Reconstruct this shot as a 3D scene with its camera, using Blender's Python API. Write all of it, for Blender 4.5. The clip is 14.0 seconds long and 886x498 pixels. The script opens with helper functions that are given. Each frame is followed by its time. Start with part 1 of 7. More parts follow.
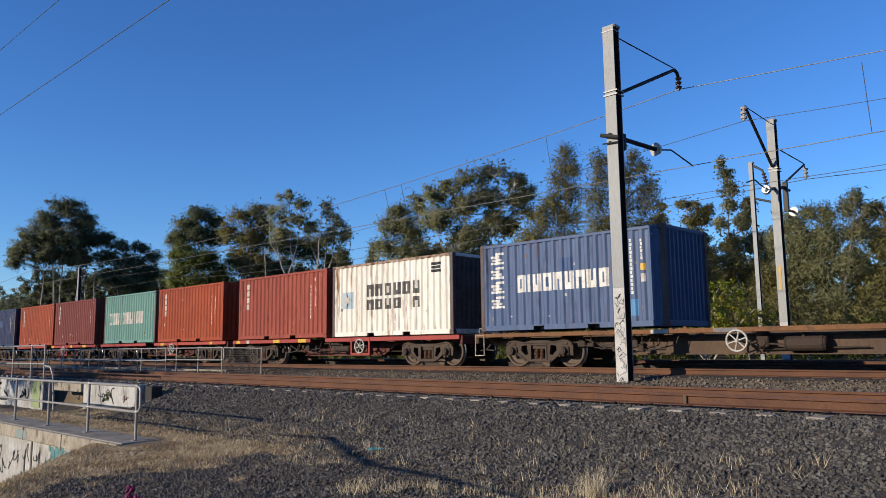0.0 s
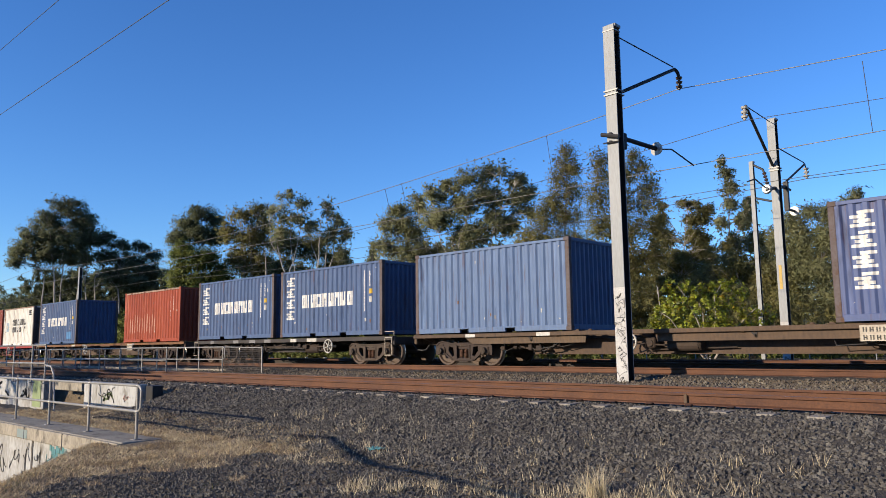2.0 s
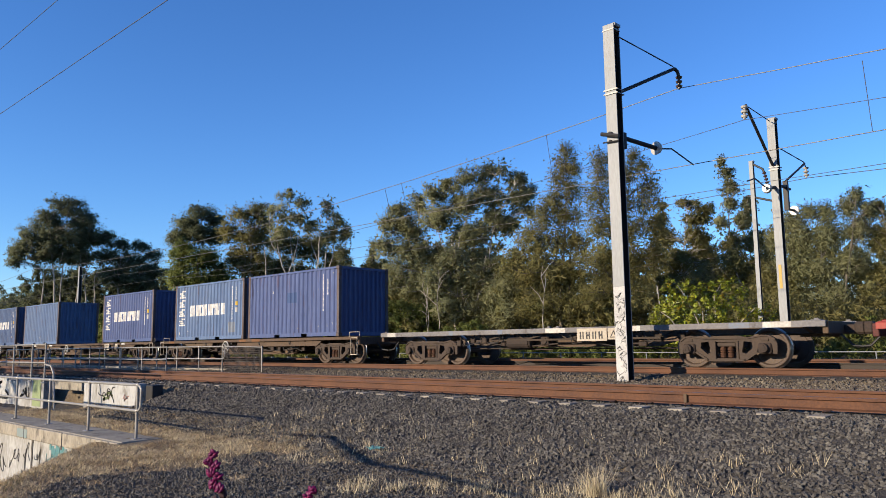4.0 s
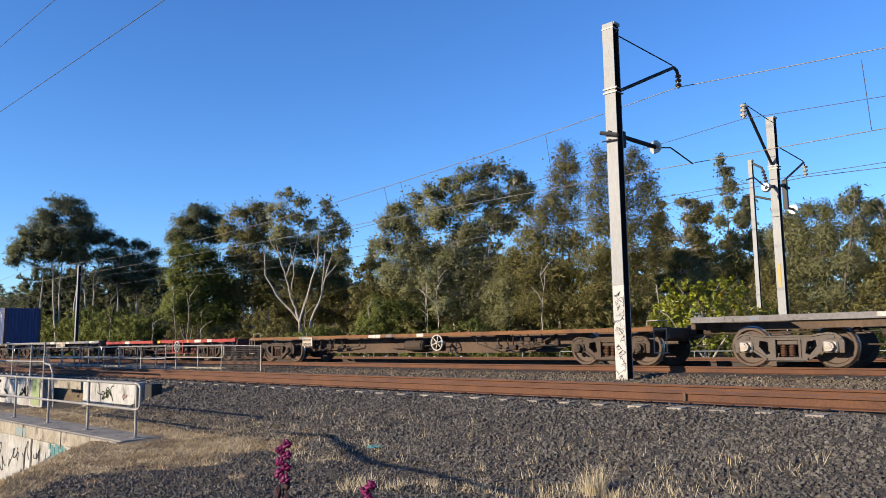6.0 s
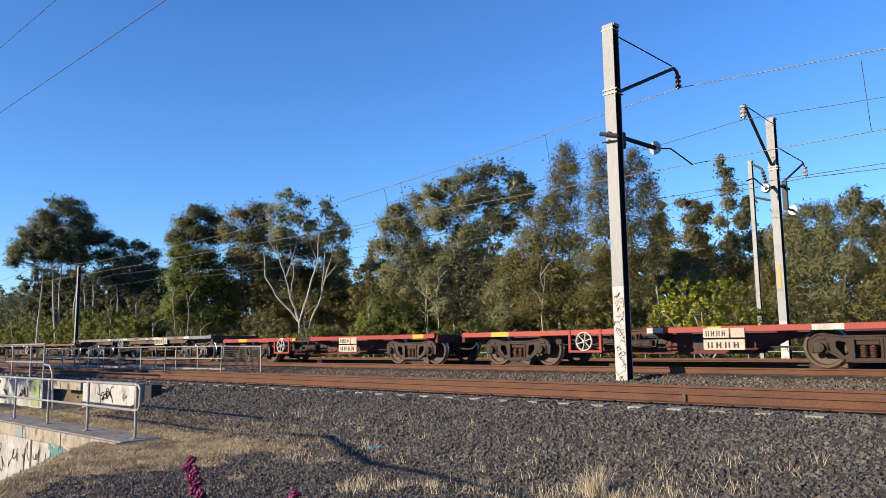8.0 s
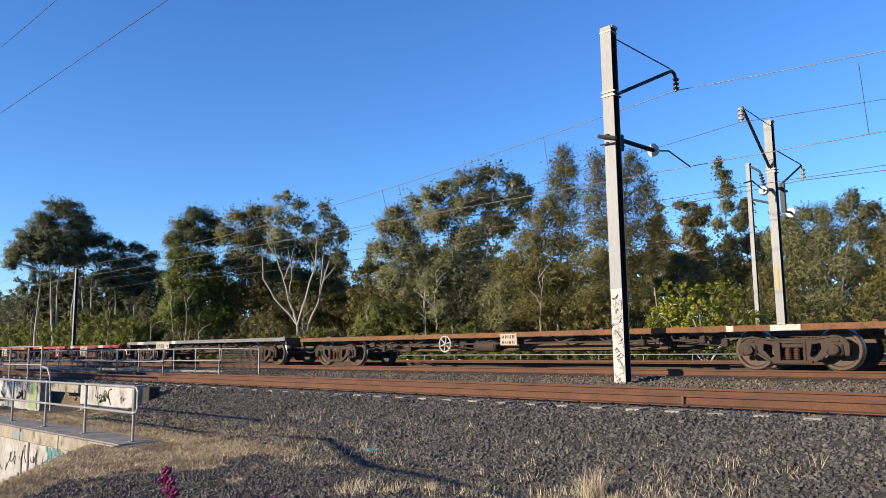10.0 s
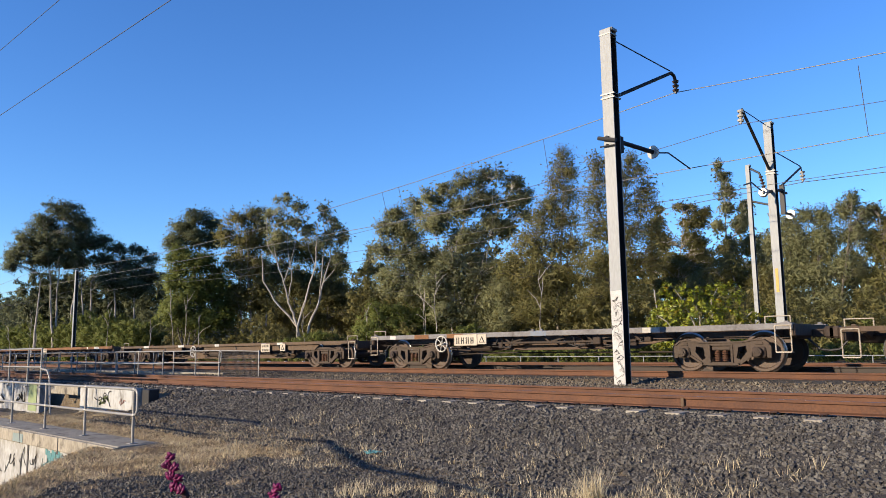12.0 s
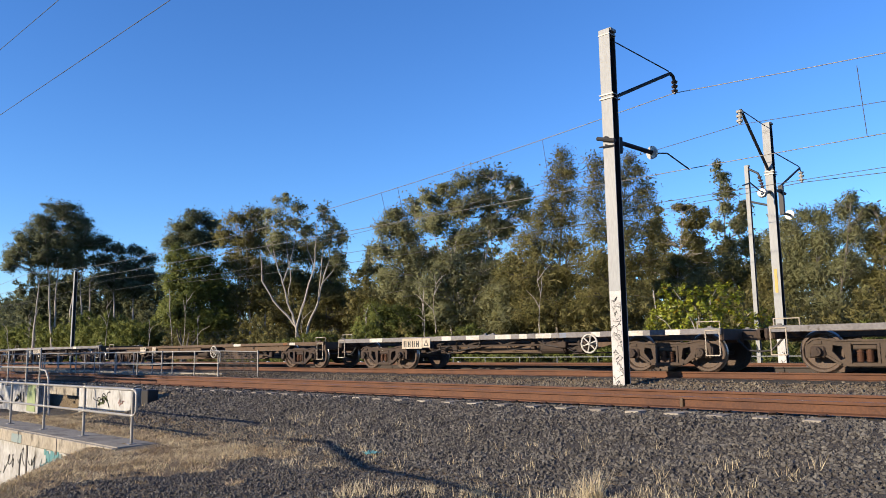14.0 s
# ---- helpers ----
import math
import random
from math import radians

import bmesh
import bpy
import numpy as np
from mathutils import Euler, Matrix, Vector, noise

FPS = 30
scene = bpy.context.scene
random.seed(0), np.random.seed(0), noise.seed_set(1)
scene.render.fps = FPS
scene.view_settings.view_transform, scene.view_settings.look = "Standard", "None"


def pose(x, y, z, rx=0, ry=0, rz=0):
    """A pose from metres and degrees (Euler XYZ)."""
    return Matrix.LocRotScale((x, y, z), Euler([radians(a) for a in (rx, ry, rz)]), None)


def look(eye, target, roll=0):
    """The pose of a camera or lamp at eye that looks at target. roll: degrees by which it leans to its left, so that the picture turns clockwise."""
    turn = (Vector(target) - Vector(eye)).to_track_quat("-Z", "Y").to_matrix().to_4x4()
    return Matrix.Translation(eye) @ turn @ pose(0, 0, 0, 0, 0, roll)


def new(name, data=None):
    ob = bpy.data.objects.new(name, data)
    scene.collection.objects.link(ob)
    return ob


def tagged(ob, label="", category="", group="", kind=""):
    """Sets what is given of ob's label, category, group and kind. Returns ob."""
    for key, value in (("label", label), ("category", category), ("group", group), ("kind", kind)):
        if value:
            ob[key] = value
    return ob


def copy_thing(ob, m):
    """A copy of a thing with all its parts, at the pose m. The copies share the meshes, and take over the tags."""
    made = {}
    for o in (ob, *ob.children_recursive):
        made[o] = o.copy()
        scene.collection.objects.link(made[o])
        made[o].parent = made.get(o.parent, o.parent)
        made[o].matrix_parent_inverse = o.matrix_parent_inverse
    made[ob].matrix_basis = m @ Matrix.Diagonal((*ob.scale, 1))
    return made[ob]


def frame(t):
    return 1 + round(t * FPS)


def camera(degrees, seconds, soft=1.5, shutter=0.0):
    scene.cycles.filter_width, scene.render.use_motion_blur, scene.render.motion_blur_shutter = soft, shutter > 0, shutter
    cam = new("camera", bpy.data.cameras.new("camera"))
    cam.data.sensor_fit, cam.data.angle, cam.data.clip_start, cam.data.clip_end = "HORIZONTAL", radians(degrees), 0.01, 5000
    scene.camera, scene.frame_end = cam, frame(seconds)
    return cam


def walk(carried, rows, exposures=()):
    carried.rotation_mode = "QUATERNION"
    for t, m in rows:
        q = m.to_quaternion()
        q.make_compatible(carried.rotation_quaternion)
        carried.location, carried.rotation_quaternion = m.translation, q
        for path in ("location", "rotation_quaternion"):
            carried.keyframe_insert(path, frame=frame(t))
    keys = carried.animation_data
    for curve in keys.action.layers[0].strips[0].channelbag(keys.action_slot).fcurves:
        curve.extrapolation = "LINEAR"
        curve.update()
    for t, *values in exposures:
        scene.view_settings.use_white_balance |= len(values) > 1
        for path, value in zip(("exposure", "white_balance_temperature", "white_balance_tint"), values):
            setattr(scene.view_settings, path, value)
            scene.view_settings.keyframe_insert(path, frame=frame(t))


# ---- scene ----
EYE = Vector((0.0, 0.0, 1.6))


def aim(yaw, tilt, roll):
    """The standing camera's pose: degrees left of the tracks' normal, degrees up, degrees of lean."""
    a, b = radians(yaw), radians(tilt)
    way = Vector((-math.sin(a) * math.cos(b), math.cos(a) * math.cos(b), math.sin(b)))
    return look(EYE, EYE + way * 10, roll)


cam = camera(60.87, 14.0, 0.85, 0.03)
walk(cam, [(t, aim(a, b, c)) for t, a, b, c in (
    (0, 43.60, 7.40, -0.71), (1, 43.60, 7.42, -0.71), (2, 43.64, 7.36, -0.71), (3, 43.67, 7.36, -0.71),
    (5.5, 43.56, 7.23, -0.71), (7, 43.60, 7.23, -0.71), (7.5, 43.56, 7.29, -0.71), (8, 43.56, 7.29, -0.71),
    (10.5, 43.39, 7.53, -0.73), (11, 43.39, 7.59, -0.74), (12, 43.41, 7.61, -0.75), (13, 43.38, 7.62, -0.76),
    (14, 43.34, 7.64, -0.76))],
     exposures=[(0, 0.35, 6150, 10), (1.5, 0.58, 6250, 10), (3, 0.68, 6350, 10), (5.3, 0.86, 6500, 10), (6.5, 0.91, 6500, 10), (14, 0.91, 6500, 10)])

# ---- light ----
SUN_WAY = Vector((0.325, 0.90, -0.30)).normalized()
sun_elev = math.asin(-SUN_WAY.z)
world = bpy.data.worlds.new("sky")
scene.world = world
world.use_nodes = True
sky = world.node_tree.nodes.new("ShaderNodeTexSky")
sky.sky_type, sky.sun_disc = "NISHITA", False
sky.sun_elevation, sky.sun_rotation = sun_elev, math.atan2(-SUN_WAY.x, -SUN_WAY.y)
sky.air_density, sky.dust_density, sky.ozone_density = 1.0, 0.0, 6.0
deep = world.node_tree.nodes.new("ShaderNodeHueSaturation")
deep.inputs["Hue"].default_value, deep.inputs["Saturation"].default_value = 0.508, 1.09
deep.inputs["Value"].default_value = 1.14
world.node_tree.links.new(sky.outputs[0], deep.inputs["Color"])
world.node_tree.links.new(deep.outputs[0], world.node_tree.nodes["Background"].inputs[0])
world.node_tree.nodes["Background"].inputs[1].default_value = 0.111
sun = new("sun", bpy.data.lights.new("sun", "SUN"))
sun.data.energy, sun.data.angle, sun.data.color = 4.9, radians(0.5), (1.0, 0.83, 0.62)
sun.matrix_world = look((0, 0, 60), Vector((0, 0, 60)) + SUN_WAY)


# ---- materials ----
def material(name, base, second=None, rough=0.7, metal=0.0, coarse=1.5, fine=25.0, spread=0.5, bump=0.15, dist=0.01,
             grime=None, grime_at=0.62, grime_scale=3.0, piece=0.0, streak=1.0, island=0.0, translucent=0.0, spec=0.4):
    """A surface with two scales of colour, optional grime patches, relief and a shift of tone per piece."""
    m = bpy.data.materials.new(name)
    m.use_nodes = True
    nt = m.node_tree
    n, lk = nt.nodes, nt.links
    bsdf = n["Principled BSDF"]
    bsdf.inputs["Roughness"].default_value, bsdf.inputs["Metallic"].default_value = rough, metal
    bsdf.inputs["Specular IOR Level"].default_value = spec
    tex = n.new("ShaderNodeTexCoord")
    mp = n.new("ShaderNodeMapping")
    mp.inputs["Scale"].default_value = (1, 1, 1 / streak)
    lk.new(tex.outputs["Object"], mp.inputs[0])
    a, b = n.new("ShaderNodeTexNoise"), n.new("ShaderNodeTexNoise")
    for node, s, d in ((a, coarse, 5), (b, fine, 3)):
        lk.new(mp.outputs[0], node.inputs["Vector"])
        node.inputs["Scale"].default_value, node.inputs["Detail"].default_value = s, d
    mixn = n.new("ShaderNodeMath")
    mixn.operation = "ADD"
    lk.new(a.outputs[0], mixn.inputs[0])
    lk.new(b.outputs[0], mixn.inputs[1])
    rng = n.new("ShaderNodeMapRange")
    rng.inputs[1].default_value, rng.inputs[2].default_value = 1 - spread * 0.5, 1 + spread * 0.5
    lk.new(mixn.outputs[0], rng.inputs[0])
    mix = n.new("ShaderNodeMix")
    mix.data_type = "RGBA"
    mix.inputs[6].default_value = (*base, 1)
    mix.inputs[7].default_value = (*(second or [c * 0.7 for c in base]), 1)
    lk.new(rng.outputs[0], mix.inputs[0])
    out = mix.outputs[2]
    if grime:
        g = n.new("ShaderNodeTexNoise")
        g.inputs["Scale"].default_value, g.inputs["Detail"].default_value = grime_scale, 8
        g.inputs["Roughness"].default_value = 0.65
        lk.new(mp.outputs[0], g.inputs["Vector"])
        gr = n.new("ShaderNodeMapRange")
        gr.inputs[1].default_value, gr.inputs[2].default_value = grime_at, grime_at + 0.1
        lk.new(g.outputs[0], gr.inputs[0])
        mg = n.new("ShaderNodeMix")
        mg.data_type = "RGBA"
        mg.inputs[7].default_value = (*grime, 1)
        lk.new(gr.outputs[0], mg.inputs[0])
        lk.new(out, mg.inputs[6])
        out = mg.outputs[2]
    if piece or island:
        hsv = n.new("ShaderNodeHueSaturation")
        src = n.new("ShaderNodeObjectInfo").outputs["Random"] if piece else n.new("ShaderNodeNewGeometry").outputs["Random Per Island"]
        k = piece or island
        mr = n.new("ShaderNodeMapRange")
        mr.inputs[3].default_value, mr.inputs[4].default_value = 1 - k, 1 + k
        lk.new(src, mr.inputs[0])
        lk.new(mr.outputs[0], hsv.inputs["Value"])
        mh = n.new("ShaderNodeMapRange")
        mh.inputs[3].default_value, mh.inputs[4].default_value = 0.5 - 0.04 * k, 0.5 + 0.04 * k
        lk.new(src, mh.inputs[0])
        lk.new(mh.outputs[0], hsv.inputs["Hue"])
        lk.new(out, hsv.inputs["Color"])
        out = hsv.outputs[0]
    lk.new(out, bsdf.inputs["Base Color"])
    if bump:
        bp = n.new("ShaderNodeBump")
        bp.inputs["Strength"].default_value, bp.inputs["Distance"].default_value = bump, dist
        lk.new(mixn.outputs[0], bp.inputs["Height"])
        lk.new(bp.outputs[0], bsdf.inputs["Normal"])
    if translucent:
        tr = n.new("ShaderNodeBsdfTranslucent")
        lk.new(out, tr.inputs[0])
        ms = n.new("ShaderNodeMixShader")
        ms.inputs[0].default_value = translucent
        lk.new(bsdf.outputs[0], ms.inputs[1])
        lk.new(tr.outputs[0], ms.inputs[2])
        lk.new(ms.outputs[0], n["Material Output"].inputs[0])
    return m


M = dict(
    rail_side=material("rusty_rail", (0.105, 0.043, 0.018), (0.058, 0.024, 0.013), 0.8, 0.0, 2, 40, bump=0.3),
    # near black: the shade under the train is put into this rail's colour
    rail_shaded=material("rail_in_train_shade", (0.02, 0.014, 0.011), (0.03, 0.02, 0.014), 0.7, 0.0, 2, 40, bump=0.3),
    rail_head=material("worn_rail_head", (0.169, 0.124, 0.0955), (0.124, 0.0733, 0.0503), 0.45, 0.6, 1, 30),
    sleeper=material("concrete_sleeper", (0.252, 0.229, 0.196), (0.163, 0.144, 0.122), 0.9, 0, 4, 40, piece=0.25),
    clip=material("rusty_clip", (0.0562, 0.0281, 0.02), None, 0.8),
    ballast_bed=material("ballast_bed", (0.056, 0.05, 0.044), (0.03, 0.027, 0.024), 0.95, 0, 6, 60, bump=0.8, dist=0.05),
    ballast=material("ballast_stone", (0.097, 0.089, 0.078), (0.049, 0.045, 0.041), 0.9, 0, 3, 60, island=0.5),
    ballast_pale=material("pale_ballast_stone", (0.126, 0.104, 0.0784), (0.0703, 0.057, 0.0437), 0.9, 0, 3, 60, island=0.45),
    soil=material("dry_soil", (0.185, 0.141, 0.0851), (0.104, 0.0777, 0.0503), 0.95, 0, 2.2, 45, bump=0.9, dist=0.06, grime=(0.0629, 0.0548, 0.0474), grime_at=0.56, grime_scale=0.9),
    grass=material("dry_grass", (0.58, 0.47, 0.3), (0.28, 0.2, 0.112), 0.9, 0, 1.6, 12, spread=0.35, island=0.4, bump=0, translucent=0.3),
    straw=material("pale_straw", (0.548, 0.474, 0.326), (0.407, 0.333, 0.207), 0.8, 0, 0.8, 12, island=0.3, bump=0, translucent=0.3),
    grass_green=material("green_grass", (0.0562, 0.0733, 0.02), (0.112, 0.101, 0.034), 0.9, 0, 0.8, 12, island=0.35, bump=0, translucent=0.3),
    concrete=material("weathered_concrete", (0.3, 0.27, 0.215), (0.17, 0.15, 0.115), 0.9, 0, 1.2, 25, bump=0.3, grime=(0.0629, 0.0548, 0.0444), grime_at=0.55, streak=2),
    slab=material("grey_slab", (0.25, 0.228, 0.185), (0.15, 0.135, 0.108), 0.85, 0, 1.2, 25, grime=(0.0888, 0.0777, 0.0607), grime_at=0.54),
    wall_paint=material("painted_out_concrete", (0.35, 0.352, 0.34), (0.225, 0.22, 0.205), 0.85, 0, 1.0, 14, spread=0.35, grime=(0.111, 0.0999, 0.0829), grime_at=0.57, grime_scale=2.5, streak=2.5),
    galv=material("galvanised_steel", (0.27, 0.262, 0.245), (0.19, 0.184, 0.172), 0.5, 0.25, 3, 50),
    mast=material("galvanised_mast", (0.226, 0.236, 0.24), (0.18, 0.187, 0.19), 0.6, 0.15, 1.5, 30, streak=5, grime=(0.147, 0.141, 0.13), grime_at=0.6),
    mast_white=material("whitewashed_steel", (0.443, 0.437, 0.423), (0.281, 0.275, 0.264), 0.7, 0, 3, 30),
    # black steel parts; also the painted shade in mast webs and bridge recess
    black=material("black_steel_and_shade", (0.0111, 0.0111, 0.0126), (0.017, 0.0155, 0.0148), 0.6),
    ink=material("graffiti_ink", (0.02, 0.02, 0.0252), None, 0.7),
    teal_ink=material("teal_graffiti", (0.0444, 0.163, 0.181), (0.0888, 0.185, 0.192), 0.7),
    teal_faded=material("faded_teal_paint", (0.118, 0.2, 0.204), (0.178, 0.207, 0.2), 0.8),
    pink_ink=material("pink_graffiti", (0.391, 0.228, 0.215), None, 0.7),
    green_ink=material("green_graffiti", (0.214, 0.264, 0.124), None, 0.7),
    porcelain=material("porcelain", (0.423, 0.404, 0.365), (0.281, 0.259, 0.225), 0.25),
    brown_porcelain=material("brown_porcelain", (0.0673, 0.0392, 0.0281), None, 0.25),
    wire=material("weathered_wire", (0.0903, 0.0873, 0.0844), None, 0.6, 0.5),
    copper=material("bright_wire", (0.192, 0.181, 0.163), None, 0.5, 0.5),
    under=material("grimy_brown_steel", (0.044, 0.029, 0.02), (0.024, 0.017, 0.013), 0.85, 0, 1.2, 18, grime=(0.02, 0.0155, 0.0133), grime_at=0.58, piece=0.15),
    deck_brown=material("brown_frame_steel", (0.088, 0.055, 0.032), (0.054, 0.035, 0.023), 0.8, 0, 1.0, 16, grime=(0.0311, 0.0222, 0.017), grime_at=0.6, piece=0.12, streak=2.5),
    deck_rust=material("rust_orange_deck", (0.162, 0.0764, 0.0272), (0.0989, 0.045, 0.0225), 0.85, 0, 1.5, 20, grime=(0.0451, 0.0281, 0.02), grime_at=0.58),
    deck_grey=material("faded_grey_deck", (0.169, 0.163, 0.163), (0.107, 0.101, 0.101), 0.8, 0, 1.5, 20, grime=(0.0503, 0.0363, 0.0281), grime_at=0.58),
    deck_blue=material("faded_blue_deck", (0.135, 0.163, 0.214), (0.147, 0.147, 0.152), 0.8, 0, 1.5, 20, grime=(0.0562, 0.0451, 0.034), grime_at=0.6),
    deck_dark=material("dark_steel_frame", (0.0422, 0.0348, 0.0311), (0.0252, 0.0222, 0.0215), 0.8, 0, 1.2, 18, grime=(0.0673, 0.0422, 0.0252), grime_at=0.62),
    wagon_red=material("wagon_red_paint", (0.27, 0.0311, 0.02), (0.203, 0.0252, 0.017), 0.6, 0, 1.2, 20, grime=(0.0503, 0.0222, 0.017), grime_at=0.66, piece=0.1),
    wagon_red_dull=material("dull_red_oxide", (0.0955, 0.0252, 0.02), (0.0622, 0.02, 0.0155), 0.8, 0, 1.2, 20, grime=(0.0281, 0.017, 0.0141), grime_at=0.6),
    yellow=material("reflective_yellow", (0.488, 0.312, 0.0192), None, 0.5, bump=0),
    white=material("white_marker_paint", (0.469, 0.456, 0.417), (0.281, 0.264, 0.231), 0.7, 0, 2, 20, bump=0),
    letter_white=material("worn_white_lettering", (0.577, 0.57, 0.54), (0.444, 0.429, 0.4), 0.6, 0, 3, 20, spread=0.3, bump=0),
    chalk=material("chalky_faded_paint", (0.37, 0.2, 0.141), (0.266, 0.0962, 0.0592), 0.8, 0, 2, 25, spread=0.3, bump=0),
    sign=material("cream_number_board", (0.404, 0.358, 0.286), (0.281, 0.236, 0.18), 0.7, 0, 2, 20, bump=0),
    bogie=material("bogie_cast_steel", (0.056, 0.038, 0.027), (0.034, 0.024, 0.018), 0.85, 0, 2, 20, grime=(0.0281, 0.0222, 0.0178), grime_at=0.6, piece=0.25),
    bogie_grey=material("grey_bogie_paint", (0.0962, 0.0829, 0.0725), (0.0629, 0.0481, 0.037), 0.75, 0, 2, 20, grime=(0.0562, 0.034, 0.0222), grime_at=0.6),
    spring=material("rusty_spring", (0.0808, 0.0337, 0.0151), None, 0.8),
    wheel=material("wheel_steel", (0.0903, 0.0622, 0.0451), (0.0503, 0.0363, 0.0281), 0.7, 0.2, 2, 30),
    tread=material("polished_tread", (0.404, 0.377, 0.345), None, 0.3, 0.9),
    axle_end=material("axle_cap", (0.309, 0.303, 0.292), (0.197, 0.169, 0.141), 0.5, 0.2),
    bark=material("grey_bark", (0.148, 0.13, 0.107), (0.0888, 0.0777, 0.0629), 0.95, 0, 2, 20, streak=4),
    bark_pale=material("pale_gum_bark", (0.34, 0.311, 0.27), (0.237, 0.211, 0.178), 0.9, 0, 1.5, 15, streak=3),
    leaf_dark=material("dark_gum_leaf", (0.0915, 0.1074, 0.0549), (0.1403, 0.1488, 0.08052), 0.6, 0, 0.5, 2.5, island=0.12, bump=0, translucent=0.45, spec=0.2),
    leaf_grey=material("grey_green_leaf", (0.2337, 0.2337, 0.1231), (0.1653, 0.1733, 0.08208), 0.6, 0, 0.5, 2.5, island=0.12, bump=0, translucent=0.45, spec=0.2),
    leaf_olive=material("olive_brown_leaf", (0.2052, 0.1801, 0.07068), (0.1368, 0.1345, 0.04788), 0.65, 0, 0.5, 2.5, island=0.12, bump=0, translucent=0.45, spec=0.2),
    leaf_green=material("fresh_green_leaf", (0.1197, 0.1459, 0.03648), (0.1653, 0.1801, 0.05016), 0.6, 0, 0.5, 2.5, island=0.12, bump=0, translucent=0.45, spec=0.2),
    leaf_lime=material("yellow_green_leaf", (0.3, 0.3, 0.026), (0.13, 0.16, 0.018), 0.4, 0, 0.8, 4, island=0.5, bump=0, translucent=0.3),
    leaf_yellow=material("yellow_leaf", (0.404, 0.274, 0.0192), None, 0.5, bump=0, translucent=0.3),
    wood_far=material("distant_wood", (0.034, 0.0392, 0.0281), (0.02, 0.0252, 0.02), 0.9, 0, 0.08, 0.6, bump=0),
    petal=material("magenta_petal", (0.197, 0.00777, 0.0865), (0.138, 0.00414, 0.0632), 0.5, 0, 8, 60, island=0.3, bump=0, translucent=0.35),
    petal_dark=material("dark_stem", (0.0281, 0.00666, 0.0155), (0.017, 0.00814, 0.00814), 0.7, 0, 8, 60),
)


# ---- mesh tools ----
def part(name, bm, mat, parent=None, label="", m=None):
    """Links a bmesh as one mesh object, under parent if given."""
    me = bpy.data.meshes.new(name)
    bm.to_mesh(me)
    bm.free()
    me.materials.append(M[mat] if isinstance(mat, str) else mat)
    return placed(name, me, parent, label, m)


def placed(name, me, parent=None, label="", m=None):
    ob = new(name, me)
    if parent:
        ob.parent = parent
    if m is not None:
        ob.matrix_basis = m
    return tagged(ob, label)


def empty(name, m=None):
    ob = new(name)
    ob.empty_display_size = 0.3
    if m is not None:
        ob.matrix_basis = m
    return ob


def box(bm, x0, x1, y0, y1, z0, z1, bevel=0.0):
    vs = bmesh.ops.create_cube(bm, size=1.0)["verts"]
    for v in vs:
        v.co = Vector(((x0 + x1) / 2 + v.co.x * (x1 - x0), (y0 + y1) / 2 + v.co.y * (y1 - y0), (z0 + z1) / 2 + v.co.z * (z1 - z0)))
    if bevel:
        edges = list({e for v in vs for e in v.link_edges})
        bmesh.ops.bevel(bm, geom=edges, offset=bevel, segments=1, affect="EDGES")
    return bm


def boxed(*a, **k):
    return box(bmesh.new(), *a, **k)


def rod(bm, a, b, r, r2=None, seg=8, caps=True):
    """A straight round bar from a to b."""
    a, b = Vector(a), Vector(b)
    d = b - a
    turn = d.to_track_quat("Z", "Y").to_matrix().to_4x4()
    bmesh.ops.create_cone(bm, cap_ends=caps, segments=seg, radius1=r, radius2=r if r2 is None else r2, depth=d.length,
                          matrix=Matrix.Translation((a + b) / 2) @ turn)
    return bm


def tube(bm, pts, r, seg=8):
    for a, b in zip(pts, pts[1:]):
        rod(bm, a, b, r, seg=seg)
    for p in pts[1:-1]:
        bmesh.ops.create_icosphere(bm, subdivisions=1, radius=r * 1.02, matrix=Matrix.Translation(p))
    return bm


def prism(bm, outline, y0, y1):
    """A plate with the outline (x, z) between two depths."""
    n = len(outline)
    f = [bm.verts.new((x, y0, z)) for x, z in outline]
    g = [bm.verts.new((x, y1, z)) for x, z in outline]
    bm.faces.new(f)
    bm.faces.new(g[::-1])
    for i in range(n):
        bm.faces.new((f[i], g[i], g[(i + 1) % n], f[(i + 1) % n]))
    bmesh.ops.recalc_face_normals(bm, faces=bm.faces[:])
    return bm


def lathe(bm, profile, seg=20, axis="Y"):
    """Turns a profile (radius, along) round an axis through the origin."""
    rings = []
    for r, s in profile:
        ring = []
        for i in range(seg):
            a = 2 * math.pi * i / seg
            c = (r * math.cos(a), s, r * math.sin(a)) if axis == "Y" else (r * math.cos(a), r * math.sin(a), s)
            ring.append(bm.verts.new(c))
        rings.append(ring)
    for p, q in zip(rings, rings[1:]):
        for i in range(seg):
            bm.faces.new((p[i], p[(i + 1) % seg], q[(i + 1) % seg], q[i]))
    for ring in (rings[0], rings[-1]):
        if profile[0][0] > 0:
            bm.faces.new(ring)
    bmesh.ops.recalc_face_normals(bm, faces=bm.faces[:])
    return bm


def raw_mesh(name, verts, faces, mat, flat=True):
    """A mesh from numpy arrays of points and of faces with one corner count."""
    me = bpy.data.meshes.new(name)
    verts, faces = np.asarray(verts, np.float32), np.asarray(faces, np.int32)
    k = faces.shape[1]
    me.vertices.add(len(verts))
    me.vertices.foreach_set("co", verts.ravel())
    me.loops.add(faces.size)
    me.loops.foreach_set("vertex_index", faces.ravel())
    me.polygons.add(len(faces))
    me.polygons.foreach_set("loop_start", np.arange(0, faces.size, k, dtype=np.int32))
    me.update(calc_edges=True)
    if flat:
        me.shade_flat()
    me.materials.append(M[mat] if isinstance(mat, str) else mat)
    return me


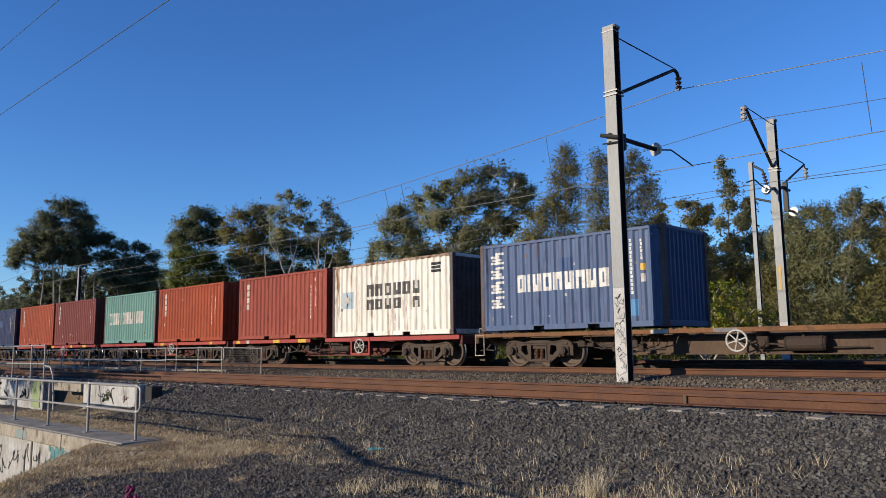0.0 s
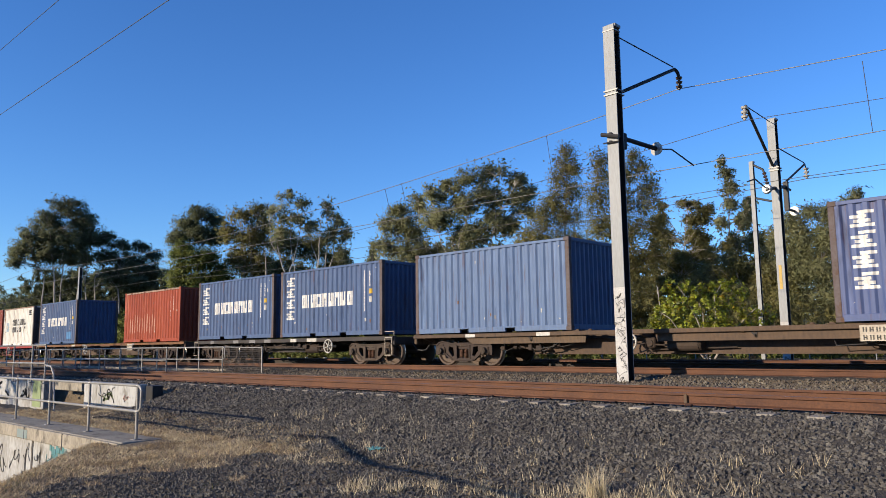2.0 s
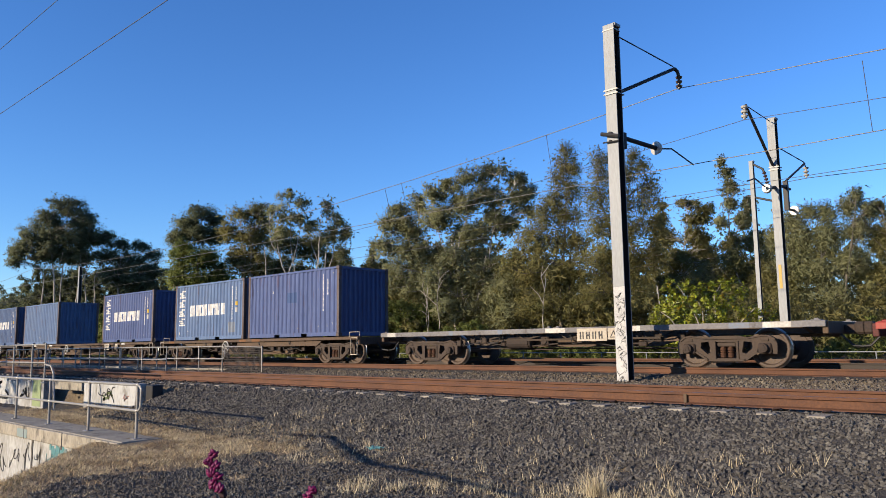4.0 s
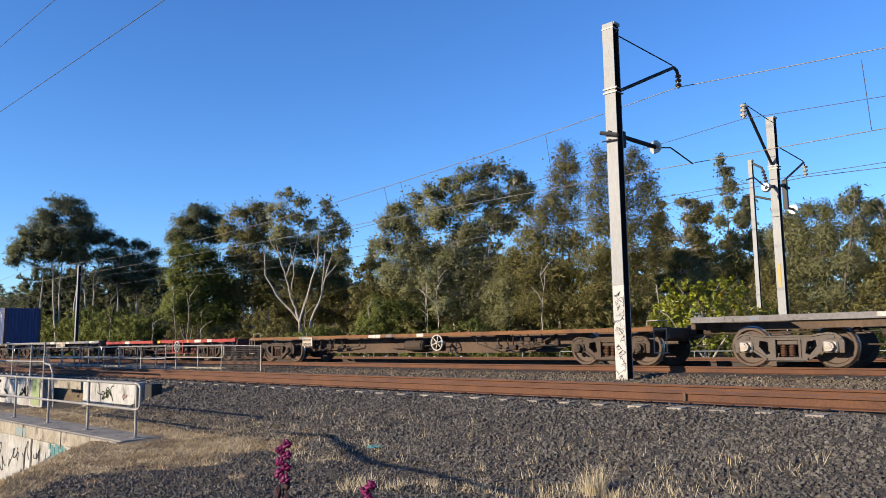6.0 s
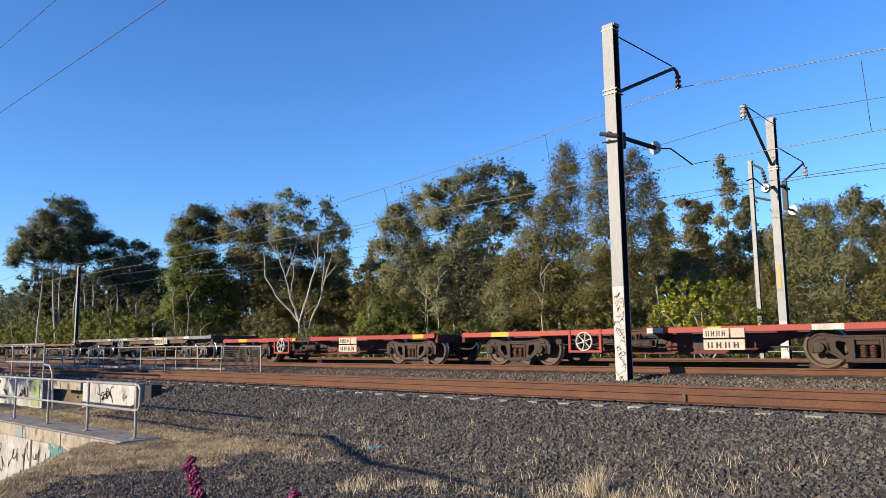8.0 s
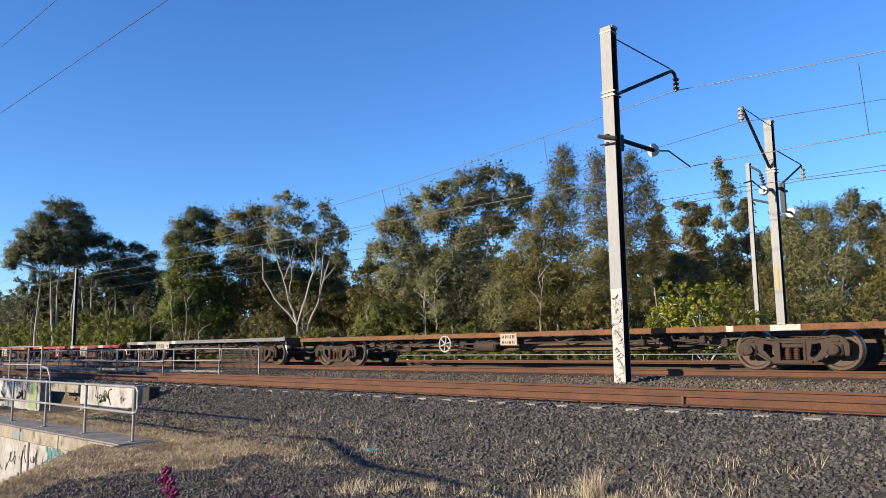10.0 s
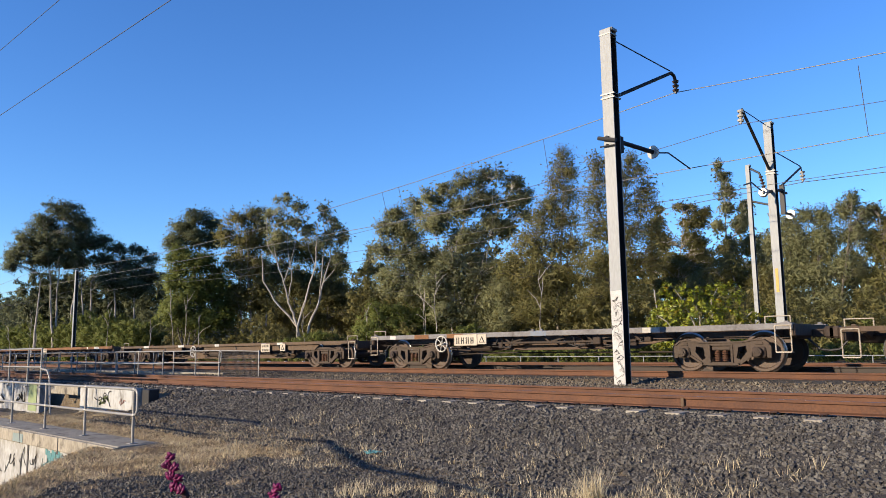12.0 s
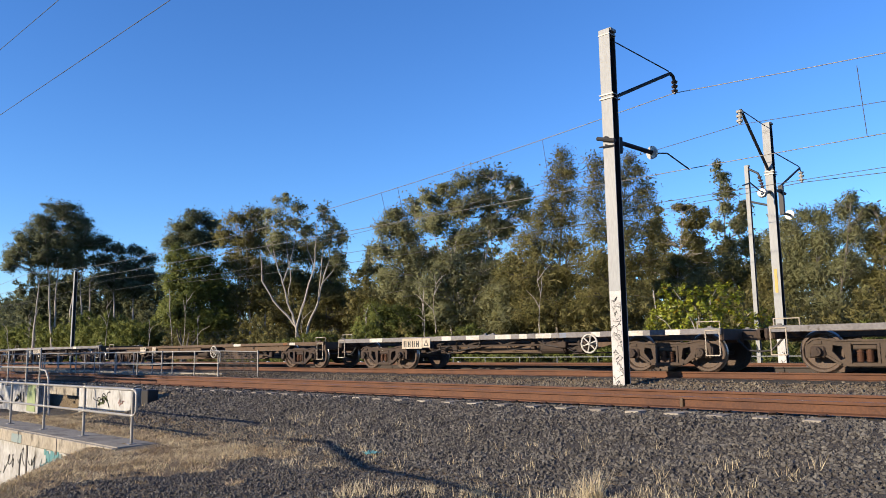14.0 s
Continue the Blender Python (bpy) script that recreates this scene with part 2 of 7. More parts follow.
def limb(bm, pts, r0, r1, seg=6):
    """A tapered, bent limb through its points."""
    n = len(pts)
    prev = None
    for i, p in enumerate(pts):
        d = (pts[min(i + 1, n - 1)] - pts[max(i - 1, 0)]).normalized()
        q = d.to_track_quat("Z", "Y")
        r = r0 + (r1 - r0) * i / (n - 1)
        ring = [bm.verts.new(p + q @ Vector((r * math.cos(2 * math.pi * k / seg), r * math.sin(2 * math.pi * k / seg), 0))) for k in range(seg)]
        if prev:
            for k in range(seg):
                bm.faces.new((prev[k], prev[(k + 1) % seg], ring[(k + 1) % seg], ring[k]))
        prev = ring


rng = np.random.default_rng(7)
# ---- ground and tracks ----
NEAR_Y, TRAIN_Y, FAR_Y = 10.93, 18.49, 24.9          # centre lines of the three tracks
NEAR_HEAD, TRAIN_HEAD, FAR_HEAD = 0.91, 1.0, 1.04    # rail heads


def ramp(v, a, b):
    return min(1.0, max(0.0, (v - a) / (b - a)))


def soft(v, a, b):
    k = ramp(v, a, b)
    return k * k * (3 - 2 * k)


PROFILE_Y = [-400, -30, 6.6, 7.5, 9.35, 9.75, 10.15, 12.6, 13.2, 16.6, 17.2, 20.0, 21.6, 23.3, 26.6, 27.6, 30.0, 40, 1500]
PROFILE_Z = [0.0, 0.0, 0.02, 0.10, 0.655, 0.67, 0.705, 0.71, 0.68, 0.72, 0.83, 0.83, 0.74, 0.87, 0.87, 0.75, 0.72, 0.7, 0.7]


def ground_z(x, y):
    """Height of the ground: flat foot, ballast shoulder, track beds, and a channel that sinks past the culvert's wall."""
    z = float(np.interp(y, PROFILE_Y, PROFILE_Z))
    if y < 6.9:
        z -= 0.28 * max(0.0, min(8.0, -x - 10.2 - 1.4 * (max(y, 2.0) - 3.05))) * (1 - soft(y, 5.85, 6.3))
    if 6.5 < y < 9.2 and x < -17:
        z -= 0.55 * soft(-x, 17.6, 19.0) * soft(y, 7.0, 8.2) * (0.42 + 0.58 * soft(-x, 21.0, 22.5))
    k = 0.035 if y < 9.4 else 0.012
    return z + k * noise.noise((x * 0.9, y * 0.9, 0)) + 0.6 * k * noise.noise((x * 3.1, y * 3.1, 5))


def sheet(name, xs, ys, mat):
    v = [(x, y, ground_z(x, y)) for y in ys for x in xs]
    n = len(xs)
    f = [(j * n + i, j * n + i + 1, j * n + n + i + 1, j * n + n + i) for j in range(len(ys) - 1) for i in range(n - 1)]
    return placed(name, raw_mesh(name, v, f, mat, False))


fine_x = [-42 + 0.2 * i for i in range(230)]
xs = [-1500, -700, -400, -250, -160, -120, -90, -70, -60, -50] + fine_x + [6, 10, 20, 40, 80, 200, 500, 1500]
ys = [-400, -150, -60, -20, -8, -3, 0] + [1 + 0.2 * i for i in range(150)] + [33, 40, 50, 70, 110, 180, 300, 600, 1500]
tagged(sheet("ground", xs, ys, "soil"), "dry brown soil ground beside a railway with sparse grass", "ground", kind="structure")


def bed(name, y0, y1, label, lift=0.02):
    xs2 = [-160, -120, -80, -60] + [-50 + 0.25 * i for i in range(220)] + [8, 20, 60]
    ys2 = list(np.arange(y0, y1 + 0.01, 0.15))
    v = [(x, y, ground_z(x, y) + lift * min(1, 8 * (y - y0), 8 * (y1 - y)) - 0.01 + 0.02 * noise.noise((x * 9, y * 9, 2))) for y in ys2 for x in xs2]
    n = len(xs2)
    f = [(j * n + i, j * n + i + 1, j * n + n + i + 1, j * n + n + i) for j in range(len(ys2) - 1) for i in range(n - 1)]
    return tagged(placed(name, raw_mesh(name, v, f, "ballast_bed", False)), label, "ballast", kind="structure")


bed("ballast_bed_1", 7.2, 13.0, "dark grey crushed stone bed under the railway track")
bed("ballast_bed_2", 16.9, 27.2, "grey crushed stone bed under the far tracks")

# rough stones: a few shapes, scattered
STONE = np.array([(math.cos(2.094 * k + 1.047 * j), math.sin(2.094 * k + 1.047 * j), 0.55 - 1.1 * j) for j in (0, 1) for k in range(3)])
STONE_F = np.array([(0, 1, 2), (5, 4, 3), (0, 3, 1), (1, 3, 4), (1, 4, 2), (2, 4, 5), (2, 5, 0), (0, 5, 3)])


def turns(n):
    """n random rotation matrices."""
    a = rng.normal(size=(n, 4))
    a /= np.linalg.norm(a, axis=1)[:, None]
    w, x, y, z = a.T
    return np.stack([1 - 2 * (y * y + z * z), 2 * (x * y - w * z), 2 * (x * z + w * y), 2 * (x * y + w * z), 1 - 2 * (x * x + z * z),
                     2 * (y * z - w * x), 2 * (x * z - w * y), 2 * (y * z + w * x), 1 - 2 * (x * x + y * y)], 1).reshape(n, 3, 3)


def stones(name, n, x0, x1, y0, y1, s0, s1, mat, label, keep=None):
    x, y = rng.uniform(x0, x1, n), rng.uniform(y0, y1, n)
    if keep:
        ok = np.array([keep(a, b) for a, b in zip(x, y)])
        x, y = x[ok], y[ok]
        n = len(x)
    z = np.array([ground_z(a, b) for a, b in zip(x, y)])
    s = rng.uniform(s0, s1, n) * rng.choice([0.7, 1, 1, 1.25], n)
    v = STONE[None] * (1 + 0.12 * rng.normal(size=(n, 6, 1))) + 0.12 * rng.normal(size=(n, 6, 3))
    v *= np.array([1.15, 0.85, 0.8])
    v = np.einsum("nij,nkj->nki", turns(n), v) * s[:, None, None]
    v += np.stack([x, y, z + 0.35 * s], 1)[:, None]
    f = (STONE_F[None] + 6 * np.arange(n)[:, None, None]).reshape(-1, 3)
    return tagged(placed(name, raw_mesh(name, v.reshape(-1, 3), f, mat)), label, "ballast", kind="stuff")


def shoulder(x, y):
    """Where the ballast slope is bare stone: clear of the wall's foot, and in the cribs between the sleepers."""
    return not (x < -18.2 and y < 9.0) and not (y > 9.97 and abs((x + 3.13) % 0.6 - 0.3) > 0.19)


stones("ballast_stones", 36000, -15, -1.8, 7.1, 10.1, 0.0145, 0.029, "ballast", "dark grey angular crushed ballast stones on the slope", shoulder)
stones("ballast_stones", 13000, -30, -15, 7.1, 10.1, 0.022, 0.036, "ballast", "dark grey angular crushed ballast stones on the slope", shoulder)
stones("ballast_stones", 15000, -30, -3, 12.3, 17.1, 0.018, 0.036, "ballast_pale", "pale brown crushed stones between the tracks")
def turf(x, y):
    """Above zero where dry grass covers the foot of the slope; gravel lies elsewhere."""
    return 0.7 * noise.noise((x * 0.8, y * 1.2, 4)) + 0.7 * noise.noise((x * 2.1, y * 3.0, 9)) + 0.4 * (-x - 9.2) - 0.32 * max(0, y - 6.6) * (x > -13)


stones("ballast_stones", 31000, -11.2, -3.2, 2.8, 7.4, 0.008, 0.020, "ballast", "dark loose gravel at the foot of the slope",
       lambda x, y: turf(x, y) < 0.12)
stones("ballast_stones", 5000, -34, -1.5, 10.3, 12.3, 0.022, 0.04, "ballast", "crushed ballast stones between the rails")
stones("ballast_stones", 3000, -30, -3, 17.9, 20.5, 0.025, 0.045, "ballast_pale", "crushed ballast stones between the rails of the train's track")

RAIL = [(-0.07, 0.0), (0.07, 0.0), (0.07, 0.012), (0.012, 0.03), (0.010, 0.118), (0.035, 0.13), (0.035, 0.157), (0.03, 0.165),
        (-0.03, 0.165), (-0.035, 0.157), (-0.035, 0.13), (-0.010, 0.118), (-0.012, 0.03), (-0.07, 0.012)]


def rail(y, head, x0, x1, label, side="rail_side"):
    bm = bmesh.new()
    n = len(RAIL)
    a = [bm.verts.new((x0, y + p, head - 0.165 + q)) for p, q in RAIL]
    b = [bm.verts.new((x1, y + p, head - 0.165 + q)) for p, q in RAIL]
    bm.faces.new(a)
    bm.faces.new(b[::-1])
    fs = [bm.faces.new((a[i], b[i], b[(i + 1) % n], a[(i + 1) % n])) for i in range(n)]
    bmesh.ops.recalc_face_normals(bm, faces=bm.faces[:])
    fs[7].material_index = 1
    ob = part("rail", bm, side)
    ob.data.materials.append(M["rail_head"])
    return tagged(ob, label, "rail", "rails", "structure")


for yc, hd in ((NEAR_Y, NEAR_HEAD), (TRAIN_Y, TRAIN_HEAD), (FAR_Y, FAR_HEAD)):
    for s in (-0.7525, 0.7525):
        cant = 0.09 if yc == TRAIN_Y and s > 0 else 0.0      # the outer rail lies a little higher
        # the train's far rail is coloured dark to stand for the train's shade
        rail(yc + s, hd + cant, -160, 40, "rusty brown steel rail with a worn head on concrete sleepers", "rail_shaded" if yc == TRAIN_Y and s > 0 else "rail_side")
# weld collar on the nearest rail
part("rail_weld", boxed(-5.02, -4.97, NEAR_Y - 0.7525 - 0.05, NEAR_Y - 0.7525 - 0.012, NEAR_HEAD - 0.15, NEAR_HEAD - 0.02, bevel=0.008), "deck_brown")
tagged(bpy.data.objects["rail_weld"], "weld collar on the rusty rail", "rail joint", kind="structure")


def sleeper(yc, head):
    z = head - 0.196
    ob = part("sleeper", prism(bmesh.new(), [(-0.12, -0.2), (0.12, -0.2), (0.105, 0.0), (-0.105, 0.0)], -1.25, 1.25), "sleeper", m=pose(0, yc, z))
    for s in (-0.7525, 0.7525):
        for k in (-1, 1):
            bm = bmesh.new()
            tube(bm, [Vector((-0.05, s + k * 0.07, 0.004)), Vector((-0.03, s + k * 0.13, 0.035)), Vector((0.04, s + k * 0.10, 0.04)),
                      Vector((0.03, s + k * 0.055, 0.03))], 0.012, 5)
            part("rail_clip", bm, "clip", ob)
    return tagged(ob, "weathered concrete sleeper with spring clips under the rails", "sleeper", "sleepers", "structure")


for yc, hd, ox, cnt in ((NEAR_Y, NEAR_HEAD, -4.33, 52), (TRAIN_Y, TRAIN_HEAD, -4.0, 46), (FAR_Y, FAR_HEAD, -6.0, 30)):
    first = sleeper(yc, hd)
    first.matrix_basis = pose(ox + 1.2, yc, hd - 0.196)
    for i in range(1, cnt):
        copy_thing(first, pose(ox + 1.2 - 0.6 * i, yc, hd - 0.196))

# ---- the train ----
def gone(t):
    """Metres that the train has rolled by t seconds."""
    return 18.75 * t - 0.04 * max(0.0, t - 6) ** 2


MOVERS = []      # (thing, place along the train, height, side)
WHEELS = []      # (wheelset, place along the train, place on its wagon, height)
WHEEL_R = 0.46


def shared(name, bm, *mats):
    me = bpy.data.meshes.new(name)
    bm.to_mesh(me)
    bm.free()
    for m in mats:
        me.materials.append(M[m])
    return me


def wheelset_mesh():
    bm = bmesh.new()
    rod(bm, (0, -1.0, 0), (0, 1.0, 0), 0.075, seg=12)
    for s in (-1, 1):
        b2 = bmesh.new()
        lathe(b2, [(0.10, 0.665), (0.12, 0.66), (0.17, 0.69), (0.36, 0.71), (0.39, 0.68), (0.49, 0.68), (0.49, 0.71), (WHEEL_R, 0.725),
                   (WHEEL_R - 0.005, 0.80), (WHEEL_R - 0.02, 0.815), (0.39, 0.815), (0.36, 0.745), (0.17, 0.735), (0.12, 0.82), (0.10, 0.82)], 28)
        for f in b2.faces:
            r = math.hypot(f.calc_center_median().x, f.calc_center_median().z)
            f.material_index = 1 if 0.445 < r < 0.475 else 0
        # core holes read as darker dimples on the web
        for k in range(2):
            a = math.pi * k
            rod(b2, (0.27 * math.cos(a), 0.72, 0.27 * math.sin(a)), (0.27 * math.cos(a), 0.752, 0.27 * math.sin(a)), 0.03, seg=8)
        if s < 0:
            bmesh.ops.transform(b2, matrix=Matrix.Diagonal((1, -1, 1, 1)), verts=b2.verts)
            bmesh.ops.reverse_faces(b2, faces=b2.faces)
        tmp = bpy.data.meshes.new("tmp")
        b2.to_mesh(tmp)
        b2.free()
        bm.from_mesh(tmp)
        bpy.data.meshes.remove(tmp)
    return shared("wheelset", bm, "wheel", "tread")


def band(bm, pts, w, y0, y1):
    """A bar of even width along a line of (x, z) points, as plates between two depths."""
    for (x0, z0), (x1, z1) in zip(pts, pts[1:]):
        d = Vector((x1 - x0, z1 - z0)).normalized()
        n = Vector((-d.y, d.x)) * w / 2
        e = d * w * 0.3
        prism(bm, [(x0 + n.x - e.x, z0 + n.y - e.y), (x0 - n.x - e.x, z0 - n.y - e.y), (x1 - n.x + e.x, z1 - n.y + e.y), (x1 + n.x + e.x, z1 + n.y + e.y)], y0, y1)


def band_mesh(*a):
    bm = bmesh.new()
    band(bm, *a)
    return bm


def side_frame_mesh(mat, style):
    """A cast side frame: one plate with rounded pedestal ends, a spring opening and two windows, and a raised flange."""
    half = [(0.30, 0.75), (0.52, 0.70), (0.72, 0.72), (0.86, 0.76), (1.02, 0.74), (1.13, 0.67), (1.17, 0.56), (1.16, 0.33), (1.07, 0.33), (1.06, 0.49),
            (0.98, 0.57), (0.82, 0.57), (0.74, 0.49), (0.72, 0.36), (0.60, 0.31), (0.44, 0.18), (0.32, 0.14)]
    if style:
        half[:6] = [(0.30, 0.68), (0.48, 0.67), (0.66, 0.71), (0.84, 0.77), (1.02, 0.74), (1.13, 0.66)]
    outer = half + [(-x, z) for x, z in reversed(half)]
    hole = [(-0.25, 0.23), (0.25, 0.23), (0.24, 0.61), (-0.24, 0.61)]
    wide = 0.05 if style else 0.0
    window = [(0.37, 0.37 - wide), (0.46, 0.33 - wide), (0.62, 0.47), (0.60, 0.60), (0.42, 0.62 - wide)]
    bm = bmesh.new()
    for loop in (outer, hole, window, [(-x, z) for x, z in window]):
        v = [bm.verts.new((x, -0.05, z)) for x, z in loop]
        for a, b in zip(v, v[1:] + v[:1]):
            bm.edges.new((a, b))
    faces = [g for g in bmesh.ops.triangle_fill(bm, use_beauty=True, edges=bm.edges[:])["geom"] if isinstance(g, bmesh.types.BMFace)]
    up = bmesh.ops.extrude_face_region(bm, geom=faces)["geom"]
    for v in up:
        if isinstance(v, bmesh.types.BMVert):
            v.co.y += 0.11
    bmesh.ops.recalc_face_normals(bm, faces=bm.faces[:])
    # flange round the spring opening and along the bottom, bolster end, and wear plates
    band(bm, [(-0.72, 0.37), (-0.44, 0.185), (0.44, 0.185), (0.72, 0.37)], 0.05, -0.085, -0.045)
    band(bm, [(-1.12, 0.64), (-1.0, 0.73), (-0.84, 0.745), (-0.5, 0.69), (0.5, 0.69), (0.84, 0.745), (1.0, 0.73), (1.12, 0.64)], 0.035, -0.075, -0.045)
    band(bm, [(-0.27, 0.22), (-0.27, 0.62)], 0.05, -0.075, -0.045)
    band(bm, [(0.27, 0.22), (0.27, 0.62)], 0.05, -0.075, -0.045)
    box(bm, -0.23, 0.23, -0.02, 0.34, 0.50, 0.60, bevel=0.02)
    for k in (-1, 1):
        box(bm, k * 0.90 - 0.09, k * 0.90 + 0.09, -0.07, -0.045, 0.62, 0.69, bevel=0.006)
    return shared("side_frame", bm, mat)


def spring_mesh():
    bm = bmesh.new()
    for cx in (-0.09, 0.09):
        for k in range(6):
            lz = 0.265 + 0.04 * k
            bmesh.ops.create_cone(bm, cap_ends=True, segments=10, radius1=0.068, radius2=0.068, depth=0.024, matrix=Matrix.Translation((cx, 0, lz)))
        rod(bm, (cx, 0, 0.24), (cx, 0, 0.5), 0.035, seg=6)
    return shared("spring", bm, "spring")


def axle_box_mesh(mat):
    bm = bmesh.new()
    box(bm, -0.15, 0.15, -0.10, 0.1, -0.13, 0.12, bevel=0.03)
    rod(bm, (0, -0.19, 0), (0, -0.08, 0), 0.095, 0.11, 14)
    rod(bm, (0, -0.205, 0), (0, -0.18, 0), 0.05, seg=10)
    for k in range(3):
        a = math.pi * (0.5 + 2 * k / 3)
        rod(bm, (0.065 * math.cos(a), -0.205, 0.065 * math.sin(a)), (0.065 * math.cos(a), -0.185, 0.065 * math.sin(a)), 0.016, seg=6)
    return shared("axle_box", bm, mat)


WHEELSET, SPRING = wheelset_mesh(), spring_mesh()
SIDE = {(m, s): side_frame_mesh(m, s) for m, s in (("bogie", 0), ("bogie", 1), ("bogie_grey", 1), ("deck_dark", 0))}
AXLE_BOX = {m: axle_box_mesh(m) for m in ("bogie", "axle_end", "deck_brown")}


def bogie(wagon, u0, x, kind):
    """Two side frames with springs and axle boxes, a bolster with brake gear, and two wheelsets, under a wagon."""
    mat, style, cap = kind
    for s in (-1, 1):
        turn = 0 if s < 0 else 180
        fr = placed("bogie_side_frame", SIDE[(mat, style)], wagon, "", pose(x, s * 1.03, 0, 0, 0, turn))
        placed("spring", SPRING, fr, "rusty coil springs", pose(0, 0.0, 0))
        for k in (-1, 1):
            placed("axle_box", AXLE_BOX[cap], fr, "", pose(k * 0.90, 0.0, WHEEL_R))
    bm = boxed(x - 0.2, x + 0.2, -0.85, 0.85, 0.45, 0.66, bevel=0.03)
    for k in (-1, 1):
        box(bm, x + k * 0.36 - 0.05, x + k * 0.36 + 0.05, -0.8, 0.8, 0.33, 0.42)
        for s in (-0.74, 0.74):
            box(bm, x + k * 0.42 - 0.02, x + k * 0.42 + 0.03, s - 0.05, s + 0.05, 0.3, 0.6, bevel=0.015)
    part("bolster", bm, "under", wagon)
    for k in (-1, 1):
        ws = placed("wheelset", WHEELSET, wagon, "worn steel wheels on an axle with bright treads", pose(x + k * 0.90, 0, WHEEL_R))
        WHEELS.append((ws, u0 + x + k * 0.90, x + k * 0.90, WHEEL_R))


def hand_wheel(wagon, x, y, z, mat="white", r=0.24):
    bm = bmesh.new()
    n = 20
    ring = [Vector((r * math.cos(2 * math.pi * i / n), 0, r * math.sin(2 * math.pi * i / n))) for i in range(n)]
    for i in range(n):
        rod(bm, ring[i], ring[(i + 1) % n], 0.024, seg=6, caps=False)
    for i in range(6):
        a = 2 * math.pi * i / 6 + 0.3
        rod(bm, (0, 0.02, 0), (r * math.cos(a), 0, r * math.sin(a)), 0.017, seg=6)
    rod(bm, (0, -0.03, 0), (0, 0.35, 0), 0.04, seg=8)
    return part("handbrake_wheel", bm, mat, wagon, "pale spoked handbrake wheel", pose(x, y, z))


def coupler(wagon, x, s):
    bm = boxed(min(x, x + s * 0.42), max(x, x + s * 0.42), -0.09, 0.09, 0.78, 0.96, bevel=0.02)
    box(bm, min(x + s * 0.36, x + s * 0.62), max(x + s * 0.36, x + s * 0.62), -0.16, 0.14, 0.74, 1.02, bevel=0.05)
    part("coupler", bm, "under", wagon, "rusty automatic coupler knuckle")
    bm = bmesh.new()
    tube(bm, [Vector((x, -0.35, 0.75)), Vector((x + s * 0.25, -0.35, 0.5)), Vector((x + s * 0.55, -0.3, 0.47))], 0.025, 6)
    part("brake_hose", bm, "black", wagon)


def grab_rail(wagon, x, s, tall=0.95):
    """The bent step rail on a wagon's corner."""
    bm = bmesh.new()
    y = -1.24
    z0, z1 = 0.33, 0.33 + tall * 0.62
    tube(bm, [Vector((x, y, z1)), Vector((x, y, z0)), Vector((x + s * 0.34, y, z0)), Vector((x + s * 0.34, y, z1)), Vector((x, y, z1))], 0.013, 6)
    box(bm, min(x, x + s * 0.34), max(x, x + s * 0.34), y - 0.03, y + 0.12, z0 - 0.01, z0 + 0.015)
    part("step_rail", bm, "sign", wagon, "grimy white bent step rail")
    bm = bmesh.new()
    tube(bm, [Vector((x - s * 0.25, -1.1, 0.97)), Vector((x - s * 0.25, -1.1, 1.13)), Vector((x + s * 0.3, -1.1, 1.13)), Vector((x + s * 0.3, -1.1, 0.97))], 0.012, 6)
    part("grab_handle", bm, "sign", wagon)


def number_board(wagon, x, z0, z1, w, mat="sign", rows=2, ink="black"):
    b = part("number_board", boxed(x, x + w, -1.245, -1.215, z0, z1), mat, wagon, "cream board with dark code bars")
    for r in range(rows):
        h = (z1 - z0) / (rows * 1.7)
        zc = z1 - (r + 0.55) * (z1 - z0) / rows
        for k in range(4):
            bx = x + w * (0.10 + 0.21 * k)
            bm = boxed(bx, bx + w * 0.045, -1.249, -1.245, zc - h / 2, zc + h / 2)
            box(bm, bx + w * 0.09, bx + w * 0.13, -1.249, -1.245, zc - h / 2, zc + h / 2)
            if (k + r) % 2:
                box(bm, bx, bx + w * 0.13, -1.2485, -1.245, zc - h * 0.1, zc + h * 0.12)
            part("code_bar", bm, ink, b)


def patches(wagon, length, seed, z0, z1, mats, y=-1.236, share=0.35):
    """Short painted lengths and cover plates along the deck's edge."""
    r = random.Random(seed)
    x = 0.4
    while x < length - 0.8:
        w = r.uniform(0.15, 0.7)
        if r.random() < share:
            part("edge_patch", boxed(x, x + w, y, y + 0.03, z0 + 0.004, z1 - 0.004), r.choice(mats), wagon)
        x += w + r.uniform(0.15, 0.9)


def twist_locks(wagon, spots, mat):
    for x in spots:
        for y in (-1.13, 1.13):
            bm = boxed(x - 0.11, x + 0.11, y - 0.10, y + 0.10, 0.955, 0.985, bevel=0.01)
            box(bm, x - 0.05, x + 0.05, y - 0.03, y + 0.03, 0.98, 1.02, bevel=0.012)
            part("container_pin", bm, mat, wagon)


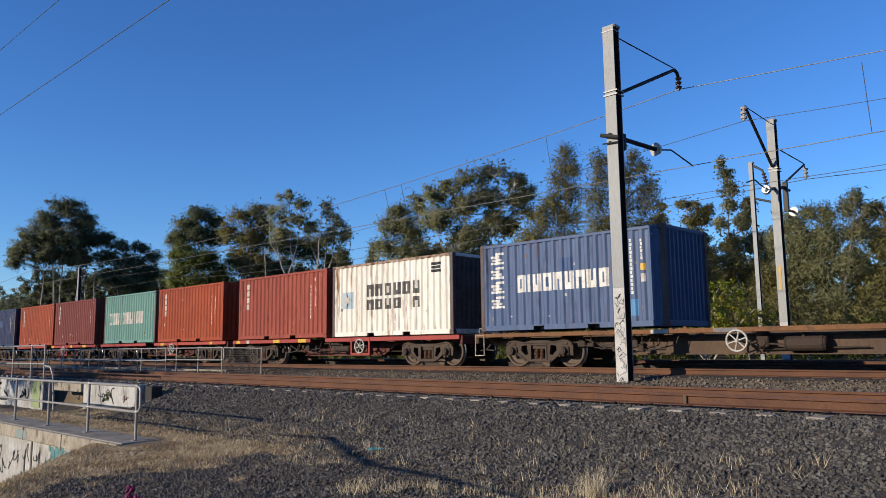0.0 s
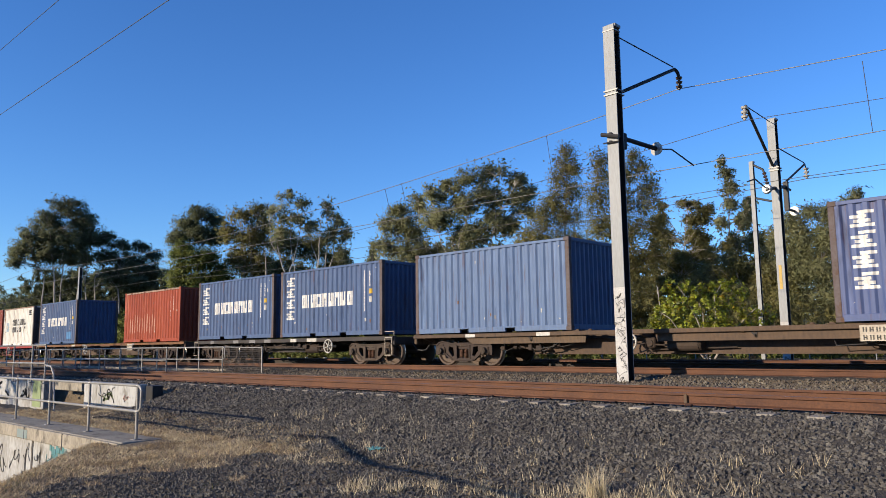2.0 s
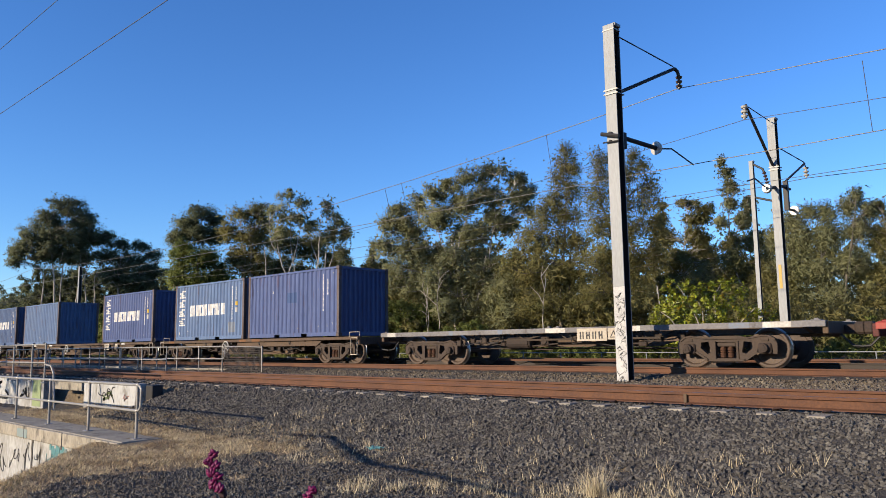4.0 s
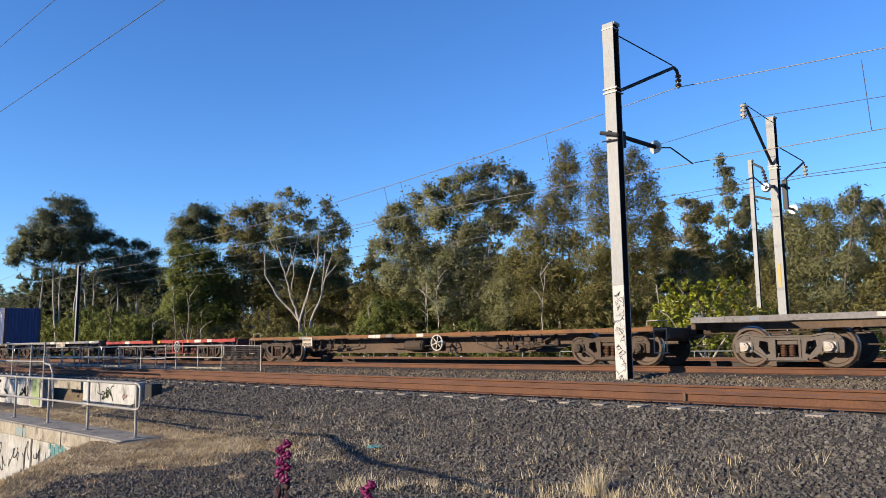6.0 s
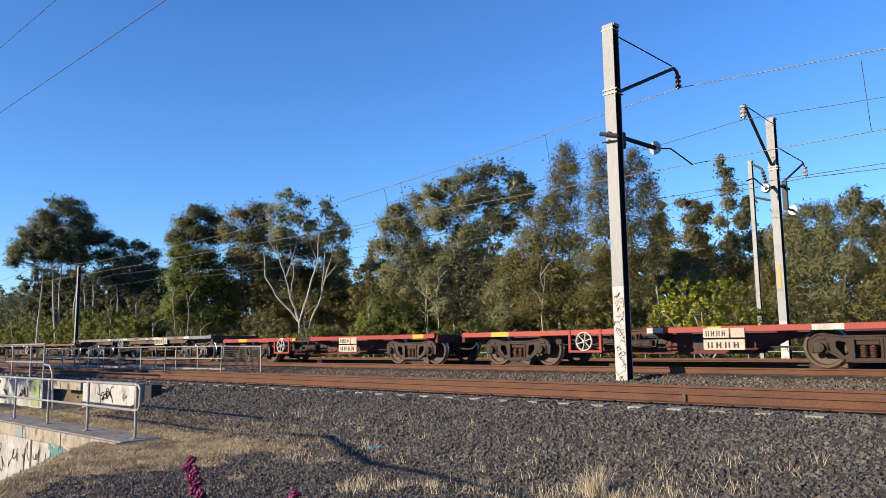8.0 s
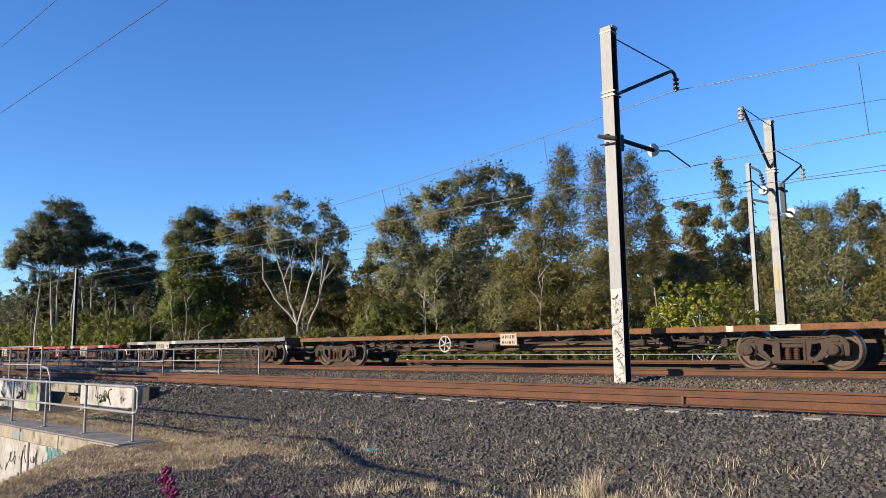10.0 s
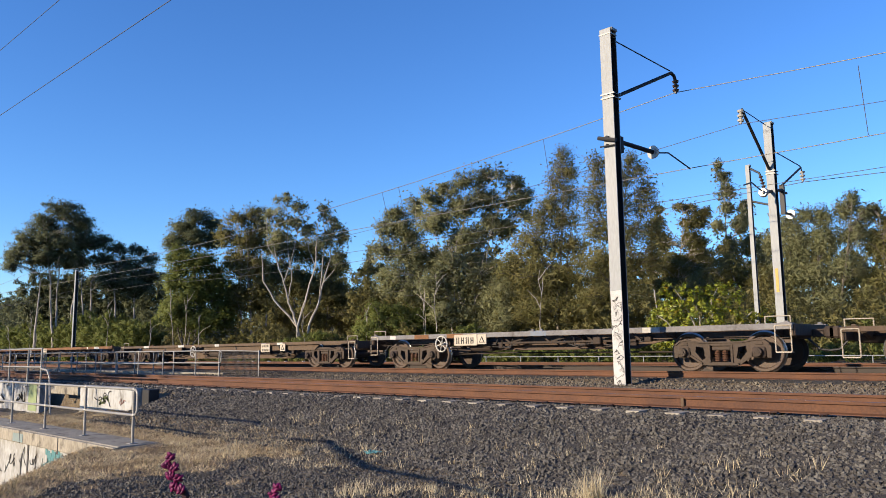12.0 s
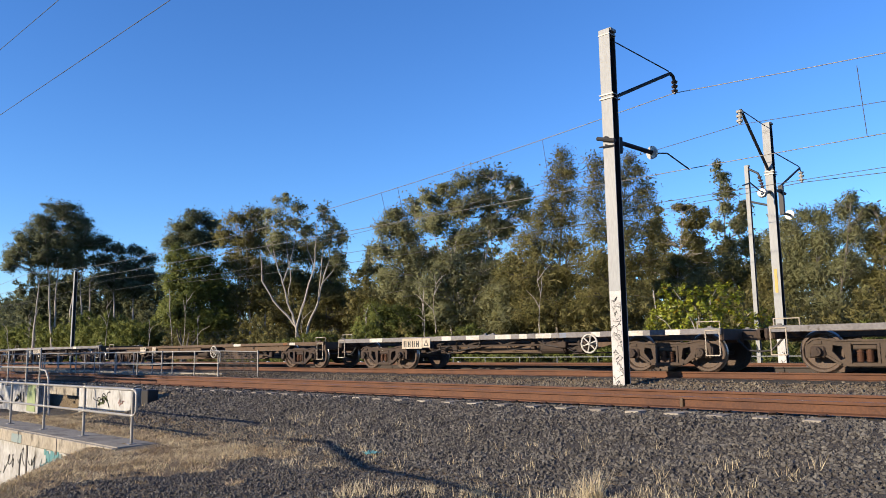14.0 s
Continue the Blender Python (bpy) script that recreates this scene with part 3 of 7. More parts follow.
def brake_gear(wagon, x, d, seed):
    """Pipes, valves, levers and hangers crowded under the deck inboard of a bogie."""
    r = random.Random(seed)
    for i in range(5):
        a = x + d * (0.1 + 0.5 * i + r.uniform(-0.12, 0.12))
        z, y = r.uniform(0.5, 0.72), r.uniform(-1.08, -0.8)
        bm = boxed(a - r.uniform(0.05, 0.14), a + r.uniform(0.05, 0.14), y - 0.07, y + 0.07, z - r.uniform(0.05, 0.12), z + r.uniform(0.05, 0.1), bevel=0.02)
        rod(bm, (a, y, z), (a + r.uniform(-0.04, 0.04), y, 0.9), 0.018, seg=6)
        part("brake_valve", bm, "under", wagon)
        bm = bmesh.new()
        b = a + d * r.uniform(0.5, 1.0)
        tube(bm, [Vector((a, y, z)), Vector((a + d * 0.15, y - 0.03, z - 0.08)), Vector((b, y - 0.02, r.uniform(0.48, 0.7))), Vector((b + d * 0.1, y, 0.85))], r.uniform(0.010, 0.02), 6)
        part("brake_pipe", bm, "deck_dark", wagon)
    bm = bmesh.new()
    band(bm, [(x, 0.88), (x + d * 0.9, 0.52), (x + d * 1.5, 0.52)], 0.04, -0.92, -0.89)
    part("brake_lever", bm, "under", wagon)


def wagon(u0, u1, kind, label, wheel_at=None, board_at=None, seed=0, tops=("white",), bog=("bogie", 0, "bogie"), rails=(False, False), locks=(), share=0.3, rise=0.0, bogies=(2.3, 2.3)):
    """An open container wagon with its frame, bogies, couplers and brake gear.
    kind: fish (deep frame), skeletal (red spine with outriggers), ladder (straight light sills)."""
    L = u1 - u0
    w = tagged(empty("container_wagon"), label, "wagon", "wagons of the train")
    MOVERS.append((w, u0, 0.0))
    sill, edge, under = {"brown": ("deck_brown", "deck_rust", "under"), "dark": ("deck_dark", "deck_dark", "under"), "umber": ("deck_brown", "deck_brown", "under"),
                         "red": ("wagon_red_dull", "wagon_red", "wagon_red_dull"), "orange": ("deck_brown", "deck_rust", "under"),
                         "blue": ("deck_brown", "deck_grey", "under")}[kind[1]]
    shape = kind[0]
    for s in (-1, 1):
        # top edge: channel with a lip
        y = s * 1.2
        if shape == "skeletal":
            runs = [(0.1, L * 0.42), (L * 0.42 + 0.9, L - 0.1)]
        else:
            runs = [(0.05, L - 0.05)]
        for a, b in runs:
            zb = 0.86 if kind in (("fish", "brown"), ("fish", "umber")) else 0.83
            bm = boxed(a, b, y - 0.03, y + 0.03, zb, 0.965, bevel=0.008)
            box(bm, a, b, min(y, y - s * 0.14), max(y, y - s * 0.14), 0.945, 0.97)
            part("deck_edge", bm, edge, w)
        # main sill with a deeper belly
        ys = s * (0.62 if shape != "skeletal" else 0.46)
        if shape == "fish":
            out = [(0.15, 0.95), (0.15, 0.66), (3.9, 0.66), (4.6, 0.36), (L - 4.6, 0.36), (L - 3.9, 0.66), (L - 0.15, 0.66), (L - 0.15, 0.95)]
        elif shape == "ladder":
            out = [(0.15, 0.95), (0.15, 0.70), (3.8, 0.70), (4.8, 0.46), (L - 4.8, 0.46), (L - 3.8, 0.70), (L - 0.15, 0.70), (L - 0.15, 0.95)]
        else:
            out = [(0.15, 0.93), (0.15, 0.68), (3.8, 0.66), (4.4, 0.34), (L - 4.4, 0.34), (L - 3.8, 0.66), (L - 0.15, 0.68), (L - 0.15, 0.93)]
        bm = prism(bmesh.new(), out, ys - 0.02, ys + 0.02)
        lo = out[3:5]
        box(bm, lo[0][0], lo[1][0], ys - 0.11, ys + 0.11, lo[0][1] - 0.02, lo[0][1] + 0.015)
        box(bm, 0.15, L - 0.15, ys - 0.10, ys + 0.10, 0.92, 0.945)
        part("side_sill", bm, sill, w)
        if shape == "fish" and kind[1] != "brown":
            # outer side plates hang from the deck's edge, with gaps for the brake gear
            yp = s * 1.13
            cut = min(max(wheel_at if wheel_at is not None else L / 2, 5.0), L - 5.0)
            for a, b in ((2.1, cut - 1.3), (cut + 0.7, L - 2.1)):
                if b - a > 1.0:
                    lo, hi = (0.45 if a < 3 else 0.05), (0.45 if b > L - 3 else 0.05)
                    part("side_plate", prism(bmesh.new(), [(a, 0.94), (a + lo, 0.66), (b - hi, 0.66), (b, 0.94)], yp - 0.008, yp + 0.008), sill, w)
            for k in range(4):
                x = 3.2 + (L - 6.4) * (k + 0.5) / 4
                part("knee_brace", band_mesh([(x - 0.16, 0.93), (x, 0.74), (x + 0.02, 0.93)], 0.05, yp - s * -0.012 - 0.012, yp - s * -0.012 + 0.012), "deck_dark", w)
        if shape == "ladder":
            # light truss under the deck's edge
            yp = s * 0.98
            n = int((L - 8.4) / 1.3)
            pts = []
            for k in range(n + 1):
                x = 4.2 + (L - 8.4) * k / n
                pts += [(x, 0.90), (x + 0.35, 0.66)]
            bm = bmesh.new()
            band(bm, pts, 0.045, yp - 0.02, yp + 0.02)
            band(bm, [(4.2, 0.655), (L - 4.0, 0.655)], 0.05, yp - 0.03, yp + 0.03)
            part("truss", bm, "under", w)
        if shape == "skeletal":
            # deep gusset plates, every other one in a dark colour
            for i in range(6):
                x = 4.6 + (L - 9.2) * (i + 0.5) / 6
                bm = prism(bmesh.new(), [(x - 0.5, 0.93), (x + 0.5, 0.93), (x + 0.16, 0.42), (x - 0.16, 0.42)], s * 0.5 - 0.006, s * 0.5 + 0.006)
                part("gusset", bm, "wagon_red_dull" if i % 2 else "deck_dark", w)
    # cross bearers with tapered ends
    n = max(5, int(L / 2.2))
    for i in range(n):
        x = 0.5 + (L - 1.0) * i / (n - 1)
        bm = bmesh.new()
        for s in (-1, 1):
            v = [bm.verts.new((x + dx, s * yy, zz)) for dx in (-0.045, 0.045) for yy, zz in ((0.55, 0.66), (1.19, 0.84), (1.19, 0.94), (0.55, 0.94))]
            for f in ((0, 1, 2, 3), (7, 6, 5, 4), (0, 4, 5, 1), (1, 5, 6, 2), (2, 6, 7, 3), (3, 7, 4, 0)):
                bm.faces.new([v[k] for k in f])
        box(bm, x - 0.04, x + 0.04, -0.6, 0.6, 0.72, 0.93)
        bmesh.ops.recalc_face_normals(bm, faces=bm.faces[:])
        part("cross_bearer", bm, sill, w)
    # head stocks, couplers, brake gear
    for x, s in ((0.02, -1), (L - 0.02, 1)):
        bm = boxed(min(x, x - s * 0.12), max(x, x - s * 0.12), -1.16, 1.16, 0.68, 0.95, bevel=0.015)
        box(bm, x - s * 0.5 - 0.3, x - s * 0.5 + 0.3, -0.5, 0.5, 0.62, 0.92)
        part("headstock", bm, sill if shape != "skeletal" else "wagon_red_dull", w)
        coupler(w, x, s)
    for i, (x, s) in enumerate(((0.12, -1), (L - 0.12, 1))):
        if rails[i]:
            grab_rail(w, x - s * 0.3, s)
    brake_gear(w, 3.5, 1, seed)
    if shape != "skeletal":
        brake_gear(w, L - 3.5, -1, seed + 50)
    xm = wheel_at if wheel_at is not None else L * 0.5
    d = 1 if xm < L / 2 else -1
    bm = bmesh.new()
    ry = 0.17 if shape != "skeletal" else 0.11
    rod(bm, (xm + d * 1.0, -0.86, 0.58), (xm + d * 1.75, -0.86, 0.58), ry, seg=14)
    for k in (0.97, 1.78):
        bmesh.ops.create_uvsphere(bm, u_segments=12, v_segments=6, radius=ry * 0.97, matrix=Matrix.Translation((xm + d * k, -0.86, 0.58)) @ Matrix.Diagonal((0.4, 1, 1, 1)))
    box(bm, xm + d * 1.35 - 0.03, xm + d * 1.35 + 0.03, -0.95, -0.6, 0.5, 0.82)
    part("air_reservoir", bm, "under", w)
    bm = bmesh.new()
    rod(bm, (2.9, -0.45, 0.5), (L - 2.9, -0.45, 0.47), 0.02, seg=6)
    rod(bm, (xm, -0.9, 0.62), (xm + d * 0.9, -0.9, 0.56), 0.022, seg=6)
    rod(bm, (xm + d * 0.3, -0.75, 0.45), (xm + d * 2.6, -0.75, 0.5), 0.018, seg=6)
    rod(bm, (0.3, -0.7, 0.78), (L - 0.3, -0.7, 0.78), 0.022, seg=6)
    part("brake_rigging", bm, "under", w)
    bm = boxed(xm + d * 0.45 - 0.14, xm + d * 0.45 + 0.14, -0.95, -0.7, 0.5, 0.76, bevel=0.03)
    rod(bm, (xm + d * 0.45, -0.98, 0.62), (xm + d * 0.45, -0.7, 0.62), 0.09, seg=10)
    part("brake_valve", bm, "under", w)
    if wheel_at is not None:
        if shape == "skeletal":
            bm = bmesh.new()
            for a, b in ((-0.52, -0.44), (0.44, 0.52)):
                box(bm, xm + a, xm + b, -1.25, -1.17, 0.36, 0.96, bevel=0.01)
            box(bm, xm - 0.52, xm + 0.52, -1.249, -1.171, 0.36, 0.43, bevel=0.01)
            part("handbrake_guard", bm, "wagon_red", w, "bright red rectangular handbrake guard")
        hand_wheel(w, xm, -1.27, 0.66)
    if board_at is not None:
        wide = kind[1] == "blue"
        if shape == "skeletal":
            number_board(w, board_at, 0.70, 0.92, 0.62, rows=1)
            number_board(w, board_at, 0.42, 0.66, 0.98, rows=1)
            part("notice_board", boxed(board_at + 0.66, board_at + 0.98, -1.245, -1.215, 0.70, 0.92), "sign", w)
        else:
            number_board(w, board_at, 0.60, 0.93, 0.92 if wide else 0.6, rows=1 if wide else 2)
        if wide or kind[1] == "umber":
            gap = 0.95 if wide else 1.32
            plate = part("hazard_plate", boxed(board_at + gap, board_at + gap + 0.34, -1.245, -1.215, 0.63, 0.92), "sign", w, "cream plate with a dark triangle")
            tri = [(board_at + gap + 0.06, 0.68), (board_at + gap + 0.28, 0.68), (board_at + gap + 0.17, 0.87)]
            part("triangle", prism(bmesh.new(), tri, -1.250, -1.245), "ink", plate)
            tri = [(board_at + gap + 0.105, 0.70), (board_at + gap + 0.235, 0.70), (board_at + gap + 0.17, 0.82)]
            part("triangle_inset", prism(bmesh.new(), tri, -1.253, -1.250), "sign", plate)
    patches(w, L, seed, 0.86 if shape == "fish" else 0.83, 0.965, tops, share=share)
    twist_locks(w, locks, edge)
    for o in w.children:
        if not o.name.startswith(("coupler", "brake_hose", "brake_rigging")):
            o.location.z += rise
    bogie(w, u0, bogies[0], bog)
    bogie(w, u0, L - bogies[1], bog)
    return w


SLOT2 = lambda L: (0.25, L / 2 - 0.15, L / 2 + 0.15, L - 0.25)
SLOT3 = lambda L: (0.3, 6.35, 6.75, L - 6.75, L - 6.35, L - 0.3)
BR, RD, DK = "long weathered brown container wagon with a deep frame", "bright red skeletal container wagon with yellow reflectors", "grimy grey flat container wagon with patched deck edges"
YW = ("yellow", "yellow", "white")
B0, B1, BG, BD = ("bogie", 0, "bogie"), ("bogie", 1, "bogie"), ("bogie_grey", 1, "axle_end"), ("deck_dark", 0, "deck_brown")
wagon(-70.2, -57.0, ("ladder", "dark"), DK, 4.5, None, 1, bog=B0)
wagon(-56.3, -43.2, ("skeletal", "red"), RD + ", loaded", 8.4, None, 2, YW, B1, bogies=(2.1, 1.7))
wagon(-42.7, -29.4, ("skeletal", "red"), RD + ", loaded", 8.4, None, 3, YW, B1, bogies=(2.1, 1.7))
wagon(-29.0, -15.7, ("skeletal", "red"), RD + ", loaded", 8.5, None, 4, YW, B1, bogies=(2.1, 1.66))
wagon(-15.2, 4.3, ("fish", "brown"), "long brown container wagon with a deep frame, loaded at both ends", 8.05, 13.43, 5, ("white", "deck_grey"), B0, (True, False), SLOT3(19.5), 0.12, bogies=(2.3, 2.15))
wagon(5.2, 18.7, ("ladder", "dark"), "dark grimy container wagon carrying two blue containers", 10.0, None, 6, ("white", "deck_grey"), B1, (True, True), (), 0.2, bogies=(1.7, 1.35))
wagon(19.6, 38.7, ("fish", "umber"), "long brown container wagon with a deep frame, loaded at both ends", 7.93, 13.3, 7, ("white", "deck_grey"), B1, (False, True), SLOT3(19.1), 0.15, bogies=(2.1, 1.85))
wagon(39.4, 54.4, ("fish", "umber"), "brown deep-framed container wagon with two blue containers", 6.15, None, 8, ("deck_rust", "white"), B0, (True, True), (), 0.15, bogies=(1.75, 1.55))
wagon(55.5, 69.8, ("ladder", "blue"), DK + ", empty", None, 8.0, 9, ("white", "deck_grey", "deck_blue"), B0, (False, False), SLOT2(14.3), 0.4, rise=0.08)
wagon(70.6, 83.9, ("skeletal", "red"), "dull red skeletal container wagon with yellow reflectors, empty", 8.2, None, 10, YW, B1, (False, False), SLOT2(13.3))
wagon(84.9, 103.7, ("fish", "brown"), BR + ", empty", 10.9, 3.75, 11, ("white", "deck_grey"), B0, (True, True), SLOT3(18.5), 0.18, bogies=(1.8, 1.8))
wagon(104.2, 119.2, ("fish", "blue"), "grey flat container wagon with pale blue and white deck patches, empty", 5.8, 9.6, 12, ("white", "white", "deck_blue", "deck_rust", "deck_grey"), BG, (False, False), SLOT2(15.0), 0.6, rise=0.2, bogies=(2.2, 1.8))
wagon(120.1, 133.1, ("skeletal", "red"), RD + ", empty", 4.5, 8.1, 13, YW, B1, (False, False), SLOT2(13.0), bogies=(2.3, 1.35))
wagon(134.1, 147.1, ("skeletal", "red"), RD + ", empty", 4.5, 7.8, 14, YW, B1, (False, False), SLOT2(13.1), bogies=(2.1, 1.75))
wagon(147.9, 162.0, ("ladder", "blue"), DK + ", empty", None, 3.3, 15, ("white", "deck_blue", "deck_grey"), B0, (True, False), SLOT2(14.1), 0.4, rise=0.11, bogies=(2.0, 2.0))
wagon(162.9, 182.9, ("ladder", "orange"), "rust-orange edged flat container wagon, empty", 7.7, 9.9, 16, ("white", "white", "deck_grey"), B1, (False, False), SLOT3(20.0), 0.22, rise=0.05, bogies=(2.0, 2.0))
wagon(183.9, 203.0, ("fish", "umber"), BR + ", empty", 7.7, 13.15, 17, ("white", "deck_grey"), B0, (True, True), SLOT3(19.1), 0.14, bogies=(1.85, 2.05))
wagon(203.7, 217.75, ("ladder", "blue"), "grey flat container wagon with white and blue deck patches, empty", 3.45, 3.97, 18, ("white", "deck_rust", "deck_blue", "white"), B1, (True, True), SLOT2(14.1), 0.5, rise=0.12, bogies=(2.0, 1.75))
wagon(218.6, 237.6, ("fish", "umber"), BR + ", empty", 11.25, 4.1, 19, ("deck_rust", "white"), B0, (True, True), SLOT3(18.9), 0.12, bogies=(2.1, 1.75))
wagon(238.35, 252.55, ("ladder", "blue"), "grey flat container wagon with pale blue deck patches, empty", 10.6, 3.4, 20, ("white", "deck_blue", "white", "deck_grey"), B1, (True, True), SLOT2(14.1), 0.5, rise=0.06, bogies=(2.3, 1.5))
wagon(253.55, 267.5, ("ladder", "blue"), "grey flat container wagon with white deck patches, empty", 9.0, 5.5, 21, ("white", "deck_grey", "white"), B1, (True, False), SLOT2(14.1), 0.55, rise=0.07, bogies=(1.9, 2.0))

# ---- containers ----
CL, CW, CH = 6.058, 2.438, 2.591


def paint(name, base, second, grime, at, rough=0.5):
    """Sun-faded container paint: coarse fading, fine grain, and narrow runs of grime and rust down the wall."""
    m = material(name, base, second, rough, 0, 0.9, 14, 0.6, 0.12, 0.01, grime, at, 2.4, 0, 6.0, spec=0.15)
    nt = m.node_tree
    n, lk = nt.nodes, nt.links
    bsdf = n["Principled BSDF"]
    src = bsdf.inputs["Base Color"].links[0].from_socket
    tex, mp = n.new("ShaderNodeTexCoord"), n.new("ShaderNodeMapping")
    mp.inputs["Scale"].default_value = (1, 1, 0.06)
    lk.new(tex.outputs["Object"], mp.inputs[0])
    for scale, lo, hi, tone, most in ((17.0, 0.57, 0.72, (0.075, 0.030, 0.014), 0.55), (9.0, 0.58, 0.74, [min(0.6, 1.7 * c + 0.03) for c in base], 0.5)):
        nz, mr, mx = n.new("ShaderNodeTexNoise"), n.new("ShaderNodeMapRange"), n.new("ShaderNodeMix")
        nz.inputs["Scale"].default_value, nz.inputs["Detail"].default_value = scale, 6
        lk.new(mp.outputs[0], nz.inputs["Vector"])
        mr.inputs[1].default_value, mr.inputs[2].default_value, mr.inputs[4].default_value = lo, hi, most
        lk.new(nz.outputs[0], mr.inputs[0])
        mx.data_type = "RGBA"
        lk.new(mr.outputs[0], mx.inputs[0])
        lk.new(src, mx.inputs[6])
        mx.inputs[7].default_value = (*tone, 1)
        src = mx.outputs[2]
    lk.new(src, bsdf.inputs["Base Color"])
    return m


PAINT = dict(
    blue=paint("faded_blue_paint", (0.05, 0.08, 0.16), (0.074, 0.108, 0.192), (0.03, 0.045, 0.085), 0.58),
    pale=paint("chalky_pale_blue_paint", (0.075, 0.118, 0.215), (0.105, 0.15, 0.245), (0.0407, 0.0629, 0.122), 0.60),
    violet=paint("faded_violet_blue_paint", (0.054, 0.076, 0.168), (0.076, 0.1, 0.2), (0.0281, 0.0385, 0.0888), 0.60),
    navy=paint("dark_blue_paint", (0.017, 0.0281, 0.0733), (0.0281, 0.0392, 0.0903), (0.017, 0.017, 0.0281), 0.66),
    white=paint("streaked_white_paint", (0.68, 0.67, 0.62), (0.52, 0.49, 0.42), (0.222, 0.126, 0.0629), 0.575),
    red=paint("faded_red_paint", (0.285, 0.062, 0.030), (0.20, 0.042, 0.024), (0.34, 0.12, 0.075), 0.585),
    brick=paint("brick_red_paint", (0.255, 0.062, 0.04), (0.19, 0.046, 0.033), (0.074, 0.0281, 0.0222), 0.60),
    orange=paint("orange_red_paint", (0.28, 0.058, 0.022), (0.21, 0.044, 0.02), (0.0962, 0.0333, 0.0222), 0.60),
    maroon=paint("maroon_paint", (0.15, 0.037, 0.032), (0.12, 0.033, 0.028), (0.0562, 0.0222, 0.02), 0.66),
    teal=paint("teal_green_paint", (0.124, 0.236, 0.203), (0.0955, 0.197, 0.175), (0.112, 0.152, 0.13), 0.66),
)
RIM = material("rust_chipped_rim", (0.20, 0.13, 0.09), (0.34, 0.26, 0.20), 0.8, 0, 3, 20, grime=(0.09, 0.035, 0.017), grime_at=0.48, grime_scale=6)
POST = material("worn_corner_steel_shaded_end", (0.0622, 0.0422, 0.0363), (0.0903, 0.0733, 0.0733), 0.75, 0, 2, 20, grime=(0.0673, 0.0311, 0.017), grime_at=0.55)


def corrugated(length, z0, z1, depth, pitch, flat):
    """A wall of trapezoid waves along x; outer crests at y = 0, troughs at y = depth."""
    pts = []
    n = max(3, round(length / pitch))
    p = length / n
    slope = (p - 2 * flat) / 2 if p > 2 * flat else p * 0.15
    fl = p / 2 - slope
    x = 0.0
    for i in range(n):
        pts += [(x, 0), (x + fl, 0), (x + fl + slope, depth), (x + 2 * fl + slope, depth)]
        x += p
    pts.append((length, 0))
    v = [(a, b, z) for z in (z0, z1) for a, b in pts] + [(a, b + 0.012, z) for z in (z0, z1) for a, b in pts]
    k = len(pts)
    f = [(i, i + 1, k + i + 1, k + i) for i in range(k - 1)] + [(2 * k + i + 1, 2 * k + i, 3 * k + i, 3 * k + i + 1) for i in range(k - 1)]
    return v, f


WAVES = round((CL - 0.28) / 0.278)
WAVE = (CL - 0.28) / WAVES


def wall_y(x):
    """Depth of the near wall's wave at x, measured from the board of markings."""
    k = ((x - 0.14) % WAVE) / WAVE
    flat, rise = 0.309, 0.191
    up = 0.0 if k < flat else (k - flat) / rise if k < flat + rise else 1.0 if k < 2 * flat + rise else 1 - (k - 2 * flat - rise) / rise
    return 0.013 + 0.042 * up


def decal(bm, x0, x1, z0, z1, lift=0.003):
    """Paint that follows the waves of the near wall between x0 and x1."""
    cuts = {x0, x1}
    for i in range(int((x0 - 0.14) / WAVE) - 1, int((x1 - 0.14) / WAVE) + 2):
        for k in (0, 0.309, 0.5, 0.809):
            x = 0.14 + (i + k) * WAVE
            if x0 < x < x1:
                cuts.add(x)
    cuts = sorted(cuts)
    lo = [bm.verts.new((x, wall_y(x) - lift, z0)) for x in cuts]
    hi = [bm.verts.new((x, wall_y(x) - lift, z1)) for x in cuts]
    for i in range(len(cuts) - 1):
        bm.faces.new((lo[i], lo[i + 1], hi[i + 1], hi[i]))


def decaled(*a, **k):
    bm = bmesh.new()
    decal(bm, *a, **k)
    return bm


def lettering(box_ob, marks, mat, name):
    """Plain painted shapes on the near wall: (x, z, width, height, slot) each."""
    for x, z, w, h, slot in marks:
        bm = bmesh.new()
        if slot == 0:        # plain block
            decal(bm, x, x + w, z, z + h)
        elif slot in (1, 2, 3):      # block with a slit from below, from above, or across the middle
            lo, hi = ((0.0, 0.62), (0.38, 1.0), (0.22, 0.78))[slot - 1]
            for p, q, c, d in ((0, 0.38, 0, 1), (0.62, 1, 0, 1), (0.38, 0.62, 0, lo), (0.38, 0.62, hi, 1)):
                if d > c:
                    decal(bm, x + w * p, x + w * q, z + h * c, z + h * d)
        else:                # a stack of plain bars
            for k, (p, q) in enumerate(((0.0, 1.0), (0.15, 0.85), (0.0, 0.7), (0.3, 1.0))):
                decal(bm, x + w * p, x + w * q, z + h * 0.26 * k, z + h * (0.26 * k + 0.19))
            decal(bm, x + w * 0.36, x + w * 0.64, z + h * 0.15, z + h * (0.93 if slot == 5 else 0.52), 0.004)
        part(name, bm, mat, box_ob)


NAME = (3, 0, 2, 3, 1, 2, 1, 2, 3)      # stand-in strokes for a nine-letter painted name


def small_print(ob, x, z, h, n, mat="letter_white", w=0.095):
    """A column of small code bars."""
    k = h / n
    for i in range(n):
        part("code_bar", decaled(x + (i % 3 == 1) * 0.01, x + w - (i % 2) * 0.015, z + i * k, z + (i + 0.78) * k), mat, ob)


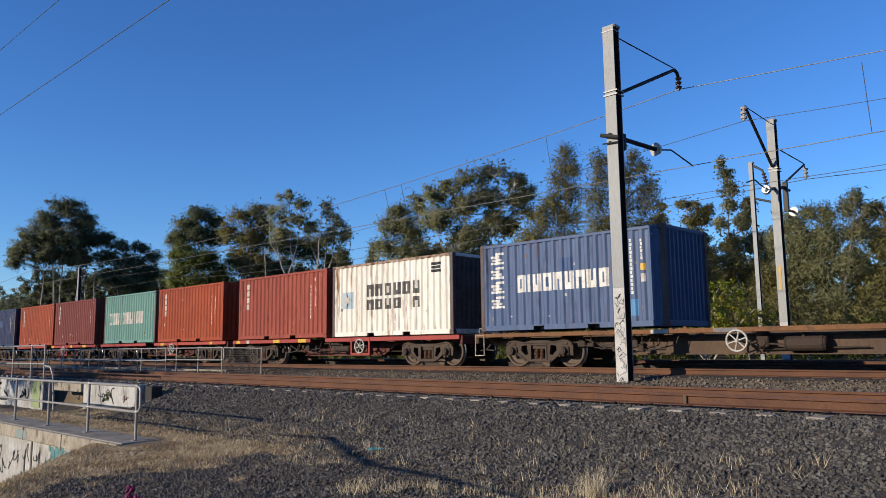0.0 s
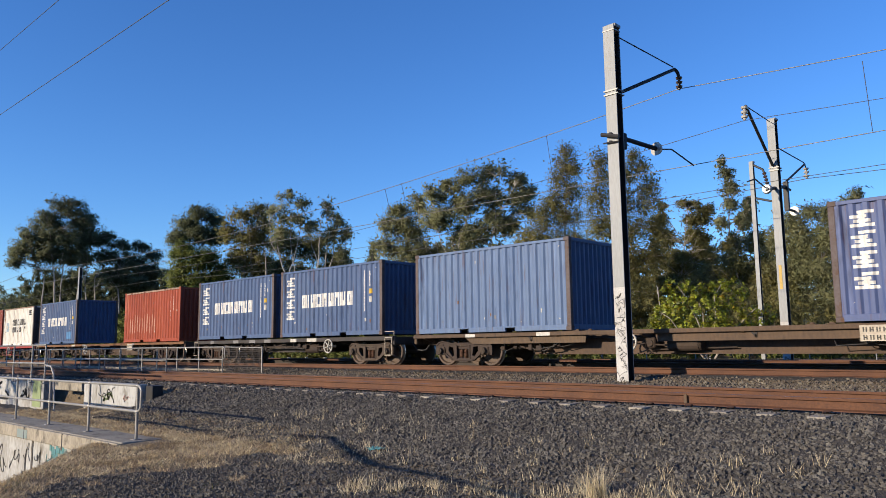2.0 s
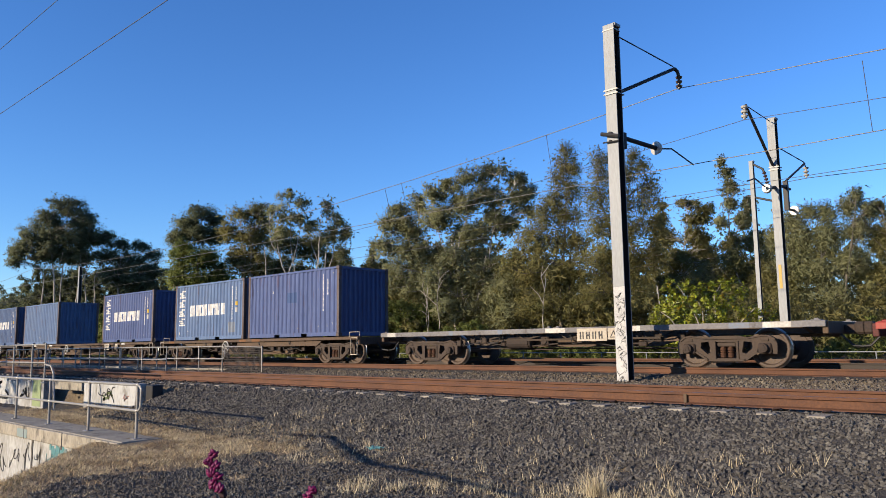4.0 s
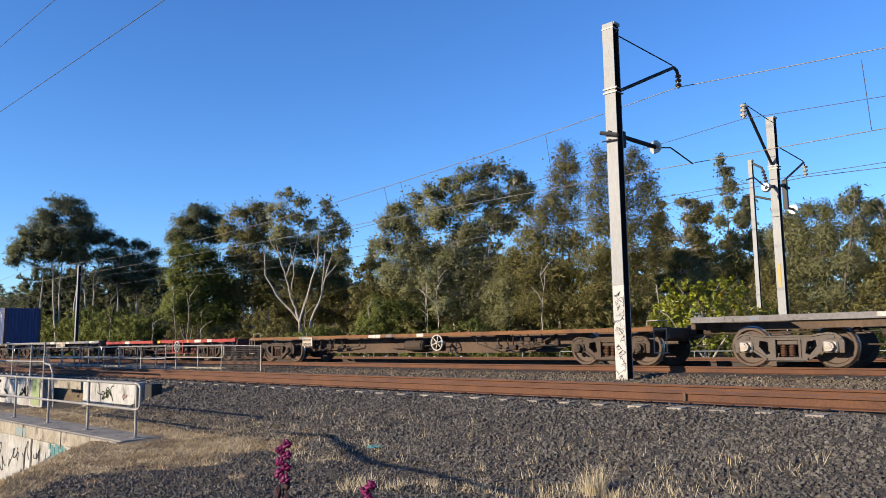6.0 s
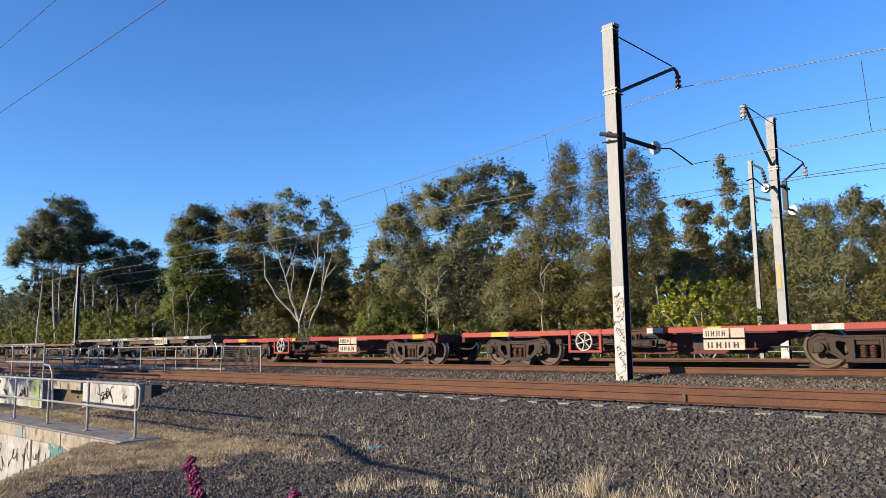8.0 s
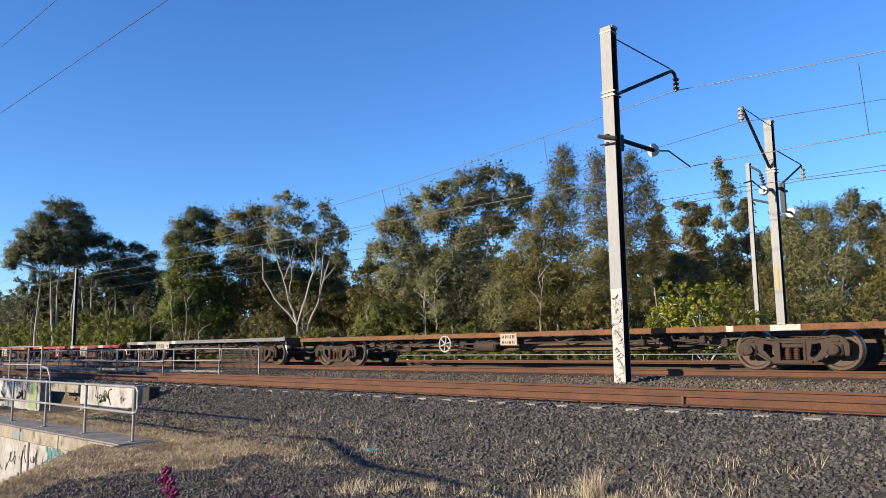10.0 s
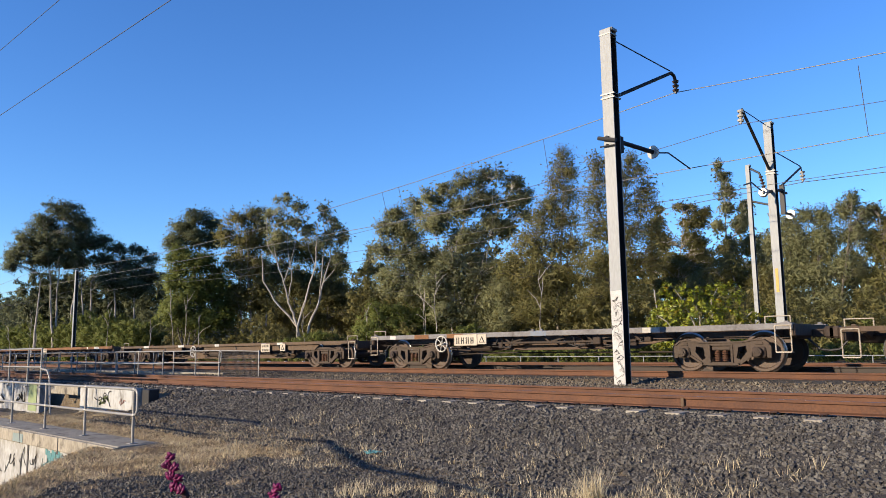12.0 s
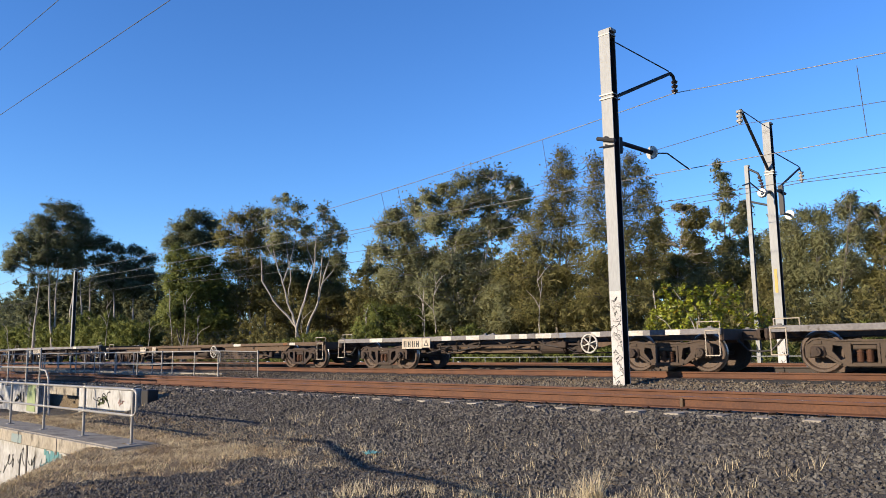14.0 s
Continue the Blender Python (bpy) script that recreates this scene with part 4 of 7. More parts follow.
def container(u, z, paint_name, label, marks="", post=None, pitch=0.278, flat=0.085, crest=0.042):
    """A twenty-foot steel container: waved walls, posts, castings, rails with fork pockets, roof and markings."""
    c = tagged(empty("shipping_container"), label, "container", "containers on the train")
    MOVERS.append((c, u, z))
    col = PAINT[paint_name]
    post = post or (col if paint_name in ("red", "orange", "brick", "maroon") else POST)
    h = CW / 2
    for s in (-1, 1):
        v, f = corrugated(CL - 0.28, 0.16, CH - 0.10, crest, pitch, flat)
        v = np.array(v)
        v[:, 0] += 0.14
        if s > 0:
            v[:, 0] = CL - v[:, 0]
            v[:, 1] *= -1
        v[:, 1] += s * (h - 0.012)
        placed("side_wall", raw_mesh("side_wall", v, f, col), c)
        y = s * (h - 0.04)
        bm = boxed(0.14, CL - 0.14, y - 0.035, y + 0.035, CH - 0.10, CH - 0.02, bevel=0.008)
        part("top_rail", bm, col if paint_name not in ("white", "red") else RIM, c)
        bm = bmesh.new()
        for a, b in ((0.14, 1.95), (2.31, 3.75), (4.11, CL - 0.14)):
            box(bm, a, b, y - 0.038, y + 0.038, 0.02, 0.17, bevel=0.006)
        for a in (1.95, 3.75):
            box(bm, a, a + 0.36, y - 0.036, y + 0.036, 0.13, 0.168)
            box(bm, a, a + 0.36, y - s * 0.3 - 0.01, y - s * 0.3 + 0.01, 0.02, 0.13)
        part("bottom_rail", bm, col, c)
    for e in (0, 1):
        v, f = corrugated(CW - 0.24, 0.16, CH - 0.10, 0.07, 0.22, 0.06)
        v = np.array(v)
        w2 = v.copy()
        w2[:, 0] = (CL - 0.03 - v[:, 1]) if e else (0.03 + v[:, 1])
        w2[:, 1] = (v[:, 0] - CW / 2 + 0.12) * (1 if e else -1)
        w2[:, 2] = v[:, 2]
        # the white container's ends take the dark post colour to stand for shade
        placed("end_wall", raw_mesh("end_wall", w2, f, POST if paint_name == "white" else col), c)
        x = CL - 0.06 if e else 0.06
        part("end_header", boxed(x - 0.04, x + 0.04, -h + 0.14, h - 0.14, CH - 0.11, CH - 0.015, bevel=0.008), col, c)
        part("end_sill", boxed(x - 0.04, x + 0.04, -h + 0.14, h - 0.14, 0.02, 0.17, bevel=0.008), col, c)
        for s in (-1, 1):
            y = s * (h - 0.07)
            part("corner_post", boxed(x - 0.055, x + 0.08 if not e else x + 0.055, y - 0.065, y + 0.065, 0.118, CH - 0.118, bevel=0.01)
                 if not e else boxed(x - 0.08, x + 0.055, y - 0.065, y + 0.065, 0.118, CH - 0.118, bevel=0.01), post, c)
            for zz in (0.0, CH - 0.118):
                x0 = 0.0 if not e else CL - 0.178
                part("corner_casting", boxed(x0, x0 + 0.178, s * (h - 0.081) - 0.081, s * (h - 0.081) + 0.081, zz, zz + 0.118, bevel=0.012), post, c)
    v, f = corrugated(CW - 0.2, 0, CL - 0.24, 0.02, 0.2, 0.06)
    v = np.array(v)
    w2 = np.stack([v[:, 2] + 0.12, v[:, 0] - CW / 2 + 0.1, CH - 0.035 - v[:, 1]], 1)
    placed("roof", raw_mesh("roof", w2, f, col), c)
    part("floor", boxed(0.1, CL - 0.1, -h + 0.1, h - 0.1, 0.10, 0.15), "under", c)
    board = part("marking_panel", decaled(5.70, 5.74, 2.33, 2.36, 0.002), "white", c, "white painted shapes and codes", pose(0, -h - 0.001, 0))
    if marks.startswith("name"):
        white = "letter_white"
        for i, (zz, sl) in enumerate(((1.98, 5), (1.55, 6), (1.12, 5), (0.68, 6))):
            lettering(board, [(0.42, zz, 0.46, 0.36, sl)], white, "glyph")
        x = 1.38
        for sl in NAME:
            wd = 0.12 if sl == 0 else 0.30
            lettering(board, [(x, 1.10, wd, 0.50, sl)], white, "letter_shape")
            x += wd + 0.065
        small_print(board, 5.05, 0.85, 1.45, 14)
        small_print(board, 5.38, 1.72, 0.55, 6, w=0.06)
        part("label", decaled(5.36, 5.5, 1.45, 1.62, 0.002), "yellow", board)
        part("label", decaled(5.37, 5.49, 1.15, 1.36, 0.002), "white", board)
    elif marks == "mono":
        small_print(board, 5.05, 0.95, 1.4, 14)
        small_print(board, 5.36, 1.55, 0.6, 6, w=0.06)
    elif marks == "tall":      # upright painted name near the far end
        for i in range(4):
            lettering(board, [(0.55, 1.25 + i * 0.28, 0.24, 0.22, (1, 3, 2, 1)[i])], "white", "letter_shape")
        small_print(board, 5.0, 0.75, 1.3, 9, w=0.05)
        small_print(board, 5.35, 1.2, 0.8, 6, w=0.05)
    elif marks == "dark":      # two rows of dark letters and a pale blue square with a star
        for r, (zz, hh, n, x0) in enumerate(((1.38, 0.42, 6, 1.9), (0.92, 0.36, 6, 1.9))):
            x = x0
            for i in range(n):
                if not (r == 1 and i == 4):
                    lettering(board, [(x, zz, 0.36, hh, (1, 1, 3, 2, 3, 2)[(i + r) % 6])], DARK_LETTER, "letter_shape")
                x += 0.46
        sq = part("square_mark", decaled(0.55, 1.15, 1.0, 1.6, 0.002), LIGHT_BLUE, board)
        bm = bmesh.new()
        star = [(0.85 + (0.24 if i % 2 == 0 else 0.09) * math.cos(math.pi * i / 7), 1.3 + (0.24 if i % 2 == 0 else 0.09) * math.sin(math.pi * i / 7)) for i in range(14)]
        part("star_mark", prism(bm, star, 0.004, 0.008), "white", board)
        small_print(board, 5.1, 2.0, 0.35, 3, "ink", 0.4)
    elif marks == "band":      # a broad pale word across the wall
        x = 0.6
        for sl in (3, 1, 2, 0, 3, 1, 2, 0, 3, 2):
            wd = 0.14 if sl == 0 else 0.36
            lettering(board, [(x, 1.0, wd, 0.62, sl)], "white", "letter_shape")
            x += wd + 0.1
    elif marks == "ship":
        small_print(board, 5.05, 1.0, 1.3, 12, w=0.06)
        small_print(board, 5.35, 1.5, 0.7, 6, w=0.05)
        lettering(board, [(0.5, 0.06, 0.12, 0.07, 1), (0.7, 0.06, 0.12, 0.07, 2), (0.9, 0.06, 0.12, 0.07, 1)], "white", "scrawl")
    r = random.Random(int(u * 13))
    for _ in range(9):
        x, zz, k = r.uniform(0.3, 5.7), r.choice((r.uniform(0.25, 0.6), r.uniform(0.3, 2.2))), r.uniform(0.02, 0.06)
        part("scuff", decaled(x, x + k, zz, zz + k * r.uniform(0.6, 2.5), 0.002), r.choice(("white", "white", "deck_rust", "deck_grey")), board)
    if "patch" in marks or marks == "mono":
        part("paint_patch", decaled(2.75, 3.4, 1.35, 1.75, 0.002), DEEP_BLUE, board)
    return c, board


DARK_LETTER = material("worn_dark_letter", (0.0392, 0.0392, 0.0422), (0.0903, 0.0844, 0.0784), 0.7, 0, 4, 30, bump=0)
LIGHT_BLUE = material("pale_blue_square", (0.26, 0.358, 0.43), (0.326, 0.377, 0.404), 0.7, bump=0)
DEEP_BLUE = material("fresh_blue_patch", (0.0163, 0.0444, 0.133), (0.0222, 0.0555, 0.148), 0.6, bump=0)
SIN = "corrugated steel container with white markings, on a wagon"
ZC = 0.99
container(-63.1, ZC, "navy", "dark blue " + SIN, "mono")
container(-55.95, ZC, "orange", "orange-red " + SIN, "tall")
container(-49.6, ZC, "maroon", "maroon " + SIN, "tall")
container(-42.25, ZC, "teal", "faded teal " + SIN, "band")
container(-35.85, ZC, "orange", "orange-red " + SIN, "tall")
container(-28.5, ZC, "brick", "brick red " + SIN, "tall")
container(-22.1, ZC, "white", "rust-streaked white steel container with dark painted signs", "dark")
_, b = container(-14.9, ZC + 0.04, "blue", "blue " + SIN, "name")
part("paint_patch", decaled(2.9, 3.3, 1.6, 1.98, 0.002), DEEP_BLUE, b)
part("paint_patch", decaled(4.6, 5.25, 0.3, 0.72, 0.002), material("sky_blue_patch", (0.06, 0.19, 0.38), None, 0.6, bump=0), b)
_, b = container(-2.3, ZC, "red", "faded red " + SIN, "ship")
rnd = random.Random(4)
for i in range(11):
    x = 0.14 + (i + 2) * WAVE
    part("faded_streak", decaled(x + 0.01, x + 0.08, 0.45 + rnd.uniform(0, 0.12), 1.2 + rnd.uniform(0, 0.25), 0.002), "chalk", b, "chalky faded streak")
    if i % 3 == 0:
        part("faded_streak", decaled(x + 0.15, x + 0.19, 0.5, 0.9 + rnd.uniform(0, 0.3), 0.002), "chalk", b, "chalky faded streak")
container(5.5, ZC + 0.03, "blue", "blue " + SIN, "name", None)
container(12.05, ZC + 0.03, "blue", "blue " + SIN, "name", None)
container(19.75, ZC, "pale", "chalky pale blue " + SIN, "plain")
container(32.45, ZC, "violet", "violet-blue " + SIN, "name")
_, b = container(40.8, ZC, "pale", "chalky pale blue " + SIN, "name")
part("paint_patch", decaled(4.75, 5.3, 0.3, 0.75, 0.002), "deck_blue", b)
container(47.2, ZC, "violet", "violet-blue steel container with a darker square patch", "mono")
# ---- masts and wires ----
def insulator(parent, a, b, r, mat="porcelain", n=3):
    a, b = Vector(a), Vector(b)
    d = (b - a) / n
    bm = bmesh.new()
    for i in range(n):
        rod(bm, a + d * (i + 0.15), a + d * (i + 0.55), r, r * 0.8, 12)
        rod(bm, a + d * (i + 0.55), a + d * (i + 0.85), r * 0.45, r * 0.4, 10)
    rod(bm, a, b, r * 0.28, seg=8)
    return part("insulator", bm, mat, parent, "ribbed ceramic insulator")


def mast(x, y, z0, z1, w, depth, label, white_to, arms, foot, steel="mast"):
    """A galvanised H-section mast with a whitewashed, scribbled foot; arms(m) adds its brackets."""
    m = tagged(empty("overhead_mast", pose(x, y, z0)), label, "mast", "masts of the overhead line")
    h = z1 - z0
    hw = w / 2
    for lo, hi, mat, nm in ((-0.4, white_to, "mast_white", "whitewashed_foot"), (white_to, h, steel, "column")):
        bm = bmesh.new()
        box(bm, -hw, hw, -depth / 2, -depth / 2 + 0.022, lo, hi, bevel=0.004)
        box(bm, -hw, hw, depth / 2 - 0.022, depth / 2, lo, hi, bevel=0.004)
        part(nm, bm, mat, m)
    # web and back lining are black: the flanges' shade is in the colour
    bm = boxed(-0.012, 0.012, -depth / 2 + 0.023, depth / 2 - 0.023, -0.4, h - 0.05)
    box(bm, -hw + 0.004, hw - 0.004, depth / 2 - 0.034, depth / 2 - 0.023, -0.4, h - 0.2)
    part("web", bm, "black", m, "inner web in black for the shade between the flanges")
    part("cap", boxed(-hw + 0.02, hw + 0.03, -depth / 2 + 0.03, depth / 2 + 0.02, h - 0.06, h + 0.02, bevel=0.01), "mast", m)
    for k in foot:
        bm = bmesh.new()
        r = random.Random(int(k * 100))
        pts = [Vector((r.uniform(-0.6, 0.6) * hw, -depth / 2 - 0.002, k))]
        for _ in range(9):
            p = pts[-1]
            pts.append(Vector((max(-hw * 0.85, min(hw * 0.85, p.x + r.uniform(-0.11, 0.11))), p.y, k + r.uniform(-0.08, 0.08))))
        limb(bm, pts, 0.0052 + 0.004 * (int(k * 100) % 3 == 0), 0.0052, 4)
        part("scribble", bm, "ink", m, "dark scrawled tag")
    arms(m, h, hw, depth)
    return m


def clamp(m, z, hw, depth):
    bm = bmesh.new()
    for k in (-0.05, 0.05):
        box(bm, -hw - 0.03, hw + 0.05, -depth / 2 - 0.025, -depth / 2 - 0.003, z + k - 0.018, z + k + 0.018)
        box(bm, -hw - 0.03, hw + 0.05, depth / 2 + 0.003, depth / 2 + 0.025, z + k - 0.018, z + k + 0.018)
        for x in (-hw - 0.02, hw + 0.03):
            rod(bm, (x, -depth / 2 - 0.03, z + k), (x, depth / 2 + 0.03, z + k), 0.012, seg=6)
    part("clamp", bm, "galv", m)


MAST_X, MAST_Y = -9.44, 16.15


def near_arms(m, h, hw, d):
    clamp(m, 7.13, hw, d)
    part("strap", boxed(-hw - 0.01, hw + 0.01, -d / 2 - 0.012, d / 2 + 0.012, h - 0.16, h - 0.13), "galv", m)
    swing = pose(0, 0, 0, 0, 0, -14)      # the hinged arms have swung along the track
    # raking cantilever over the train's track with a tie and an insulator drop, and a lower strut with a steady arm
    tip = Vector((0.0, 2.31, 8.21))
    bm = bmesh.new()
    tube(bm, [Vector((0.0, 0.15, 7.16)), tip, tip + Vector((0, 0.11, -0.06)), tip + Vector((0, 0.16, -0.2))], 0.045, 8)
    part("cantilever", bm, "black", m, "dark steel bracket arm", swing)
    part("tie_rod", tube(bmesh.new(), [Vector((0.0, 0.15, 8.68)), tip + Vector((0, -0.05, 0.05))], 0.017, 6), "black", m, "", swing)
    insulator(m, tip + Vector((0, 0.16, -0.18)), tip + Vector((0, 0.15, -0.55)), 0.09, "brown_porcelain", 3).matrix_basis = swing
    a, b = Vector((0.0, -0.2, 6.06)), Vector((0.0, 1.46, 5.91))
    bm = bmesh.new()
    rod(bm, a, b, 0.06, seg=8)
    rod(bm, (0.0, -0.2, 5.88), (0.0, 0.25, 5.86), 0.03, seg=8)
    box(bm, -0.09, 0.09, 0.14, 0.32, 5.72, 6.14, bevel=0.02)
    part("registration_strut", bm, "black", m, "", swing)
    bm = bmesh.new()
    rod(bm, (-hw - 0.12, -d / 2 - 0.06, 6.09), (hw + 0.06, -d / 2 - 0.06, 5.95), 0.05, seg=8)
    rod(bm, (-hw - 0.08, -d / 2 - 0.05, 5.86), (hw + 0.05, -d / 2 - 0.05, 5.84), 0.02, seg=8)
    part("hinge_bracket", bm, "black", m)
    insulator(m, b + Vector((0, -0.06, 0)), b + Vector((0, 0.16, 0)), 0.18, "porcelain", 1).matrix_basis = swing
    part("steady_arm", tube(bmesh.new(), [b + Vector((0, 0.1, 0)), Vector((0, 2.03, 5.97)), Vector((0, 2.87, 5.64))], 0.02, 6), "black", m, "", swing)


mast(MAST_X, MAST_Y, 0.68, 9.57, 0.31, 0.28, "tall galvanised overhead line mast with a whitewashed scribbled foot", 2.28, near_arms,
     [0.12 + 0.115 * i for i in range(18)])


def far_arms(m, h, hw, d):
    clamp(m, 7.1, hw, d)
    # one tall raking arm towards the train, a bracket and lower gear the other way
    tip = Vector((0, -2.38, 8.96))
    bm = bmesh.new()
    tube(bm, [Vector((0, -0.2, 7.22)), tip], 0.055, 8)
    part("cantilever", bm, "black", m, "dark raking bracket arm")
    part("tie_rod", tube(bmesh.new(), [Vector((0, -0.2, 8.85)), tip], 0.017, 6), "black", m)
    insulator(m, tip + Vector((0, -0.1, -0.05)), tip + Vector((0, -0.15, -0.55)), 0.12, "porcelain", 3)
    a, b = Vector((0, 1.0, 6.62)), Vector((0, -0.9, 6.25))
    bm = bmesh.new()
    rod(bm, a, b, 0.06, seg=8)
    tube(bm, [b, b + Vector((0, -1.05, 0.2)), b + Vector((0, -1.75, 0.0))], 0.025, 6)
    part("registration_strut", bm, "black", m)
    insulator(m, b + Vector((0, 0.05, 0)), b + Vector((0, -0.2, 0.0)), 0.18, "porcelain", 1)
    tip2 = Vector((0, 3.25, 7.85))
    bm = bmesh.new()
    tube(bm, [Vector((0, 0.2, 8.0)), tip2 + Vector((0, -0.1, 0.05)), tip2, tip2 + Vector((0, 0.12, -0.15))], 0.022, 6)
    tube(bm, [Vector((0, 0.9, 6.75)), tip2], 0.04, 8)
    part("cantilever", bm, "black", m)
    insulator(m, tip2 + Vector((0, 0.12, -0.12)), tip2 + Vector((0, 0.12, -0.55)), 0.11, "porcelain", 3)
    bm = boxed(-0.08, 0.08, 0.9, 1.05, 5.7, 6.8)
    rod(bm, (0, 0.2, 6.55), (0, 1.4, 6.55), 0.05, seg=8)
    rod(bm, (0, 0.9, 5.75), (0, 1.7, 5.78), 0.05, seg=8)
    part("lower_bracket", bm, "black", m)
    insulator(m, (0, 1.65, 5.78), (0, 1.95, 5.78), 0.18, "porcelain", 1)
    part("warning_plate", boxed(-hw + 0.08, hw - 0.1, -d / 2 - 0.012, -d / 2 - 0.004, 2.75, 3.6), YELLOW_PLATE, m, "yellow warning plate")


YELLOW_PLATE = material("yellow_plate", (0.46, 0.31, 0.07), None, 0.6, bump=0)
mast(-9.75, 27.75, 0.72, 9.70, 0.28, 0.28, "galvanised overhead line mast beyond the train with arms on both sides", 1.6, far_arms, (0.3, 0.6, 0.9, 1.15, 1.4))


def slim_arms(m, h, hw, d):
    bm = bmesh.new()
    tube(bm, [Vector((0, 0, h - 0.1)), Vector((0.5, 0, h - 0.45)), Vector((0.55, 0, h - 0.6))], 0.05, 6)
    part("arm", bm, "black", m)
    bm = bmesh.new()
    rod(bm, (-0.25, 0, h - 1.6), (0.9, 0, h - 2.0), 0.05, seg=6)
    part("bracket", bm, "black", m)
    insulator(m, (0.55, 0, h - 0.6), (0.75, 0, h - 1.5), 0.1, "brown_porcelain", 6)


def bare(m, h, hw, d):
    bm = bmesh.new()
    rod(bm, (0, 0, h - 0.2), (0.9, 0.3, h - 0.1), 0.03, seg=6)
    part("bracket", bm, "black", m)


mast(-13.2, 34.6, 0.7, 9.9, 0.18, 0.18, "slim pale pole with an insulator string beyond the tracks", 0.05, slim_arms, ())
mast(-57.6, 21.6, 0.72, 7.75, 0.22, 0.22, "grey distant overhead line mast beside the track", 0.05, bare, (), "mast")
mast(-108.0, 21.6, 0.72, 7.75, 0.22, 0.22, "grey distant overhead line mast beside the track", 0.05, bare, (), "mast")


def wire(name, spans, sag, r, label, mat="wire", seg=20):
    """A wire through its supports, sagging between them."""
    cu = bpy.data.curves.new(name, "CURVE")
    cu.dimensions, cu.bevel_depth, cu.bevel_resolution = "3D", r, 1
    pts = []
    for a, b in zip(spans, spans[1:]):
        for i in range(seg + 1):
            k = i / seg
            p = Vector(a).lerp(Vector(b), k)
            p.z -= sag * 4 * k * (1 - k)
            pts.append(p)
    sp = cu.splines.new("POLY")
    sp.points.add(len(pts) - 1)
    for q, p in zip(sp.points, pts):
        q.co = (*p, 1)
    cu.materials.append(M[mat])
    return tagged(new(name, cu), label, "wire", "overhead wires", "structure")


CAT = "thin overhead line wire strung along the railway"
wire("catenary_wire", [(44, 18.5, 8.36), (-8.85, 18.5, 8.36), (-58.0, 18.5, 7.4), (-108, 18.5, 7.4)], 0.95, 0.011, CAT, "copper")
wire("contact_wire", [(44, 18.9, 6.33), (-8.8, 18.9, 6.33), (-58.0, 18.5, 6.3), (-108, 18.5, 6.3)], 0.03, 0.011, CAT, "copper")
wire("catenary_wire", [(44, 25.15, 9.1), (-9.75, 25.15, 9.1), (-60, 25.15, 7.5), (-110, 25.15, 7.5)], 0.8, 0.010, CAT)
wire("contact_wire", [(44, 25.1, 6.85), (-9.75, 25.1, 6.85), (-60, 25.1, 6.6), (-110, 25.1, 6.6)], 0.03, 0.010, CAT)
wire("catenary_wire", [(44, 31.1, 8.0), (-9.7, 31.1, 8.0), (-60, 31.1, 7.6)], 0.5, 0.014, CAT)
for x, z0, z1, y in ((-4.42, 6.33, 7.9, 18.6), (-13.2, 6.33, 7.95, 18.6), (-19.7, 6.33, 7.52, 18.6), (-20.6, 6.33, 7.47, 18.6), (0.6, 6.33, 7.72, 18.6)):
    wire("dropper", [(x, 18.5, z1), (x, 18.85, z0)], 0.0, 0.008, "thin vertical dropper between overhead wires", seg=1)

wire("power_line", [(-225, 10, 12.35), (75, 10, 11.97)], 0.0, 0.013, "dark power line high over the path beside the railway")
wire("power_line", [(-225, 10, 15.85), (75, 10, 14.97)], 0.0, 0.013, "dark power line high over the path beside the railway")

# ---- culvert, walls and handrails ----
def handrail(name, pts, posts, h, r, label, loop_end=None, mid=True):
    """A two-rail pipe handrail: posts at the given fractions along a line, top and middle rails, and a bent end."""
    o = tagged(empty(name, Matrix.Translation(pts[0])), label, "handrail", "handrails")
    a, b = Vector((0, 0, 0)), Vector(pts[1]) - Vector(pts[0])
    d = b.normalized()
    for k in posts:
        p = a.lerp(b, k)
        bm = rod(bmesh.new(), p, p + Vector((0, 0, h)), r * 1.05, seg=10)
        bmesh.ops.create_uvsphere(bm, u_segments=8, v_segments=6, radius=r * 1.5, matrix=Matrix.Translation(p + Vector((0, 0, h))))
        bmesh.ops.create_uvsphere(bm, u_segments=8, v_segments=6, radius=r * 1.5, matrix=Matrix.Translation(p + Vector((0, 0, h * 0.52))))
        box(bm, p.x - 0.07, p.x + 0.07, p.y - 0.07, p.y + 0.07, p.z - 0.01, p.z + 0.012)
        part("post", bm, "galv", o)
    for zz in (h, h * 0.52):
        part("rail", rod(bmesh.new(), a + Vector((0, 0, zz)), b + Vector((0, 0, zz)), r, seg=10), "galv", o)
    for e, s in ((a, -1), (b, 1)):
        if loop_end and s in loop_end:
            t = d * s
            c = [e + Vector((0, 0, h)), e + t * 0.09 + Vector((0, 0, h - 0.02)), e + t * 0.14 + Vector((0, 0, h - 0.08)),
                 e + t * 0.14 + Vector((0, 0, h * 0.52 + 0.08)), e + t * 0.09 + Vector((0, 0, h * 0.52 + 0.02)), e + Vector((0, 0, h * 0.52))]
            part("bent_end", tube(bmesh.new(), c, r, 10), "galv", o)
    return o


